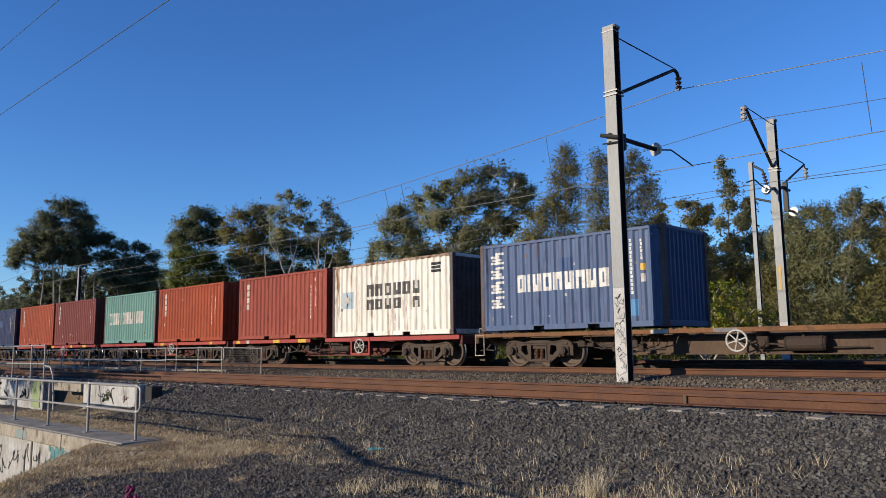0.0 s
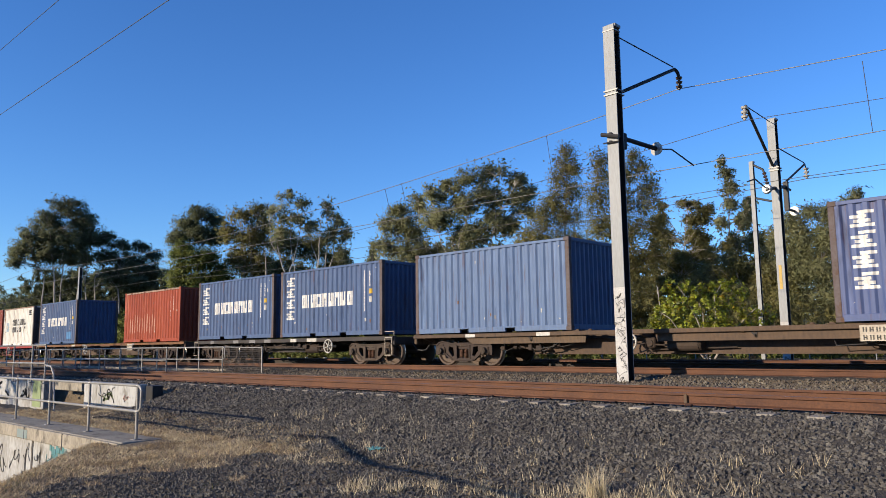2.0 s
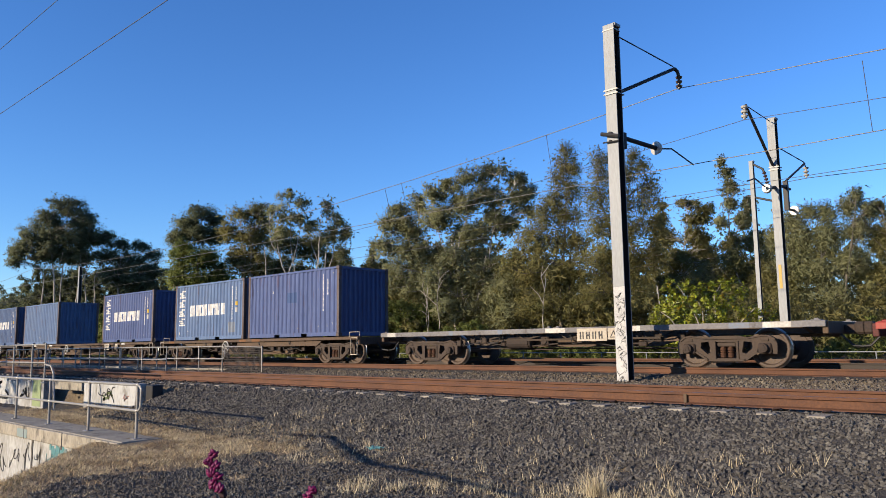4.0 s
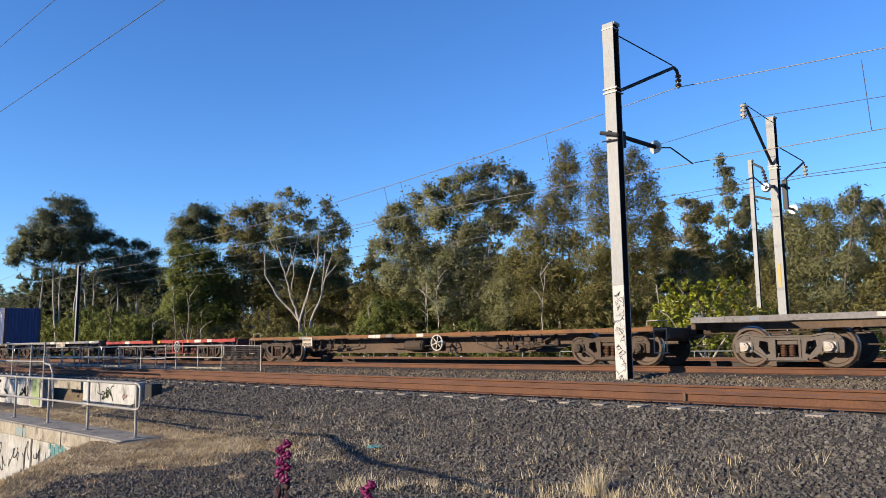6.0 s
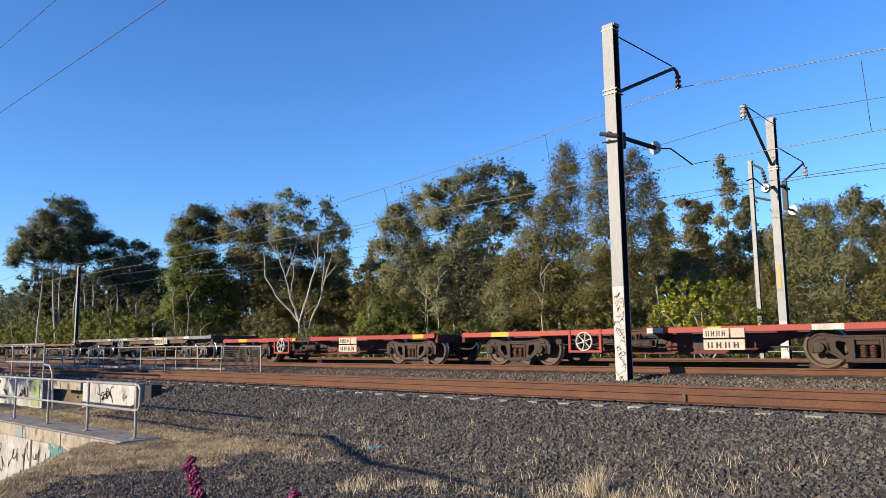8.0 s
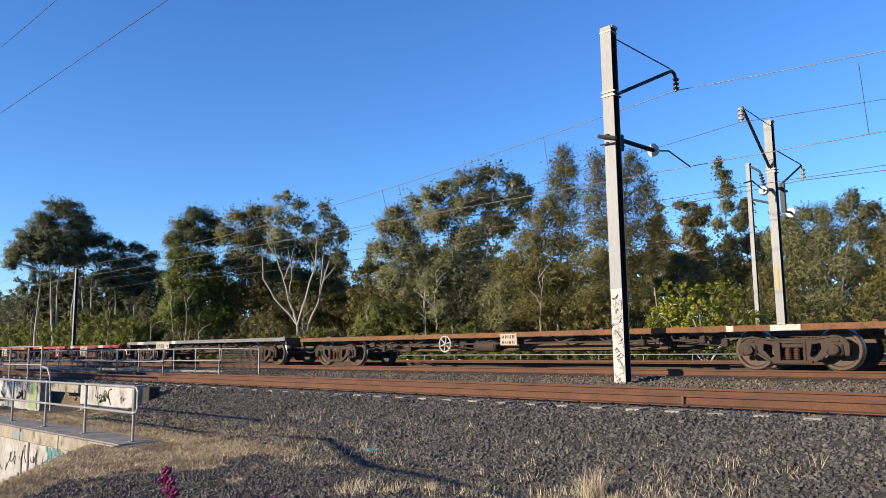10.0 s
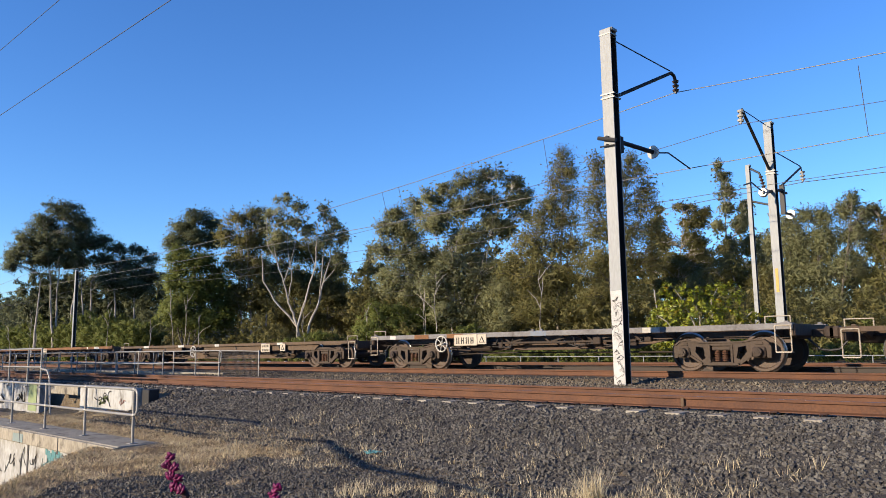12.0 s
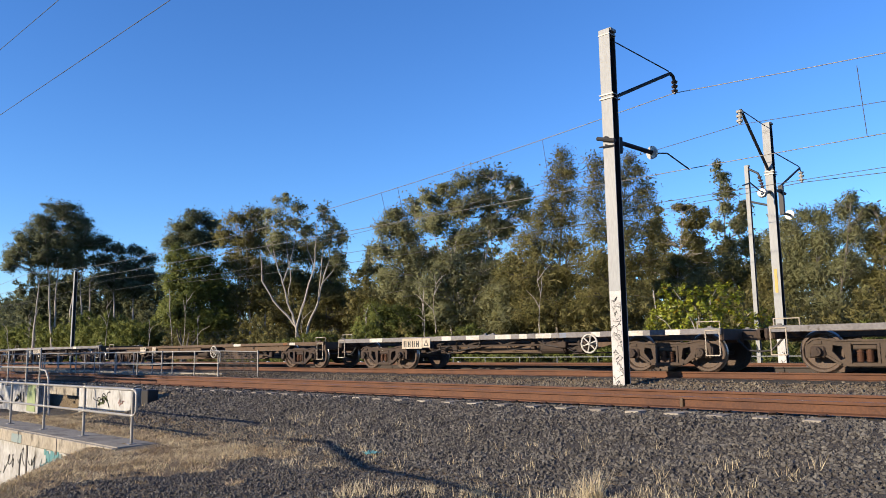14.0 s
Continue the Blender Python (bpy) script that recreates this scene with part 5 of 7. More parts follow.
GALV = "galvanised pipe handrail with two rails"
SLAB_Z = 0.05
handrail("pipe_handrail", [(-25.8, 6.03, SLAB_Z), (-13.22, 6.03, SLAB_Z)], [i / 6 for i in range(7)], 0.93, 0.024, GALV + " on the culvert's concrete edge", (1,))
handrail("pipe_handrail", [(-46.0, 15.2, 0.70), (-26.2, 15.2, 0.70)], [i / 11 for i in range(12)], 0.98, 0.024, GALV + " between the tracks", (1,))
handrail("pipe_handrail", [(-46.0, 13.6, 0.70), (-27.5, 13.6, 0.70)], [i / 9 for i in range(10)], 0.98, 0.022, GALV + " between the tracks", ())
handrail("pipe_handrail", [(-32.0, 7.4, 0.75), (-21.85, 7.4, 0.75)], [0, 0.25, 0.5, 0.75, 0.9, 1.0], 1.02, 0.022, GALV + " on the bridge's edge beam", ())

bm = boxed(-26, -12.95, 5.66, 6.42, -0.2, SLAB_Z, bevel=0.02)
tagged(part("culvert_slab", bm, "slab"), "grey concrete slab on top of the culvert wall", "slab", kind="structure")
cw = tagged(part("culvert_wall", boxed(-26, -12.95, 5.72, 6.1, -2.8, -0.2), "concrete"), "pale graffitied concrete wing wall below a slab", "wall", kind="structure")


# ---- trees ----
def bent(a, b, n, wobble, rnd):
    """Points from a to b that leave steeply and wander."""
    d = (b - a).length
    out = []
    for i in range(n + 1):
        k = i / n
        p = a.lerp(b, k)
        p.z += 0.10 * d * math.sin(math.pi * k)
        if 0 < i < n:
            p += Vector((rnd.uniform(-1, 1), rnd.uniform(-1, 1), rnd.uniform(-0.5, 0.5))) * wobble * d
        out.append(p)
    return out


def leaf_mesh(name, centres, spread, per, length, width, droop, mat, hub=None, dome=False):
    """Many small bent leaves round clump centres; each leaf is a narrow pointed blade. dome: the leaves sit on a clump's upper shell."""
    n = len(centres) * per
    mid, rad = np.repeat(centres, per, 0), np.repeat(spread, per)[:, None]
    u = rng.normal(size=(n, 3))
    if dome:
        u /= np.linalg.norm(u, axis=1)[:, None]
        u[:, 2] = np.where((u[:, 2] < -0.2) & (rng.random(n) < 0.6), -u[:, 2], u[:, 2])
        u *= rng.uniform(0.1, 1.0, n)[:, None] ** 0.5 * (1 + 0.13 * rng.normal(size=(n, 1)))
        c = mid + u * rad * np.array([1, 1, 0.85])
    else:
        u = np.clip(u, -1.9, 1.9) * 0.62
        c = mid + u * rad * np.array([1, 1, 1.1])
    d = rng.normal(size=(n, 3)) + 0.5 * u
    d[:, 2] = d[:, 2] * 0.7 - droop
    d /= np.linalg.norm(d, axis=1)[:, None]
    # each tuft is shaded as one soft mass, and its leaves face outwards
    nrm = 1.0 * u + rng.normal(size=(n, 3)) * 0.2
    if hub is not None:
        nrm += 0.8 * (c - hub) / (np.linalg.norm(c - hub, axis=1)[:, None] + 1e-6)
    nrm[:, 2] += 0.3
    nrm /= np.linalg.norm(nrm, axis=1)[:, None] + 1e-6
    s = np.cross(d, nrm + rng.normal(size=(n, 3)) * 0.5)
    s /= np.linalg.norm(s, axis=1)[:, None] + 1e-6
    ln = length * rng.uniform(0.6, 1.4, n)[:, None]
    wd = width * rng.uniform(0.6, 1.4, n)[:, None]
    v = np.stack([c - d * ln / 2 - s * wd / 2, c - d * ln / 2 + s * wd / 2, c + d * ln / 2], 1).reshape(-1, 3)
    order = np.arange(3 * n).reshape(-1, 3)
    over = np.einsum("ij,ij->i", np.cross(2 * s, d), nrm) < 0
    order[over] = order[over][:, [1, 0, 2]]
    me = raw_mesh(name, v, order, mat)
    me.polygons.foreach_set("use_smooth", np.ones(n, bool))
    me.normals_split_custom_set_from_vertices(np.repeat(nrm, 3, 0))
    return me


# how each kind of crown grows: clump radius, clumps per area, leaves a clump, leaf length and width, droop
HABIT = dict(gum=(0.72, 4.4, 205, 0.17, 0.078, 0.35), casuarina=(0.70, 4.2, 200, 0.20, 0.052, 0.6))


def tree(x, y, leaf, bark, lobes, name, label, boughs=(), habit="gum", full=1.0, tr=0.16):
    """A tree at (x, y): lobes are (sideways, height, half width, half height) of its crown's masses, boughs the lines
    (sideways, height) of its main limbs. Clumps of leaves fill the lobes' outer shells, each on a branch of its own."""
    rnd = random.Random(int(abs(x * 37 + y * 101)))
    z0 = ground_z(x, y) - 0.1
    side = Vector((y, -x, 0)).normalized()
    back = Vector((x, y, 0)).normalized()
    base = Vector((x, y, z0))
    o = tagged(empty(name, Matrix.Translation(base)), label, "tree", "trees behind the railway")
    bm = bmesh.new()
    nodes = []
    if not boughs:
        order = sorted(lobes, key=lambda l: -l[1])[:4]
        boughs = [((rnd.uniform(-0.4, 0.4), 1.0), (0.6 * s0, 0.45 * h0), (s0, h0)) for s0, h0, _, _ in order]
    for b in boughs:
        far = rnd.uniform(-0.6, 0.6)
        pts = []
        if b[0][1] < 5:
            pts.append(side * b[0][0] + Vector((0, 0, -0.2)))
        top = b[-1][1]
        for k, (s0, h0) in enumerate(b):
            pts.append(side * s0 + back * far * (h0 / top) * 1.6 + Vector((0, 0, h0 - z0)))
        fine = []
        for p, q in zip(pts, pts[1:]):
            for k in range(3):
                w = Vector((rnd.uniform(-1, 1), rnd.uniform(-1, 1), 0)) * 0.07 * (k > 0)
                fine.append(p.lerp(q, k / 3) + w)
        fine.append(pts[-1])
        r0 = tr if b[0][1] < 5 else tr * max(0.28, 0.55 - 0.3 * b[0][1] / max(1.0, top))
        limb(bm, fine, r0, max(0.025, 0.10 * tr), 7)
        nodes += fine[3:] if len(fine) > 6 else fine
    rc, dens, per, ln, wd, droop = HABIT[habit]
    cs, sp, ins = [], [], []
    low, high = min(l[1] for l in lobes), max(l[1] for l in lobes)
    for s, h, a, b in lobes:
        thick = full * (1.45 - 0.75 * (h - low) / max(1.0, high - low))      # crowns thin out towards the top
        r = rc * min(1.0, 0.35 + 0.5 * min(a, b))
        n = max(4, int(thick * dens * a * b / (r * r * 0.75)))
        u = rng.normal(size=(n, 3))
        u /= np.linalg.norm(u, axis=1)[:, None]
        u[:, 2] = np.where((u[:, 2] < -0.5) & (rng.random(n) < 0.6), -u[:, 2], u[:, 2])
        u *= (rng.uniform(0.2, 1.0, n) ** 0.5 + 0.16 * rng.normal(size=n))[:, None]
        p = np.outer(u[:, 0] * max(0.1, a - 0.45 * r) + s, side) + np.outer(u[:, 1] * max(0.1, a - 0.45 * r), back)
        p[:, 2] += u[:, 2] * max(0.1, b - 0.4 * r) + h - z0
        cs.append(p)
        sp.append(r * rng.uniform(0.6, 1.3, n))
        m = int(18 * min(1.2, thick * 1.2) * a * b)
        q = np.clip(rng.normal(size=(m, 3)), -2, 2) * 0.36
        w = np.outer(q[:, 0] * a + s, side) + np.outer(q[:, 1] * a, back)
        w[:, 2] += q[:, 2] * b + h - z0
        ins.append(w)
    cs, sp, ins = np.concatenate(cs), np.concatenate(sp), np.concatenate(ins)
    cs[:, 2], ins[:, 2] = np.maximum(cs[:, 2], 0.3), np.maximum(ins[:, 2], 0.3)
    # a branch to each clump from the nearest lower point of a limb
    at = np.array([tuple(p) for p in nodes])
    for c, r in zip(cs, sp):
        if rnd.random() < (0.9 if bark == "bark_pale" else 0.45):
            gap = np.linalg.norm(at - c, axis=1) + 3.0 * np.maximum(0, at[:, 2] - c[2] + 0.3)
            p = Vector(at[int(gap.argmin())])
            q = Vector(c) - back * 0.75 * r
            if (q - p).length < 6:
                limb(bm, bent(p, q, 3, 0.05, rnd), 0.035, 0.012, 4)
                if rnd.random() < 0.6:
                    limb(bm, bent(p.lerp(q, 0.6), q + Vector((rnd.uniform(-1, 1), rnd.uniform(-1, 1), rnd.uniform(0, 1))) * r, 2, 0.06, rnd), 0.02, 0.008, 4)
    part("trunk", bm, bark, o)
    hub = np.array([0, 0, cs[:, 2].mean() - 1.0])
    placed("crown", leaf_mesh("crown", cs, sp, per, ln, wd, droop, leaf, hub, habit == "gum"), o)
    placed("inner_leaves", leaf_mesh("inner_leaves", ins, np.full(len(ins), 0.7), 17, ln * 1.9, wd * 2.2, droop, leaf, hub), o)
    return o


def scrub(name, x0, x1, y0, y1, n, h0, h1, leaf, label, size=1.0, lean=0.0, per=34):
    """A thicket along the line: bushes of upright feathery twigs from the ground to an uneven top."""
    t = rng.uniform(0, 1, n)
    x = x0 + (x1 - x0) * t
    y = y0 + (y1 - y0) * rng.uniform(0, 1, n) + lean * t
    top = np.array([h0 + (h1 - h0) * (0.5 + 0.9 * noise.noise((a * 0.23, b * 0.1, h1)) + 0.5 * noise.noise((a * 0.9, b * 0.4, h1))) for a, b in zip(x, y)])
    z = 0.7 + rng.uniform(0.02, 1, n) ** 0.8 * np.maximum(top, 0.4)
    me = leaf_mesh(name, np.stack([x, y, z], 1), np.full(n, 0.30 * size), per, 0.32 * size, 0.08 * size, -0.7, leaf, None, True)
    return tagged(placed(name, me), label, "shrubs", kind="stuff")


tree(-106.6, 37.4, 'leaf_dark', 'bark_pale', ((0.4, 20.8, 2.8, 1.9), (-1.8, 18.6, 2.6, 1.8), (2.6, 18.7, 2.5, 2.0), (-3.0, 16.3, 2.7, 1.7), (0.4, 16.3, 3.4, 2.0), (3.9, 16.6, 2.1, 1.6), (-4.9, 14.5, 1.6, 1.1), (-5.4, 13.1, 0.9, 0.7), (-1.5, 14.1, 2.7, 1.4), (2.0, 14.0, 2.6, 1.4), (5.8, 16.9, 0.9, 0.6)),
     'gum_tree', 'tall dark green gum tree with a domed crown', (((-0.1, 3.4), (-0.4, 6.7), (-0.7, 11.2), (-1.2, 15.0), (-1.6, 18.0)), ((0.5, 3.3), (0.2, 6.0), (0.1, 10.1), (0.4, 15.1), (0.5, 19.7)), ((3.5, 3.3), (3.4, 6.7), (3.0, 11.3), (3.3, 16.0)), ((-2.2, 3.4), (-2.1, 6.7), (-1.9, 11.2), (-3.4, 14.5))), 'gum', 0.8, 0.2)
tree(-104.3, 46.6, 'leaf_dark', 'bark_pale', ((-2.2, 15.9, 2.0, 1.3), (0.4, 15.8, 1.6, 1.1), (2.3, 14.7, 1.4, 1.1), (-3.8, 14.2, 2.0, 1.3), (-0.6, 13.6, 2.6, 1.5), (2.0, 12.4, 2.1, 1.4), (-2.7, 11.5, 2.5, 1.3), (0.2, 10.6, 2.6, 1.5)),
     'gum_tree', 'dark gum tree with a low spreading crown', (((-4.9, 3.3), (-5.1, 7.6), (-5.2, 11.5), (-4.0, 14.6)), ((-1.8, 3.3), (-2.0, 6.8), (-2.2, 11.5), (-1.8, 15.5)), ((0.5, 3.3), (0.4, 7.6), (0.5, 11.6), (0.8, 15.2)), ((-7.6, 3.3), (-7.5, 6.8), (-7.3, 9.9), (-6.0, 13.0))), 'gum', 0.8, 0.22)
tree(-82.1, 44.1, 'leaf_dark', 'bark', ((0.2, 17.4, 2.1, 1.3), (-1.6, 16.0, 1.6, 1.2), (1.9, 16.7, 1.2, 1.0), (-2.3, 14.5, 1.4, 1.1), (0.2, 15.0, 2.3, 1.2), (1.9, 14.8, 1.3, 1.1)),
     'gum_tree', 'dark gum tree with a rounded crown', (((0.3, 3.3), (0.3, 7.2), (0.0, 11.9), (0.3, 16.6)), ((0.2, 8.5), (-0.6, 12.5), (-1.7, 15.5))), 'gum', 0.9, 0.16)
tree(-73.4, 38.5, 'leaf_green', 'bark', ((-0.7, 11.4, 1.7, 1.3), (1.2, 10.6, 2.1, 1.7), (-1.1, 8.9, 1.3, 1.7), (1.0, 7.8, 2.3, 1.8), (3.0, 8.4, 1.6, 2.3), (-0.8, 5.7, 1.9, 1.8), (1.9, 4.8, 2.5, 1.5), (3.8, 5.4, 1.4, 1.8)),
     'gum_tree', 'dense green tree beside the track', (), 'gum', 1.1, 0.16)
tree(-70.9, 43.7, 'leaf_olive', 'bark_pale', ((-0.7, 15.5, 1.5, 1.2), (1.2, 16.0, 1.6, 1.4), (-1.9, 13.8, 1.1, 1.5), (0.3, 13.3, 2.1, 1.7), (1.8, 14.0, 1.4, 1.9), (-0.9, 10.9, 1.5, 1.8), (1.2, 10.3, 1.8, 2.1), (-0.5, 7.2, 1.6, 2.1), (2.0, 7.2, 1.8, 2.1)),
     'gum_tree', 'olive green tree with slim pale trunks', (((0.2, 2.8), (-0.1, 5.1), (-0.4, 7.2), (-0.1, 10.9), (-0.7, 14.5)), ((1.1, 2.8), (0.8, 6.6), (0.4, 10.0), (0.6, 13.3), (1.1, 15.5)), ((2.6, 2.8), (2.5, 5.4), (2.4, 7.9), (1.7, 12.8))), 'gum', 0.7, 0.17)
tree(-61.9, 44.0, 'leaf_grey', 'bark_pale', ((-1.0, 16.4, 1.2, 0.9), (0.4, 15.8, 1.0, 1.0), (-2.1, 14.9, 1.1, 1.0), (-0.6, 14.1, 1.6, 1.1), (1.1, 13.6, 1.1, 1.1), (2.7, 15.4, 1.0, 0.9), (3.6, 14.2, 1.1, 1.1), (4.7, 12.7, 0.7, 1.2), (3.0, 12.5, 1.2, 1.3), (-1.8, 12.5, 1.0, 1.3), (4.4, 10.7, 0.8, 1.0)),
     'gum_tree', 'sparse gum tree with bare white branches', (((0.5, 2.6), (0.3, 4.0), (-0.1, 5.4), (-0.6, 6.4), (-1.1, 8.4), (-1.7, 10.3), (-2.1, 12.4), (-2.2, 14.5)), ((0.3, 4.0), (-0.5, 5.1), (-2.0, 6.7), (-3.1, 8.6), (-3.2, 10.5), (-3.3, 11.8)), ((0.3, 4.0), (0.6, 5.1), (1.2, 7.2), (2.0, 10.1), (2.1, 12.5), (2.2, 14.7)), ((-0.6, 6.4), (-0.5, 7.3), (-0.3, 8.7), (-0.7, 11.5), (-0.9, 15.8)), ((1.2, 2.6), (1.5, 4.4), (2.4, 6.5), (2.8, 8.4), (3.5, 10.8), (3.6, 13.2), (4.2, 14.5)), ((2.8, 8.4), (3.8, 9.6), (4.5, 10.6), (4.9, 12.5)), ((2.4, 6.5), (2.7, 10.1), (2.9, 13.5), (2.6, 15.8)), ((-1.1, 8.4), (-0.5, 10.1), (0.0, 12.4), (0.4, 15.3)), ((-1.7, 10.3), (-2.6, 11.8), (-2.8, 14.1)), ((2.0, 10.1), (1.3, 11.8), (1.1, 13.8))), 'gum', 0.42, 0.16)
tree(-77.3, 58.4, 'leaf_olive', 'bark', ((-4.4, 14.6, 2.5, 2.0), (-1.2, 13.9, 2.5, 2.0), (2.0, 12.1, 2.0, 1.9), (-5.7, 11.0, 2.4, 2.2), (-2.2, 9.6, 2.8, 2.2), (1.7, 8.5, 2.5, 2.2), (-4.9, 6.1, 2.8, 2.1), (-1.1, 5.3, 2.8, 2.0), (3.5, 6.0, 2.1, 2.2)),
     'gum_tree', 'olive brown tree behind a pale gum', (), 'gum', 1.0, 0.16)
tree(-84.2, 72.8, 'leaf_dark', 'bark', ((0.3, 16.5, 0.3, 0.8), (0.2, 15.0, 0.6, 1.0), (0.1, 13.5, 0.8, 1.0)),
     'conifer', 'small distant dark conifer', (((0.1, 3.3), (0.1, 9.9), (0.2, 16.2)),), 'gum', 1.4, 0.16)
tree(-44.8, 49.1, 'leaf_grey', 'bark_pale', ((3.4, 17.0, 1.5, 0.9), (5.1, 16.1, 1.4, 1.0), (1.4, 16.5, 1.5, 0.9), (-0.5, 15.7, 1.4, 1.0), (-2.3, 14.9, 1.3, 1.0), (0.7, 14.0, 2.0, 1.4), (3.0, 14.7, 1.8, 1.3), (5.3, 14.3, 1.4, 1.2), (6.4, 15.0, 0.8, 0.8), (6.2, 13.2, 0.7, 0.7), (3.3, 12.4, 1.7, 1.3), (1.0, 11.1, 1.9, 1.4), (-1.8, 12.7, 1.9, 1.4), (4.3, 12.0, 1.0, 0.9)),
     'gum_tree', 'broad grey-green gum tree with pale limbs', (((0.3, 2.3), (0.3, 6.0), (-0.2, 8.1), (-0.0, 11.0), (1.2, 14.1), (3.3, 16.6)), ((0.9, 2.3), (1.1, 4.5), (1.8, 6.4), (2.6, 9.1), (3.1, 12.5), (5.0, 15.6)), ((0.3, 6.0), (-0.6, 9.0), (-0.8, 12.1), (-0.5, 15.1)), ((1.8, 6.4), (2.6, 10.5), (4.2, 13.5), (6.0, 14.8)), ((-0.2, 8.1), (-1.6, 10.6), (-2.3, 13.6), (-2.4, 14.9)), ((-0.0, 11.0), (0.7, 12.6), (1.4, 16.1))), 'gum', 0.66, 0.1)
tree(-49.5, 47.5, 'leaf_grey', 'bark_pale', ((0.8, 14.5, 1.1, 1.1), (-1.0, 13.8, 1.1, 0.9), (-1.8, 12.4, 1.2, 1.1), (0.0, 12.0, 1.8, 1.5), (-2.1, 10.4, 1.2, 1.0), (0.5, 9.7, 2.0, 1.5), (3.2, 9.3, 2.0, 1.5), (-1.5, 7.8, 1.5, 1.4), (1.1, 6.8, 2.1, 1.6), (4.1, 6.3, 2.0, 1.6), (6.7, 6.1, 1.6, 1.6), (6.3, 8.7, 1.8, 1.6)),
     'gum_tree', 'grey-green gum tree with leaning pale limbs', (((4.1, 2.4), (3.8, 4.9), (3.0, 6.6), (1.3, 8.4), (-0.4, 9.7), (-1.5, 11.9)), ((3.0, 6.6), (2.8, 7.5), (2.4, 9.6), (1.1, 11.9), (0.8, 14.3)), ((1.3, 8.4), (0.3, 10.3), (-1.0, 13.5))), 'gum', 0.8, 0.09)
tree(-46.3, 42.1, 'leaf_green', 'bark', ((-0.7, 4.4, 1.2, 1.1), (1.2, 4.0, 1.7, 1.2), (-1.6, 3.3, 1.2, 0.8), (3.1, 3.7, 1.4, 1.1)),
     'gum_tree', 'low green scrub tree', (), 'gum', 1.0, 0.16)
tree(-37.0, 48.2, 'leaf_grey', 'bark', ((-0.8, 6.7, 1.2, 1.1), (-1.9, 5.6, 1.3, 1.2), (-0.1, 5.1, 1.3, 1.4), (-1.5, 4.0, 1.6, 1.0)),
     'casuarina_tree', 'olive casuarina tree with drooping foliage', (), 'casuarina', 1.0, 0.16)
tree(-33.7, 48.6, 'leaf_olive', 'bark', ((0.8, 16.6, 0.7, 0.6), (0.4, 15.7, 0.9, 0.8), (1.4, 15.1, 0.8, 0.9), (0.1, 14.3, 0.9, 0.9), (1.1, 13.4, 1.1, 1.0), (-0.4, 12.7, 1.1, 0.9), (-1.1, 11.4, 1.2, 1.1), (0.7, 11.3, 1.5, 1.2), (-2.3, 9.8, 1.2, 1.1), (-0.7, 9.4, 1.7, 1.3), (1.3, 9.3, 1.2, 1.2), (-3.7, 8.1, 1.3, 1.1), (-2.0, 7.2, 1.7, 1.3), (0.1, 6.7, 1.7, 1.3), (-1.7, 4.5, 1.9, 1.3), (0.9, 4.3, 1.7, 1.3)),
     'casuarina_tree', 'tall olive casuarina tree narrowing to its top', (((-0.2, 2.2), (-0.1, 4.9), (0.3, 8.9), (0.6, 12.9), (0.8, 16.3)), ((0.4, 2.1), (0.6, 4.9), (0.7, 7.6), (1.2, 11.1))), 'casuarina', 0.55, 0.16)
tree(-29.7, 49.6, 'leaf_olive', 'bark', ((-0.9, 15.6, 0.8, 0.7), (0.3, 15.7, 0.8, 0.6), (1.7, 15.6, 0.7, 0.6), (2.5, 14.7, 0.7, 0.7), (-0.5, 14.3, 1.1, 0.9), (1.2, 14.2, 1.3, 1.0), (2.9, 13.4, 0.7, 0.9), (-1.0, 12.6, 1.2, 1.1), (0.7, 12.2, 1.4, 1.2), (2.6, 12.1, 1.0, 1.0), (-0.6, 10.4, 1.4, 1.2), (1.4, 10.0, 1.6, 1.2), (3.1, 10.2, 1.0, 1.1), (-1.2, 7.8, 1.7, 1.5), (1.3, 7.5, 1.8, 1.4), (3.0, 8.0, 1.0, 1.2), (-0.9, 4.8, 1.8, 1.4), (1.6, 4.5, 1.8, 1.4)),
     'casuarina_tree', 'tall olive casuarina tree with a broad crown', (((-0.1, 2.1), (0.0, 6.5), (0.1, 10.8), (0.2, 15.1)), ((0.1, 8.6), (1.1, 11.6), (1.7, 15.0)), ((0.1, 9.5), (-0.7, 12.5), (-0.9, 15.2))), 'casuarina', 0.55, 0.2)
tree(-36.0, 74.2, 'leaf_olive', 'bark_pale', ((-1.8, 16.0, 0.8, 0.5), (0.6, 16.0, 1.4, 0.5), (2.4, 15.2, 1.0, 0.7), (-2.1, 14.7, 0.8, 0.8), (1.6, 14.3, 1.5, 0.8), (-1.7, 12.5, 1.4, 1.2), (1.4, 12.4, 1.6, 1.2), (-0.7, 10.1, 2.3, 1.4), (2.1, 10.0, 1.7, 1.4), (-1.4, 7.6, 2.3, 1.4)),
     'gum_tree', 'flat-topped olive gum tree', (((-0.6, 2.2), (-0.3, 8.3), (0.2, 11.8), (0.7, 15.4)), ((0.2, 11.8), (-1.1, 14.3), (-1.7, 15.6)), ((0.2, 11.8), (1.7, 13.6), (2.4, 14.8))), 'gum', 1.1, 0.13)
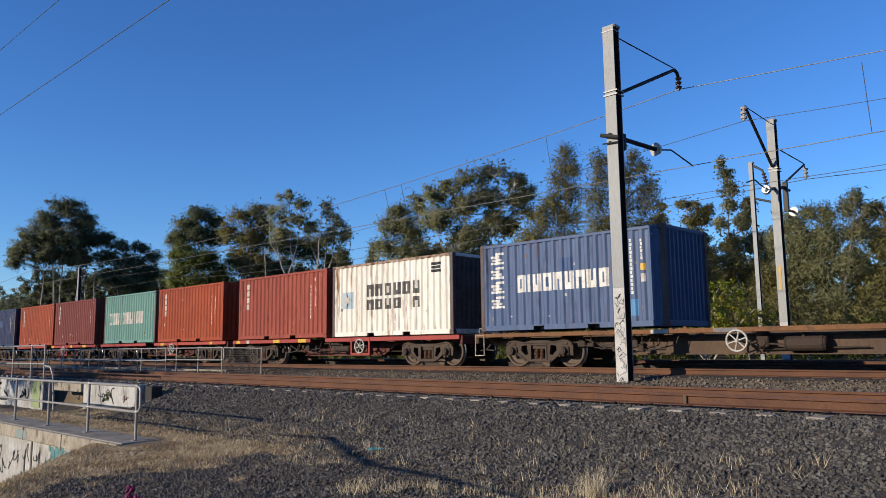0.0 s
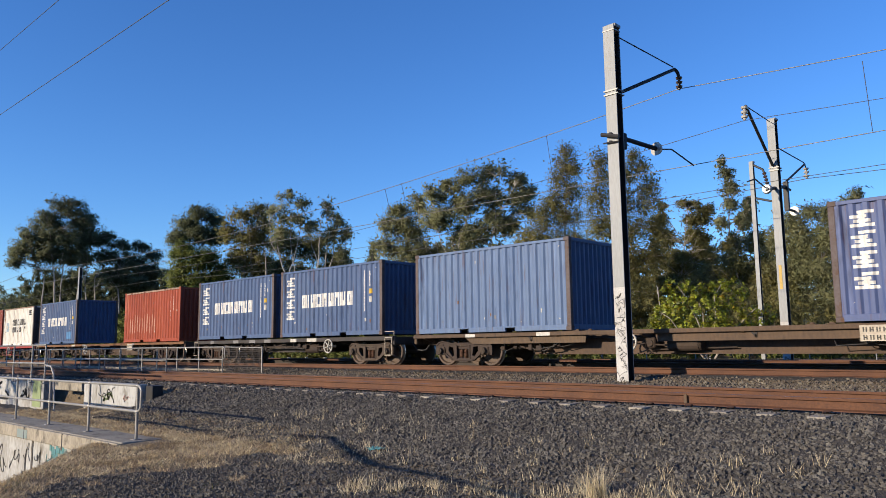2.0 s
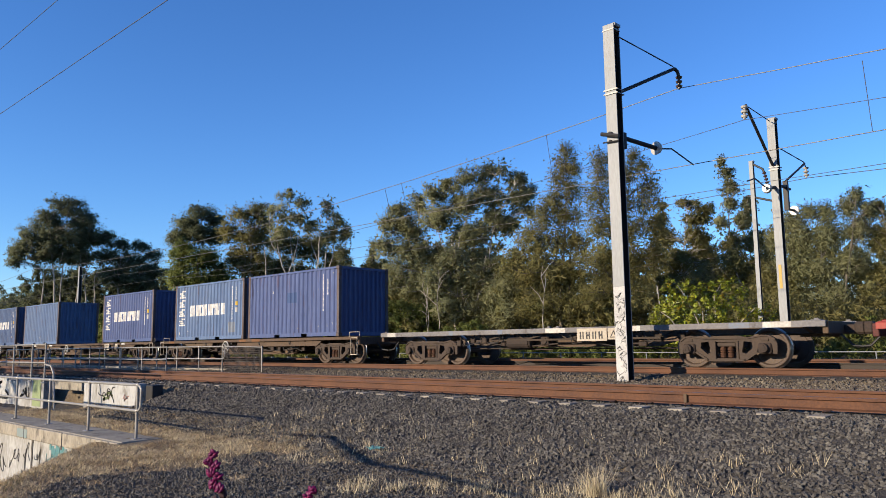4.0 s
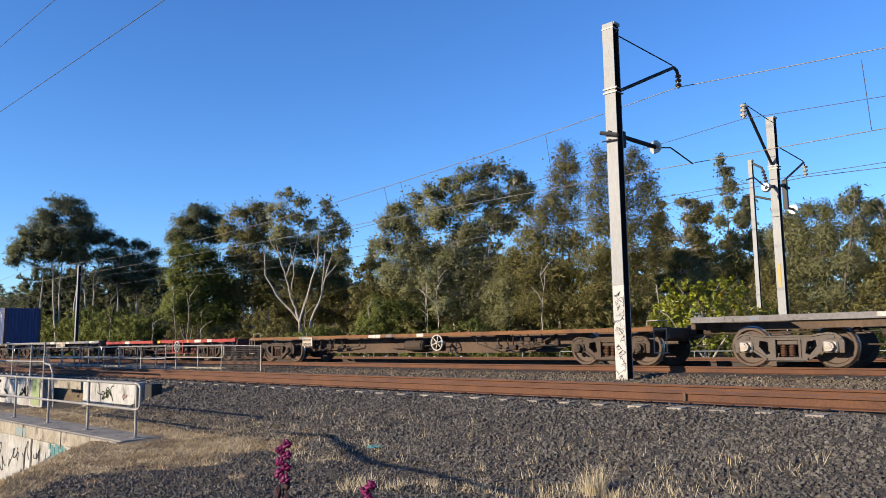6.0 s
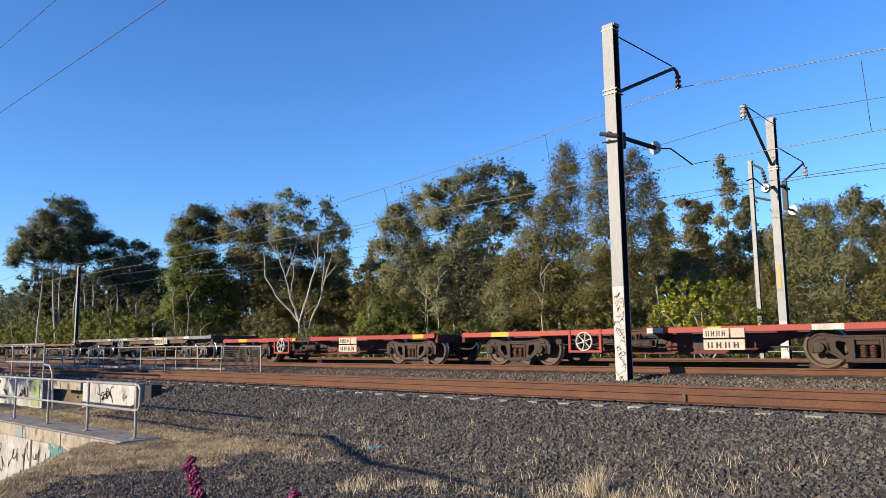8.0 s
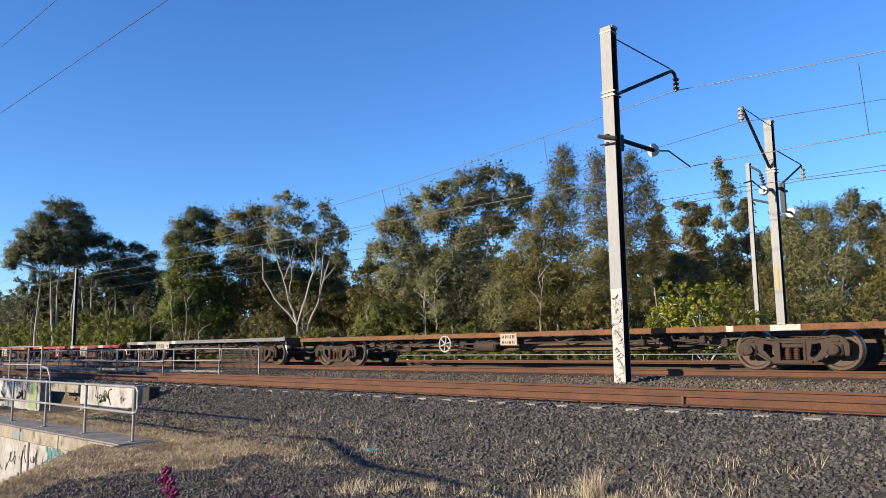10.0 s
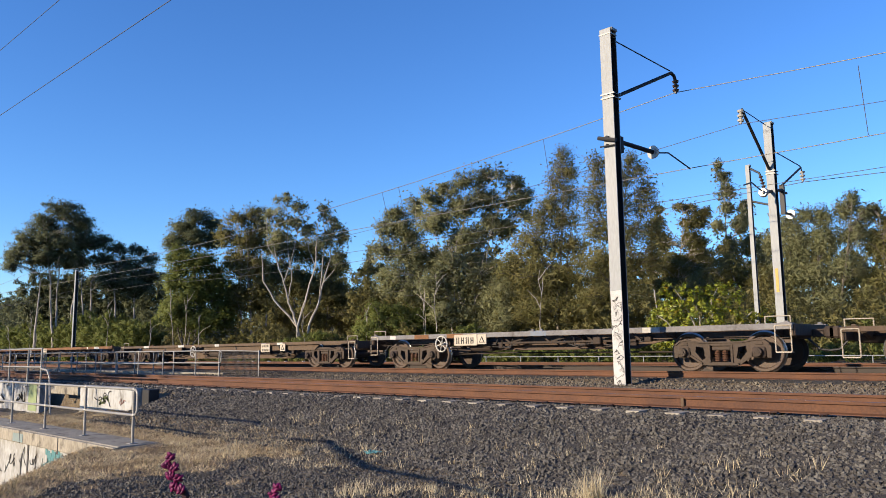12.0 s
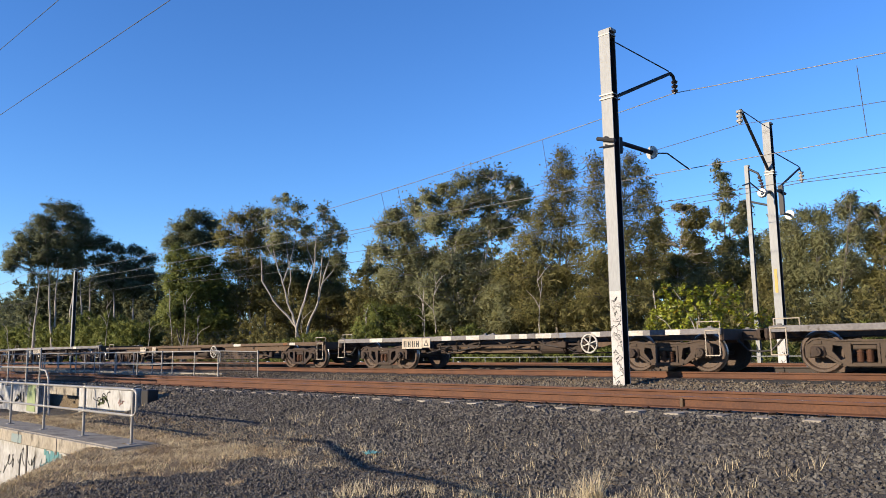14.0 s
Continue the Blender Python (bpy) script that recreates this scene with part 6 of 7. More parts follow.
tree(-31.5, 73.0, 'leaf_grey', 'bark_pale', ((0.6, 19.4, 0.5, 0.7), (1.1, 18.2, 0.7, 0.8), (1.3, 16.6, 0.8, 0.9), (1.3, 15.2, 0.6, 0.7), (2.4, 13.3, 0.8, 1.1), (0.3, 13.4, 0.7, 0.7), (2.8, 14.9, 0.5, 1.0)),
     'gum_tree', 'thin tall gum with sparse foliage', (((0.3, 2.1), (0.6, 8.0), (0.9, 11.8), (1.1, 15.2), (0.9, 19.3)), ((0.9, 11.2), (1.4, 12.1), (2.1, 12.9), (2.7, 14.8))), 'gum', 0.85, 0.17)
tree(-22.6, 64.8, 'leaf_olive', 'bark_pale', ((-3.9, 9.7, 1.1, 1.1), (-2.1, 9.8, 1.1, 1.1), (-5.9, 7.1, 1.4, 1.3), (-3.6, 7.0, 1.7, 1.4), (-1.5, 7.8, 1.1, 1.3), (-5.1, 4.6, 1.8, 1.4), (-2.2, 4.8, 1.7, 1.4)),
     'gum_tree', 'olive tree behind the masts', (((-3.4, 2.0), (-3.7, 5.1), (-2.9, 7.9), (-2.2, 9.8)),), 'gum', 1.0, 0.14)
tree(-17.2, 61.5, 'leaf_grey', 'bark', ((-4.6, 9.5, 0.7, 0.9), (-3.2, 10.7, 0.8, 1.1), (-2.0, 11.3, 0.7, 0.7), (-0.8, 11.3, 0.7, 0.8), (0.6, 11.5, 0.6, 0.8), (1.3, 12.3, 0.4, 0.8), (2.0, 11.0, 0.5, 0.8), (-2.7, 9.0, 1.3, 1.3), (-0.8, 9.3, 1.3, 1.3), (1.2, 9.6, 1.0, 1.2), (-3.7, 6.9, 1.3, 1.3), (-1.7, 6.8, 1.5, 1.3), (0.6, 7.1, 1.4, 1.3), (-3.4, 4.7, 1.7, 1.2), (-0.7, 4.4, 1.6, 1.2)),
     'casuarina_tree', 'grey-green casuarina tree group by the track', (((-2.0, 1.9), (-1.7, 6.3), (-1.0, 10.6)), ((-0.5, 1.9), (0.2, 6.2), (1.2, 11.7)), ((-3.6, 1.9), (-3.4, 6.4), (-3.1, 10.4))), 'casuarina', 1.0, 0.16)
tree(-12.5, 63.2, 'leaf_olive', 'bark', ((-2.3, 11.2, 0.3, 0.8), (-1.5, 10.3, 0.6, 1.0), (-2.2, 8.7, 1.0, 1.2), (-0.6, 8.9, 1.2, 1.3), (-2.5, 6.1, 1.2, 1.3), (-0.4, 6.4, 1.3, 1.4), (-2.9, 4.2, 1.6, 1.2), (-0.3, 4.2, 1.5, 1.4)),
     'casuarina_tree', 'olive casuarina tree at the wood edge', (((-2.2, 1.8), (-1.9, 6.1), (-2.0, 10.8)),), 'casuarina', 0.9, 0.16)
tree(-43.0, 45.0, 'leaf_grey', 'bark_pale', ((1.1, 8.6, 1.8, 1.3), (-0.4, 6.8, 1.7, 1.4), (2.5, 6.6, 1.9, 1.5), (4.4, 7.7, 1.3, 1.3), (0.6, 4.3, 2.0, 1.3), (3.4, 4.2, 1.9, 1.2)),
     'gum_tree', 'bushy grey-green gum sapling before a broad gum', (((1.5, 2.3), (1.4, 4.3), (1.1, 8.1)), ((2.8, 2.3), (3.0, 4.8), (2.7, 7.1))), 'gum', 0.75, 0.07)
tree(-21.0, 60.0, 'leaf_olive', 'bark', ((-1.4, 6.5, 1.2, 1.3), (-3.6, 7.9, 1.2, 1.2), (-5.9, 5.8, 1.7, 1.4), (-2.6, 4.3, 1.8, 1.2), (-0.1, 5.1, 1.6, 1.5)),
     'casuarina_tree', 'low olive casuarina tree between the masts', (), 'casuarina', 0.8, 0.16)
# unseen trees, added with flat crowns to shade the rails at the left
tree(-33.5, -8.0, 'leaf_dark', 'bark', ((0.0, 7.0, 3.3, 0.7),), 'gum_tree', 'unseen low gum tree added to shade the rails', (), 'gum', 0.5)
tree(-42.0, -8.0, 'leaf_dark', 'bark', ((0.0, 8.0, 4.4, 0.9),), 'gum_tree', 'unseen low gum tree added to shade the rails', (), 'gum', 0.5)
tree(-51.0, -8.0, 'leaf_dark', 'bark', ((0.0, 8.4, 4.6, 1.2),), 'gum_tree', 'unseen low gum tree added to shade the rails', (), 'gum', 0.5)
scrub("thicket", -160, -84, 37, 42, 3000, 3.6, 6.4, "leaf_green", "dense green scrub along the foot of the wood", 1.5)
scrub("thicket", -92, -40, 41, 47, 1700, 0.8, 3.6, "leaf_olive", "olive scrub along the foot of the wood", 1.2)
scrub("thicket", -66, -20, 39, 44, 1500, 0.5, 2.6, "leaf_green", "low green scrub along the foot of the wood", 1.0)
scrub("thicket", -40, 10, 46, 54, 1900, 1.5, 4.8, "leaf_olive", "tall olive scrub along the foot of the wood", 1.2)
scrub("thicket", -30, 10, 42, 48, 1000, 0.5, 2.6, "leaf_green", "low green scrub along the foot of the wood", 1.0)
scrub("far_thicket", -290, -150, 52, 80, 3000, 11, 18, "leaf_dark", "dark deep wood behind the first trees", 2.6, 0, 30)
scrub("far_thicket", -150, -94, 50, 60, 1300, 5, 9, "leaf_dark", "dark wood between the tall gums", 1.8, 0, 34)
# unseen wood, added to keep low sky light off the containers' ends
scrub("far_thicket", 32, 60, -46, 36, 1700, 12, 20, "leaf_dark", "dark wood added out of view to block low sky light", 3.4, 0, 16)
# another unseen wood, added behind the eye to deepen the shadows
scrub("far_thicket", -160, 160, -62, -48, 1500, 6, 10, "leaf_dark", "dark wood added behind the path to cut low sky glow", 3.6, 0, 16)
scrub("far_thicket", -112, -50, 62, 90, 2900, 8.5, 13.5, "leaf_olive", "olive deep wood behind the first trees", 2.3, 0, 32)
scrub("far_thicket", -60, 25, 76, 98, 3000, 9, 14, "leaf_olive", "olive deep wood behind the first trees", 2.3, 0, 32)
scrub("far_thicket", -125, -112, 38, 42, 1300, 11, 14.5, "leaf_dark", "dark wood close behind the tall gums", 2.2, 16, 30)
scrub("far_thicket", -63, -42, 51, 55, 1000, 6.5, 11, "leaf_olive", "olive wood close behind the broad gum", 1.6, 4, 30)


def far_ridge():
    v, f = [], []
    n = 160
    for i in range(n):
        a = radians(-30 + 130 * i / (n - 1))
        h = 13 + 6 * noise.noise((i * 0.07, 3, 1)) + 3 * noise.noise((i * 0.4, 7, 1)) + 9 * soft(a, radians(66), radians(74))
        for k in range(5):
            r = 330 + 8 * k
            v.append((-r * math.sin(a), r * math.cos(a), 0.5 + h * math.sin(k / 4 * math.pi / 2)))
    for i in range(n - 1):
        for k in range(4):
            a = i * 5 + k
            f.append((a, a + 1, a + 6, a + 5))
    tagged(placed("far_wood", raw_mesh("far_wood", v, f, "wood_far", False)), "distant wooded hillside on the horizon", "hill", kind="structure")


far_ridge()


def lime_bush(x, y):
    o = tagged(empty("leafy_bush", pose(x, y, ground_z(x, y))), "glossy yellow-green bush with yellow leaf tips beyond the tracks", "bush")
    side, back = Vector((y, -x, 0)).normalized(), Vector((x, y, 0)).normalized()
    rnd = random.Random(5)
    cs = []
    for s, h, a, b in ((-1.1, 3.2, 1.0, 0.75), (0.8, 3.15, 1.1, 0.8), (-0.2, 2.3, 2.0, 0.9), (2.2, 2.15, 0.9, 0.55), (-2.0, 2.1, 0.6, 0.6), (0.2, 1.2, 2.3, 0.8)):
        tip = side * s + Vector((0, 0, h + b * 0.5))
        bm = bmesh.new()
        limb(bm, bent(Vector((rnd.uniform(-0.2, 0.2), 0, -0.1)), tip - back * 0.6, 4, 0.06, rnd), 0.05, 0.015)
        part("stem", bm, "bark_pale", o)
        n = int(62 * a * b)
        u = rng.normal(size=(n, 3))
        u /= np.linalg.norm(u, axis=1)[:, None]
        u *= rng.uniform(0.3, 1.05, n)[:, None] ** 0.5
        p = np.outer(u[:, 0] * a + s, side) + np.outer(u[:, 1] * a, back)
        p[:, 2] += u[:, 2] * b + h
        cs.append(p)
    cs = np.concatenate(cs)
    placed("foliage", leaf_mesh("foliage", cs, np.full(len(cs), 0.12), 20, 0.15, 0.085, 0.1, "leaf_lime", np.array([0, 0, 1.5])), o)
    tips = cs[cs[:, 2] > 2.2][::9]
    placed("leaf_tip", leaf_mesh("leaf_tip", tips, np.full(len(tips), 0.07), 9, 0.15, 0.10, 0.0, "leaf_yellow"), o, "yellow leaves")["kind"] = "stuff"


lime_bush(-15.6, 34.0)
# added beyond the right edge of view to screen the bright horizon
scrub("far_thicket", 30, 150, 34, 50, 1500, 8, 15, "leaf_olive", "olive wood added out of view to block the bright horizon", 3.6, 0, 24)


def pale_stems(x0, x1, y0, y1, n, h0, h1):
    """Slim pale saplings that stand along the wood's edge."""
    rnd = random.Random(11)
    for _ in range(n):
        x, y, h = rnd.uniform(x0, x1), rnd.uniform(y0, y1), rnd.uniform(h0, h1)
        bm = bmesh.new()
        top = Vector((rnd.uniform(-0.6, 0.6), rnd.uniform(-0.4, 0.4), h))
        pts = bent(Vector((0, 0, -0.2)), top, 6, 0.02, rnd)
        limb(bm, pts, 0.045, 0.015, 6)
        for k in (3, 4, 5):
            limb(bm, bent(pts[k], pts[k] + Vector((rnd.uniform(-1.1, 1.1), rnd.uniform(-0.8, 0.8), rnd.uniform(0.5, 1.3))), 3, 0.06, rnd), 0.035, 0.01, 5)
        tagged(part("sapling", bm, "bark_pale", m=pose(x, y, ground_z(x, y))), "slim bare pale sapling at the edge of the wood", "tree", "saplings at the wood edge")


pale_stems(-150, -62, 34.5, 38, 16, 4, 8)
pale_stems(-58, -20, 40, 44, 7, 4, 7)


def wall_block(x0, x1, y, z0, z1, mat, label):
    ob = part("retaining_block", boxed(x0, x1, y - 0.14, y + 0.14, z0, z1, bevel=0.015), mat)
    return tagged(ob, label, "wall", kind="structure")


def scrawl(wall, x0, x1, y, z0, z1, mat, seed, r=0.02, n=16):
    """A looping painted line on a wall."""
    bm = bmesh.new()
    pts = []
    m = n * 4
    loops = n / 5
    for i in range(m + 1):
        k = i / m
        w = 2 * math.pi * loops * k + seed
        pts.append(Vector((x0 + (x1 - x0) * (0.12 + 0.76 * k + 0.12 * math.cos(w * 0.73 + seed * k)), y - 0.004,
                           (z0 + z1) / 2 + (z1 - z0) * 0.46 * math.sin(w + 1.7 * math.sin(5.3 * k + seed)) * (0.6 + 0.4 * math.sin(4.1 * k + seed)))))
    for a, b in zip(pts, pts[1:]):
        d = (b - a).normalized()
        q = Vector((-d.z, 0, d.x)) * r
        e = d * r * 0.6
        v = [bm.verts.new(p + Vector((0, dy, 0))) for dy in (0, 0.003) for p in (a + q - e, a - q - e, b - q + e, b + q + e)]
        for f in ((0, 1, 2, 3), (7, 6, 5, 4), (0, 4, 5, 1), (1, 5, 6, 2), (2, 6, 7, 3), (3, 7, 4, 0)):
            bm.faces.new([v[j] for j in f])
    return part("graffiti", bm, mat, wall, "loose painted scrawl")


# wing wall facing the path: joints, pale panels and scrawls
for x in (-15.75, -17.35, -20.6):
    part("wall_joint", boxed(x, x + 0.05, 5.708, 5.725, -2.6, -0.22), "ink", cw)
part("panel", boxed(-17.28, -15.8, 5.712, 5.724, -1.7, -0.24), "wall_paint", cw, "pale painted-over panel")
part("panel", boxed(-20.5, -17.4, 5.712, 5.724, -1.9, -0.24), "wall_paint", cw, "pale painted-over panel")
part("panel", boxed(-15.7, -13.6, 5.712, 5.724, -1.2, -0.24), "wall_paint", cw, "pale painted-over panel")
scrawl(cw, -18.75, -17.95, 5.706, -1.0, -0.3, "ink", 2, 0.009, 14)
scrawl(cw, -17.85, -17.4, 5.706, -0.85, -0.28, "ink", 5, 0.008, 10)
scrawl(cw, -17.2, -16.75, 5.706, -0.8, -0.3, "ink", 3.2, 0.009, 12)
scrawl(cw, -19.6, -18.9, 5.706, -1.3, -0.4, "ink", 7, 0.010, 14)
scrawl(cw, -16.6, -16.0, 5.706, -0.62, -0.3, "teal_ink", 1.4, 0.010, 9)
for i in range(9):
    x = -16.35 + 0.11 * i
    drop = 0.10 + 0.16 * abs(math.sin(2.3 * i)) + (0.22 if i in (3, 7, 8) else 0)
    part("paint_drip", boxed(x, x + 0.09 + 0.03 * (i % 2), 5.703, 5.708, -0.26 - drop, -0.23 - 0.04 * (i % 3), bevel=0.002), "teal_ink" if i < 7 else "teal_faded", cw, "running teal paint")
for x, z0, z1 in ((-17.75, -1.5, -0.55), (-15.0, -0.75, -0.4), (-17.9, -1.2, -0.9)):
    part("dark_streak", boxed(x, x + 0.07, 5.703, 5.708, z0, z1), "ink", cw, "dark water streak")
edge = tagged(part("slab_edge", boxed(-26, -12.95, 5.58, 5.66, -0.21, SLAB_Z - 0.012, bevel=0.012), "concrete"), "chipped concrete edge course under the slab", "slab", kind="structure")
part("stain", boxed(-17.9, -17.3, 5.575, 5.582, -0.19, -0.02), "teal_faded", edge, "faint teal paint stain")
for x in (-13.3, -15.4, -17.5, -19.6):
    part("course_joint", boxed(x, x + 0.03, 5.574, 5.583, -0.21, SLAB_Z - 0.012), "ink", edge)
tagged(part("dark_pillar", boxed(-20.9, -20.2, 5.2, 5.6, -2.3, 0.0, bevel=0.02), "deck_brown"), "dark timber post beside the culvert wall", "post", kind="structure")

g = wall_block(-21.9, -18.65, 8.6, -0.3, 0.75, "wall_paint", "pale graffitied concrete block holding the ballast")
scrawl(g, -20.9, -19.7, 8.455, 0.22, 0.66, "ink", 4, 0.012, 18)
scrawl(g, -20.7, -19.9, 8.454, 0.26, 0.62, "green_ink", 8, 0.03, 9)
scrawl(g, -19.4, -19.0, 8.455, 0.3, 0.5, "pink_ink", 6, 0.014, 8)
g = wall_block(-27.3, -25.0, 8.6, -0.5, 0.75, "wall_paint", "pale concrete block beside the bridge opening")
part("paint_square", boxed(-25.9, -25.2, 8.445, 8.458, -0.1, 0.7), "green_ink", g, "pale green painted square")
scrawl(g, -27.1, -26.2, 8.455, 0.0, 0.6, "ink", 9, 0.03, 12)
g = wall_block(-34.0, -27.5, 8.6, -0.5, 0.75, "wall_paint", "pale concrete wall beside the bridge opening")
scrawl(g, -33, -28, 8.455, 0.0, 0.6, "ink", 11, 0.04, 22)
# a solid black block put where the bridge opening lies in shade
wall_block(-25.2, -21.7, 9.3, -0.6, 0.42, "black", "black block that stands for the shade under the bridge deck")
wall_block(-24.6, -22.4, 8.75, 0.45, 0.72, "concrete", "weathered bridge edge beam")
wall_block(-18.55, -18.2, 8.8, 0.2, 0.72, "black", "dark steel box at the end of the wall")
wall_block(-47.0, -27.2, 16.1, 0.55, 0.80, "concrete", "low pale kerb wall between the tracks")

bm = bmesh.new()
tube(bm, [Vector((-21.85, 7.4, 1.24)), Vector((-21.4, 7.4, 1.2)), Vector((-21.2, 7.4, 1.0)), Vector((-20.9, 7.35, 0.1)), Vector((-20.85, 7.35, -0.1))], 0.024, 8)
tagged(part("bent_pipe", bm, "galv"), "bent galvanised pipe running down from a handrail", "pipe")


def mesh_panel():
    o = tagged(empty("mesh_panel", pose(-26.05, 15.2, 0.68)), "grey wire mesh panel on slim posts beside the handrail", "fence panel")
    bm = bmesh.new()
    L = 2.55
    for i in range(34):
        x = L * i / 33
        box(bm, x - 0.006, x + 0.006, -0.006, 0.006, 0.05, 1.0 - 0.02 * x)
    for i in range(15):
        z = 0.05 + 0.065 * i
        box(bm, 0, L, -0.012, -0.007, z - 0.006, z + 0.006)
    part("mesh", bm, "deck_dark", o)
    part("post", rod(bmesh.new(), (L, 0, -0.15), (L, 0, 1.0), 0.025, seg=8), "galv", o)
    part("top_bar", rod(bmesh.new(), (0, 0, 1.0), (L, 0, 0.95), 0.018, seg=8), "galv", o)


mesh_panel()


def low_fence():
    o = tagged(empty("pipe_fence", pose(-3, 29.5, 0.45)), "low pale pipe fence beyond the tracks", "fence")
    for i in range(16):
        part("post", rod(bmesh.new(), (-2.2 * i, 0, 0), (-2.2 * i, 0, 0.78), 0.022, seg=8), "mast", o)
    part("rail", rod(bmesh.new(), (0, 0, 0.76), (-33, 0, 0.76), 0.018, seg=8), "mast", o)


low_fence()
bm = boxed(-48, -25.5, 28.6, 28.8, 0.82, 0.92)
for i in range(12):
    box(bm, -47 + 1.9 * i, -46.9 + 1.9 * i, 28.62, 28.78, 0.6, 1.02)
tagged(part("cable_trough", bm, "white"), "pale cable trough on short stakes beyond the tracks", "cable trough", kind="structure")
tagged(part("marker_plate", boxed(-5.9, -5.72, 21.2, 21.24, 0.72, 1.02, bevel=0.005), "white"), "small white marker plate beside the track", "marker")


def barrier():
    """A pipe barrier added beside the path, out of the lens's sight, to shadow the gravel."""
    o = tagged(empty("pipe_barrier", pose(-13.31, 1.84, 0)), "unseen pipe barrier added for its shadow on the gravel", "barrier")
    # rail points are set back along the sun's rays from the wanted shadow
    p = [Vector((x, y, 2.05)) for x, y in ((0, 0), (1.47, 0.2), (3.24, -1.01), (4.5, -1.12), (6.24, -1.49))]
    part("post", rod(bmesh.new(), (0, 0, 0), p[0], 0.03, seg=8), "black", o)
    part("post", rod(bmesh.new(), (6.24, -1.49, 0), p[4], 0.03, seg=8), "black", o)
    part("rail", rod(bmesh.new(), p[0], p[1], 0.025, seg=8), "black", o)
    part("beam", rod(bmesh.new(), p[1], p[2], 0.04, seg=8), "black", o)
    part("rail", rod(bmesh.new(), p[2], p[3], 0.03, seg=8), "black", o)
    part("rail", rod(bmesh.new(), p[3], p[4], 0.025, seg=8), "black", o)


barrier()


# ---- grass and weeds ----
def blades(name, x, y, h0, h1, w, mat, label, lean=0.35):
    n = len(x)
    z = np.array([ground_z(a, b) for a, b in zip(x, y)])
    h = rng.uniform(h0, h1, n)
    a = rng.uniform(0, 2 * math.pi, n)
    d = np.stack([np.cos(a), np.sin(a), np.zeros(n)], 1) * w
    tip = np.stack([rng.normal(size=n) * lean * h, rng.normal(size=n) * lean * h, h * rng.uniform(0.6, 1, n)], 1)
    p = np.stack([x, y, z - 0.01], 1)
    v = np.stack([p - d, p + d, p + tip], 1).reshape(-1, 3)
    return tagged(placed(name, raw_mesh(name, v, np.arange(3 * n).reshape(-1, 3), mat)), label, "grass", kind="stuff")


def field(n, x0, x1, y0, y1, keep):
    x, y = rng.uniform(x0, x1, n), rng.uniform(y0, y1, n)
    ok = np.array([keep(a, b) for a, b in zip(x, y)])
    return x[ok], y[ok]


gx, gy = field(150000, -22, -3.5, 2.2, 8.6, lambda x, y: (y < 5.5 or x > -12.5 or y > 6.36) and not (x > -18.0 and y > 7.9)
               and turf(x, y) > 0.05 + 0.25 * rng.random())
blades("dry_grass", gx, gy, 0.03, 0.10, 0.006, "grass", "short dry straw-coloured grass on the slope", 0.8)
gx, gy = field(9000, -22, -8, 2.2, 5.3, lambda x, y: noise.noise((x * 0.7, y * 1.5, 14)) > 0.22)
blades("green_grass", gx, gy, 0.03, 0.08, 0.006, "grass_green", "patches of greener short grass", 0.6)


def tufts(n, x0, x1, y0, y1, per, h0, h1, label, spread=0.05, slant=0.0):
    cx, cy = rng.uniform(x0, x1, n), rng.uniform(y0, y1, n)
    cy += slant * (cx - x0)
    x = np.repeat(cx, per) + rng.normal(size=n * per) * spread
    y = np.repeat(cy, per) + rng.normal(size=n * per) * spread
    return blades("grass_tufts", x, y, h0, h1, 0.0045, "straw", label, 0.3)


tufts(60, -7.0, -3.0, 5.2, 6.0, 26, 0.06, 0.19, "tall pale dry grass tufts at the foot of the ballast", 0.075, 0.48)
tufts(5, -4.7, -4.4, 6.85, 7.0, 40, 0.2, 0.42, "tallest pale grass clump at the foot of the ballast", 0.06)
tufts(70, -13.0, -8.0, 6.3, 7.6, 24, 0.04, 0.15, "dry grass tufts on the gravel", 0.08)
tufts(60, -12.5, -2.5, 6.9, 8.6, 16, 0.05, 0.22, "scattered dry weeds growing in the ballast", 0.05)
gx, gy = field(4000, -60, 0, 27.8, 36, lambda x, y: True)
blades("dry_grass", gx, gy, 0.1, 0.4, 0.02, "grass_green", "rough grass beyond the tracks", 0.4)
bm = bmesh.new()
bmesh.ops.create_grid(bm, x_segments=9, y_segments=5, size=0.5)
for v in bm.verts:
    v.co = Vector((-8.45 + 0.26 * v.co.x, 7.40 + 0.14 * v.co.y, 0.155 + 0.05 * noise.noise(v.co * 7)))
bmesh.ops.solidify(bm, geom=bm.faces[:], thickness=0.004)
tagged(part("plastic_scrap", bm, "teal_ink"), "torn scrap of teal plastic on the ballast", "litter")

# ---- flowering weed close to the lens ----
def sight(lateral, z, depth=1.6, yaw=43.6):
    """A place by metres to the right of the view's axis, height, and depth along it."""
    a = radians(yaw)
    return Vector((-math.sin(a) * depth + math.cos(a) * lateral, math.cos(a) * depth + math.sin(a) * lateral, z))


AWAY = Vector((-math.sin(radians(43.6)), math.cos(radians(43.6)), 0))
SPIKES = []
ACROSS = Vector((AWAY.y, -AWAY.x, 0))


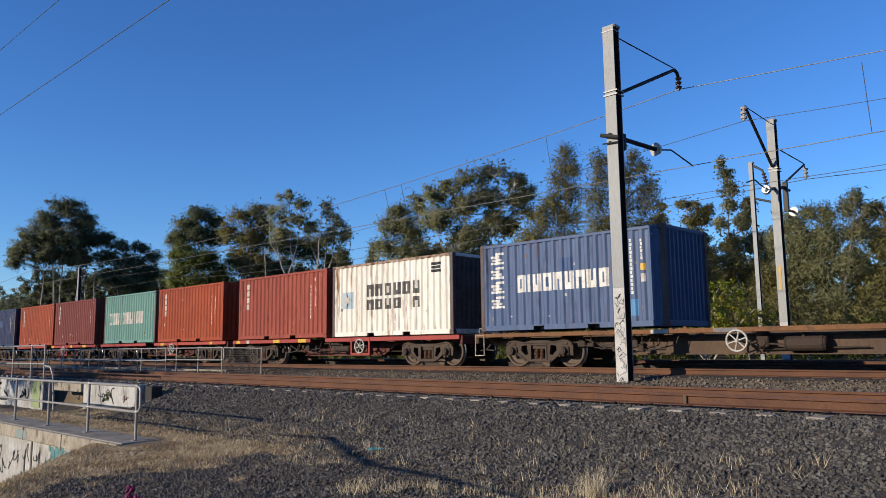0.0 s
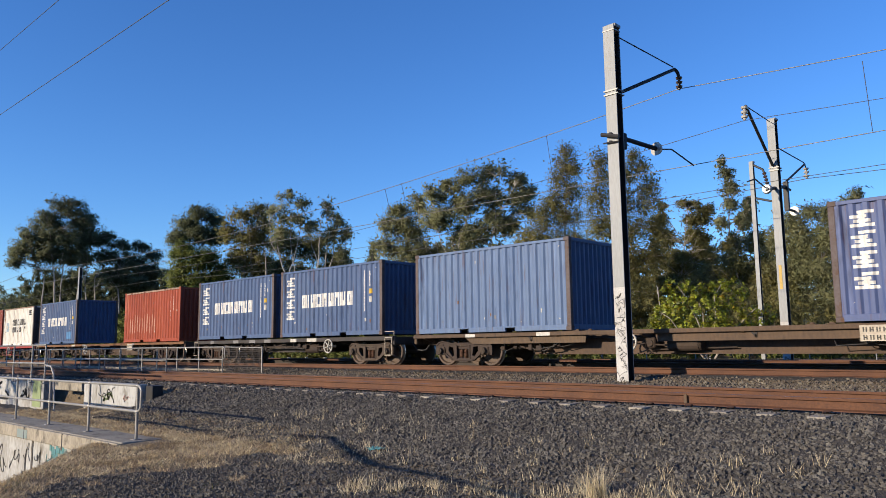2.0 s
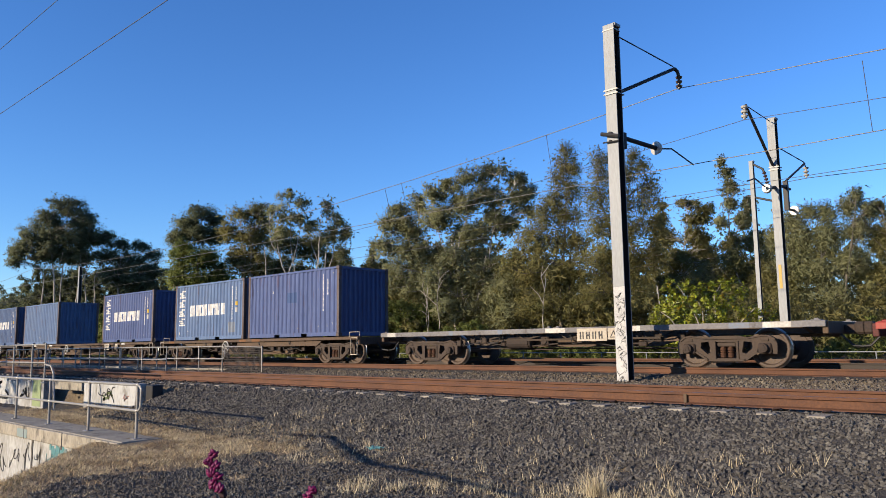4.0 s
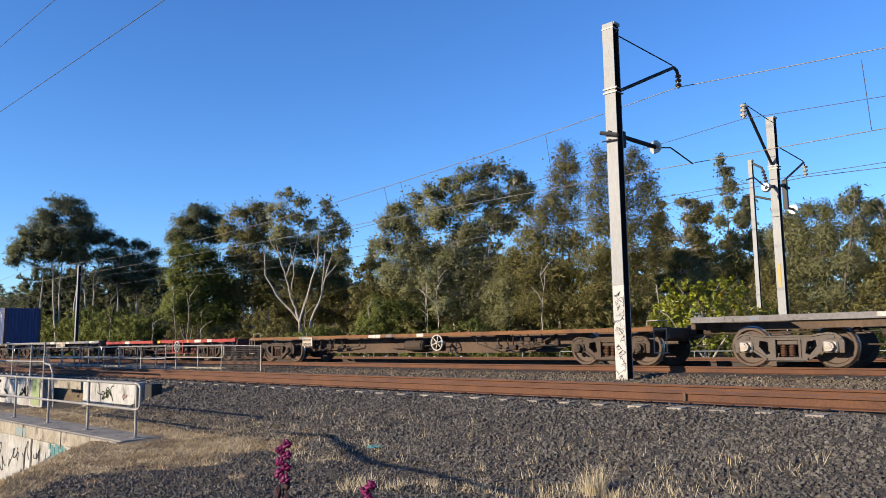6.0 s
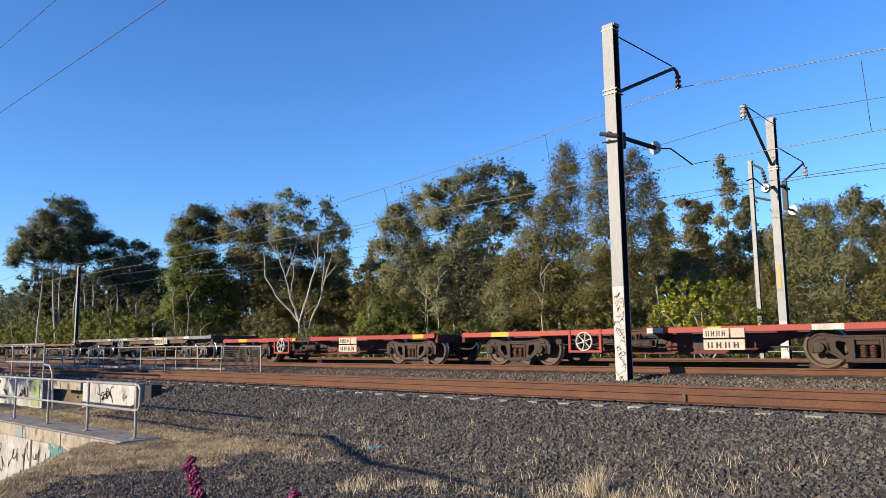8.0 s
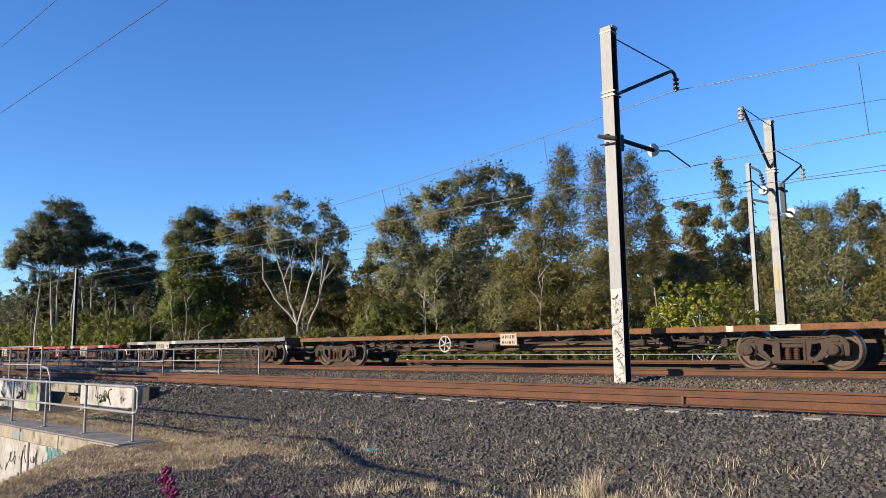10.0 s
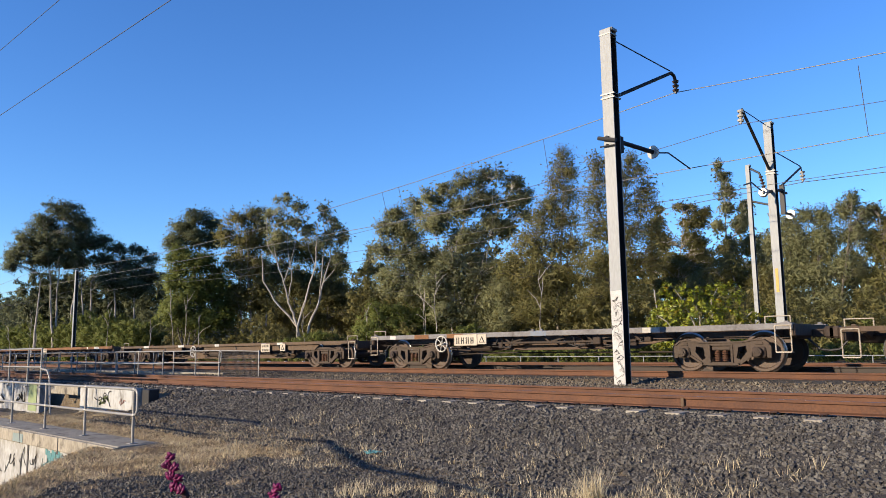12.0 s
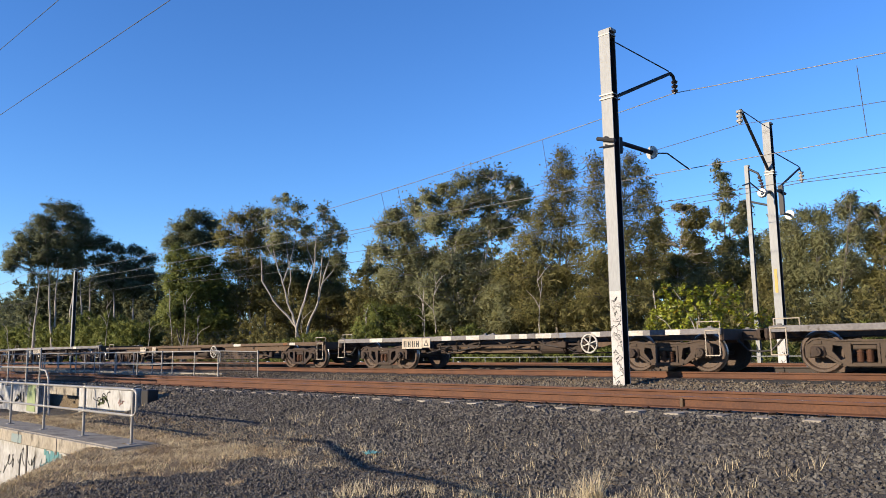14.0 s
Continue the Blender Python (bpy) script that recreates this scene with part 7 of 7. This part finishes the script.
def flower_plant():
    base = sight(-0.2, 0.0)
    o = tagged(empty("flowering_weed", Matrix.Translation(base)), "magenta flowering weed swaying close to the lens", "plant")
    rnd = random.Random(3)
    for lateral, top, length, blooms, mat in ((-0.34, 1.41, 0.62, 7, "petal"), (-0.185, 1.326, 0.58, 4, "petal")):
        foot = sight(lateral, top - length) - base
        bm = bmesh.new()
        limb(bm, bent(Vector((0, 0, 0)), foot, 5, 0.03, rnd), 0.008, 0.005)
        part("stem", bm, "petal_dark", o)
        bm = bmesh.new()
        limb(bm, [Vector((0, 0, 0)), Vector((0.004, 0, length * 0.5)), Vector((0, 0.003, length))], 0.004, 0.0015, 5)
        spike = part("flower_spike", bm, "petal_dark", o, "swaying flower stalk", Matrix.Translation(foot))
        for i in range(blooms):
            z = length - 0.010 - i * 0.0115
            s = -1 if i % 2 else 1
            c = ACROSS * (s * 0.0065 + rnd.uniform(-0.003, 0.003)) + AWAY * rnd.uniform(-0.012, 0.0) + Vector((0, 0, z))
            bm = bmesh.new()
            for k in range(5):
                a = 2 * math.pi * k / 5
                bmesh.ops.create_icosphere(bm, subdivisions=2, radius=0.0070, matrix=Matrix.Translation(c + (ACROSS * math.cos(a) + Vector((0, 0, 1)) * math.sin(a)) * 0.0045)
                                           @ Matrix.Rotation(rnd.uniform(0, 3), 4, "X") @ Matrix.Diagonal((1, 0.55, 1.15, 1)))
            for f in bm.faces:
                f.smooth = True
            part("bloom", bm, mat, spike)
        for i in range(7):
            z = length - 0.09 - i * 0.016
            bm = bmesh.new()
            bmesh.ops.create_icosphere(bm, subdivisions=1, radius=0.013, matrix=Matrix.Translation(ACROSS * (0.009 * (-1) ** i) + Vector((0, 0, z))) @ Matrix.Diagonal((0.8, 0.6, 1.3, 1)))
            part("bud", bm, "petal_dark", spike)
        SPIKES.append((spike, foot, AWAY, [(t, (a if blooms > 5 else a * 0.85 + 2)) for t, a in SWAY]))
    return o


# degrees of lean to the right, by seconds
SWAY = ((0, -31), (0.2, -37), (0.6, -42), (1.0, -30), (1.2, -19), (1.4, -24), (1.7, -36), (2.2, -38), (2.6, -34), (3.1, -30), (4.2, -10), (5.3, 2),
        (5.7, -1), (5.9, 0.5), (6.1, 0), (6.3, -3), (6.5, -3.5), (6.7, -5.5), (6.9, -9), (7.1, -11.5), (7.3, -8), (7.5, -1.5), (7.7, -3.5),
        (7.9, -12.5), (8.1, -23), (8.2, -25.5), (9.2, -28), (10.3, -19.5), (10.6, -15), (10.9, -8.5), (11.2, -9), (11.4, -14), (11.6, -17.5),
        (11.8, -21), (12.0, -22), (12.2, -23.5), (12.4, -29), (12.6, -43), (12.8, -52), (13.1, -40), (13.4, -41), (13.7, -37), (14.0, -34))
# the stalk's rise where it bends over, in metres, by seconds
LIFT = ((0, 11.6, 12.0, 12.5, 12.8, 13.0, 13.4, 13.7, 14), (0, 0, 0.03, 0.07, 0.14, 0.125, 0.05, 0, 0))
flower_plant()


def motions():
    """The train's roll to the far left and its turning wheels."""
    times = [0.5 * i for i in range(29)]
    for ob, u, z in MOVERS:
        walk(ob, [(t, pose(u - gone(t), TRAIN_Y, TRAIN_HEAD + z)) for t in times])
    for ob, u, x, r in WHEELS:
        rows = [(0.0, pose(x, 0, r))]
        for i in range(0, 421):
            t = i / 30
            if 0 < i < 420 and not -64 < u - gone(t) < -2.5:
                continue
            if i == 0:
                continue
            turn = -math.degrees(gone(t) / WHEEL_R) % 360
            rows.append((t, pose(x, 0, r, 0, turn, 0)))
        walk(ob, rows)
    for spike, foot, away, rows in SPIKES:
        walk(spike, [(t, Matrix.Translation(foot + Vector((0, 0, np.interp(t, *LIFT)))) @ Matrix.Rotation(radians(a), 4, away)) for t, a in rows])


motions()
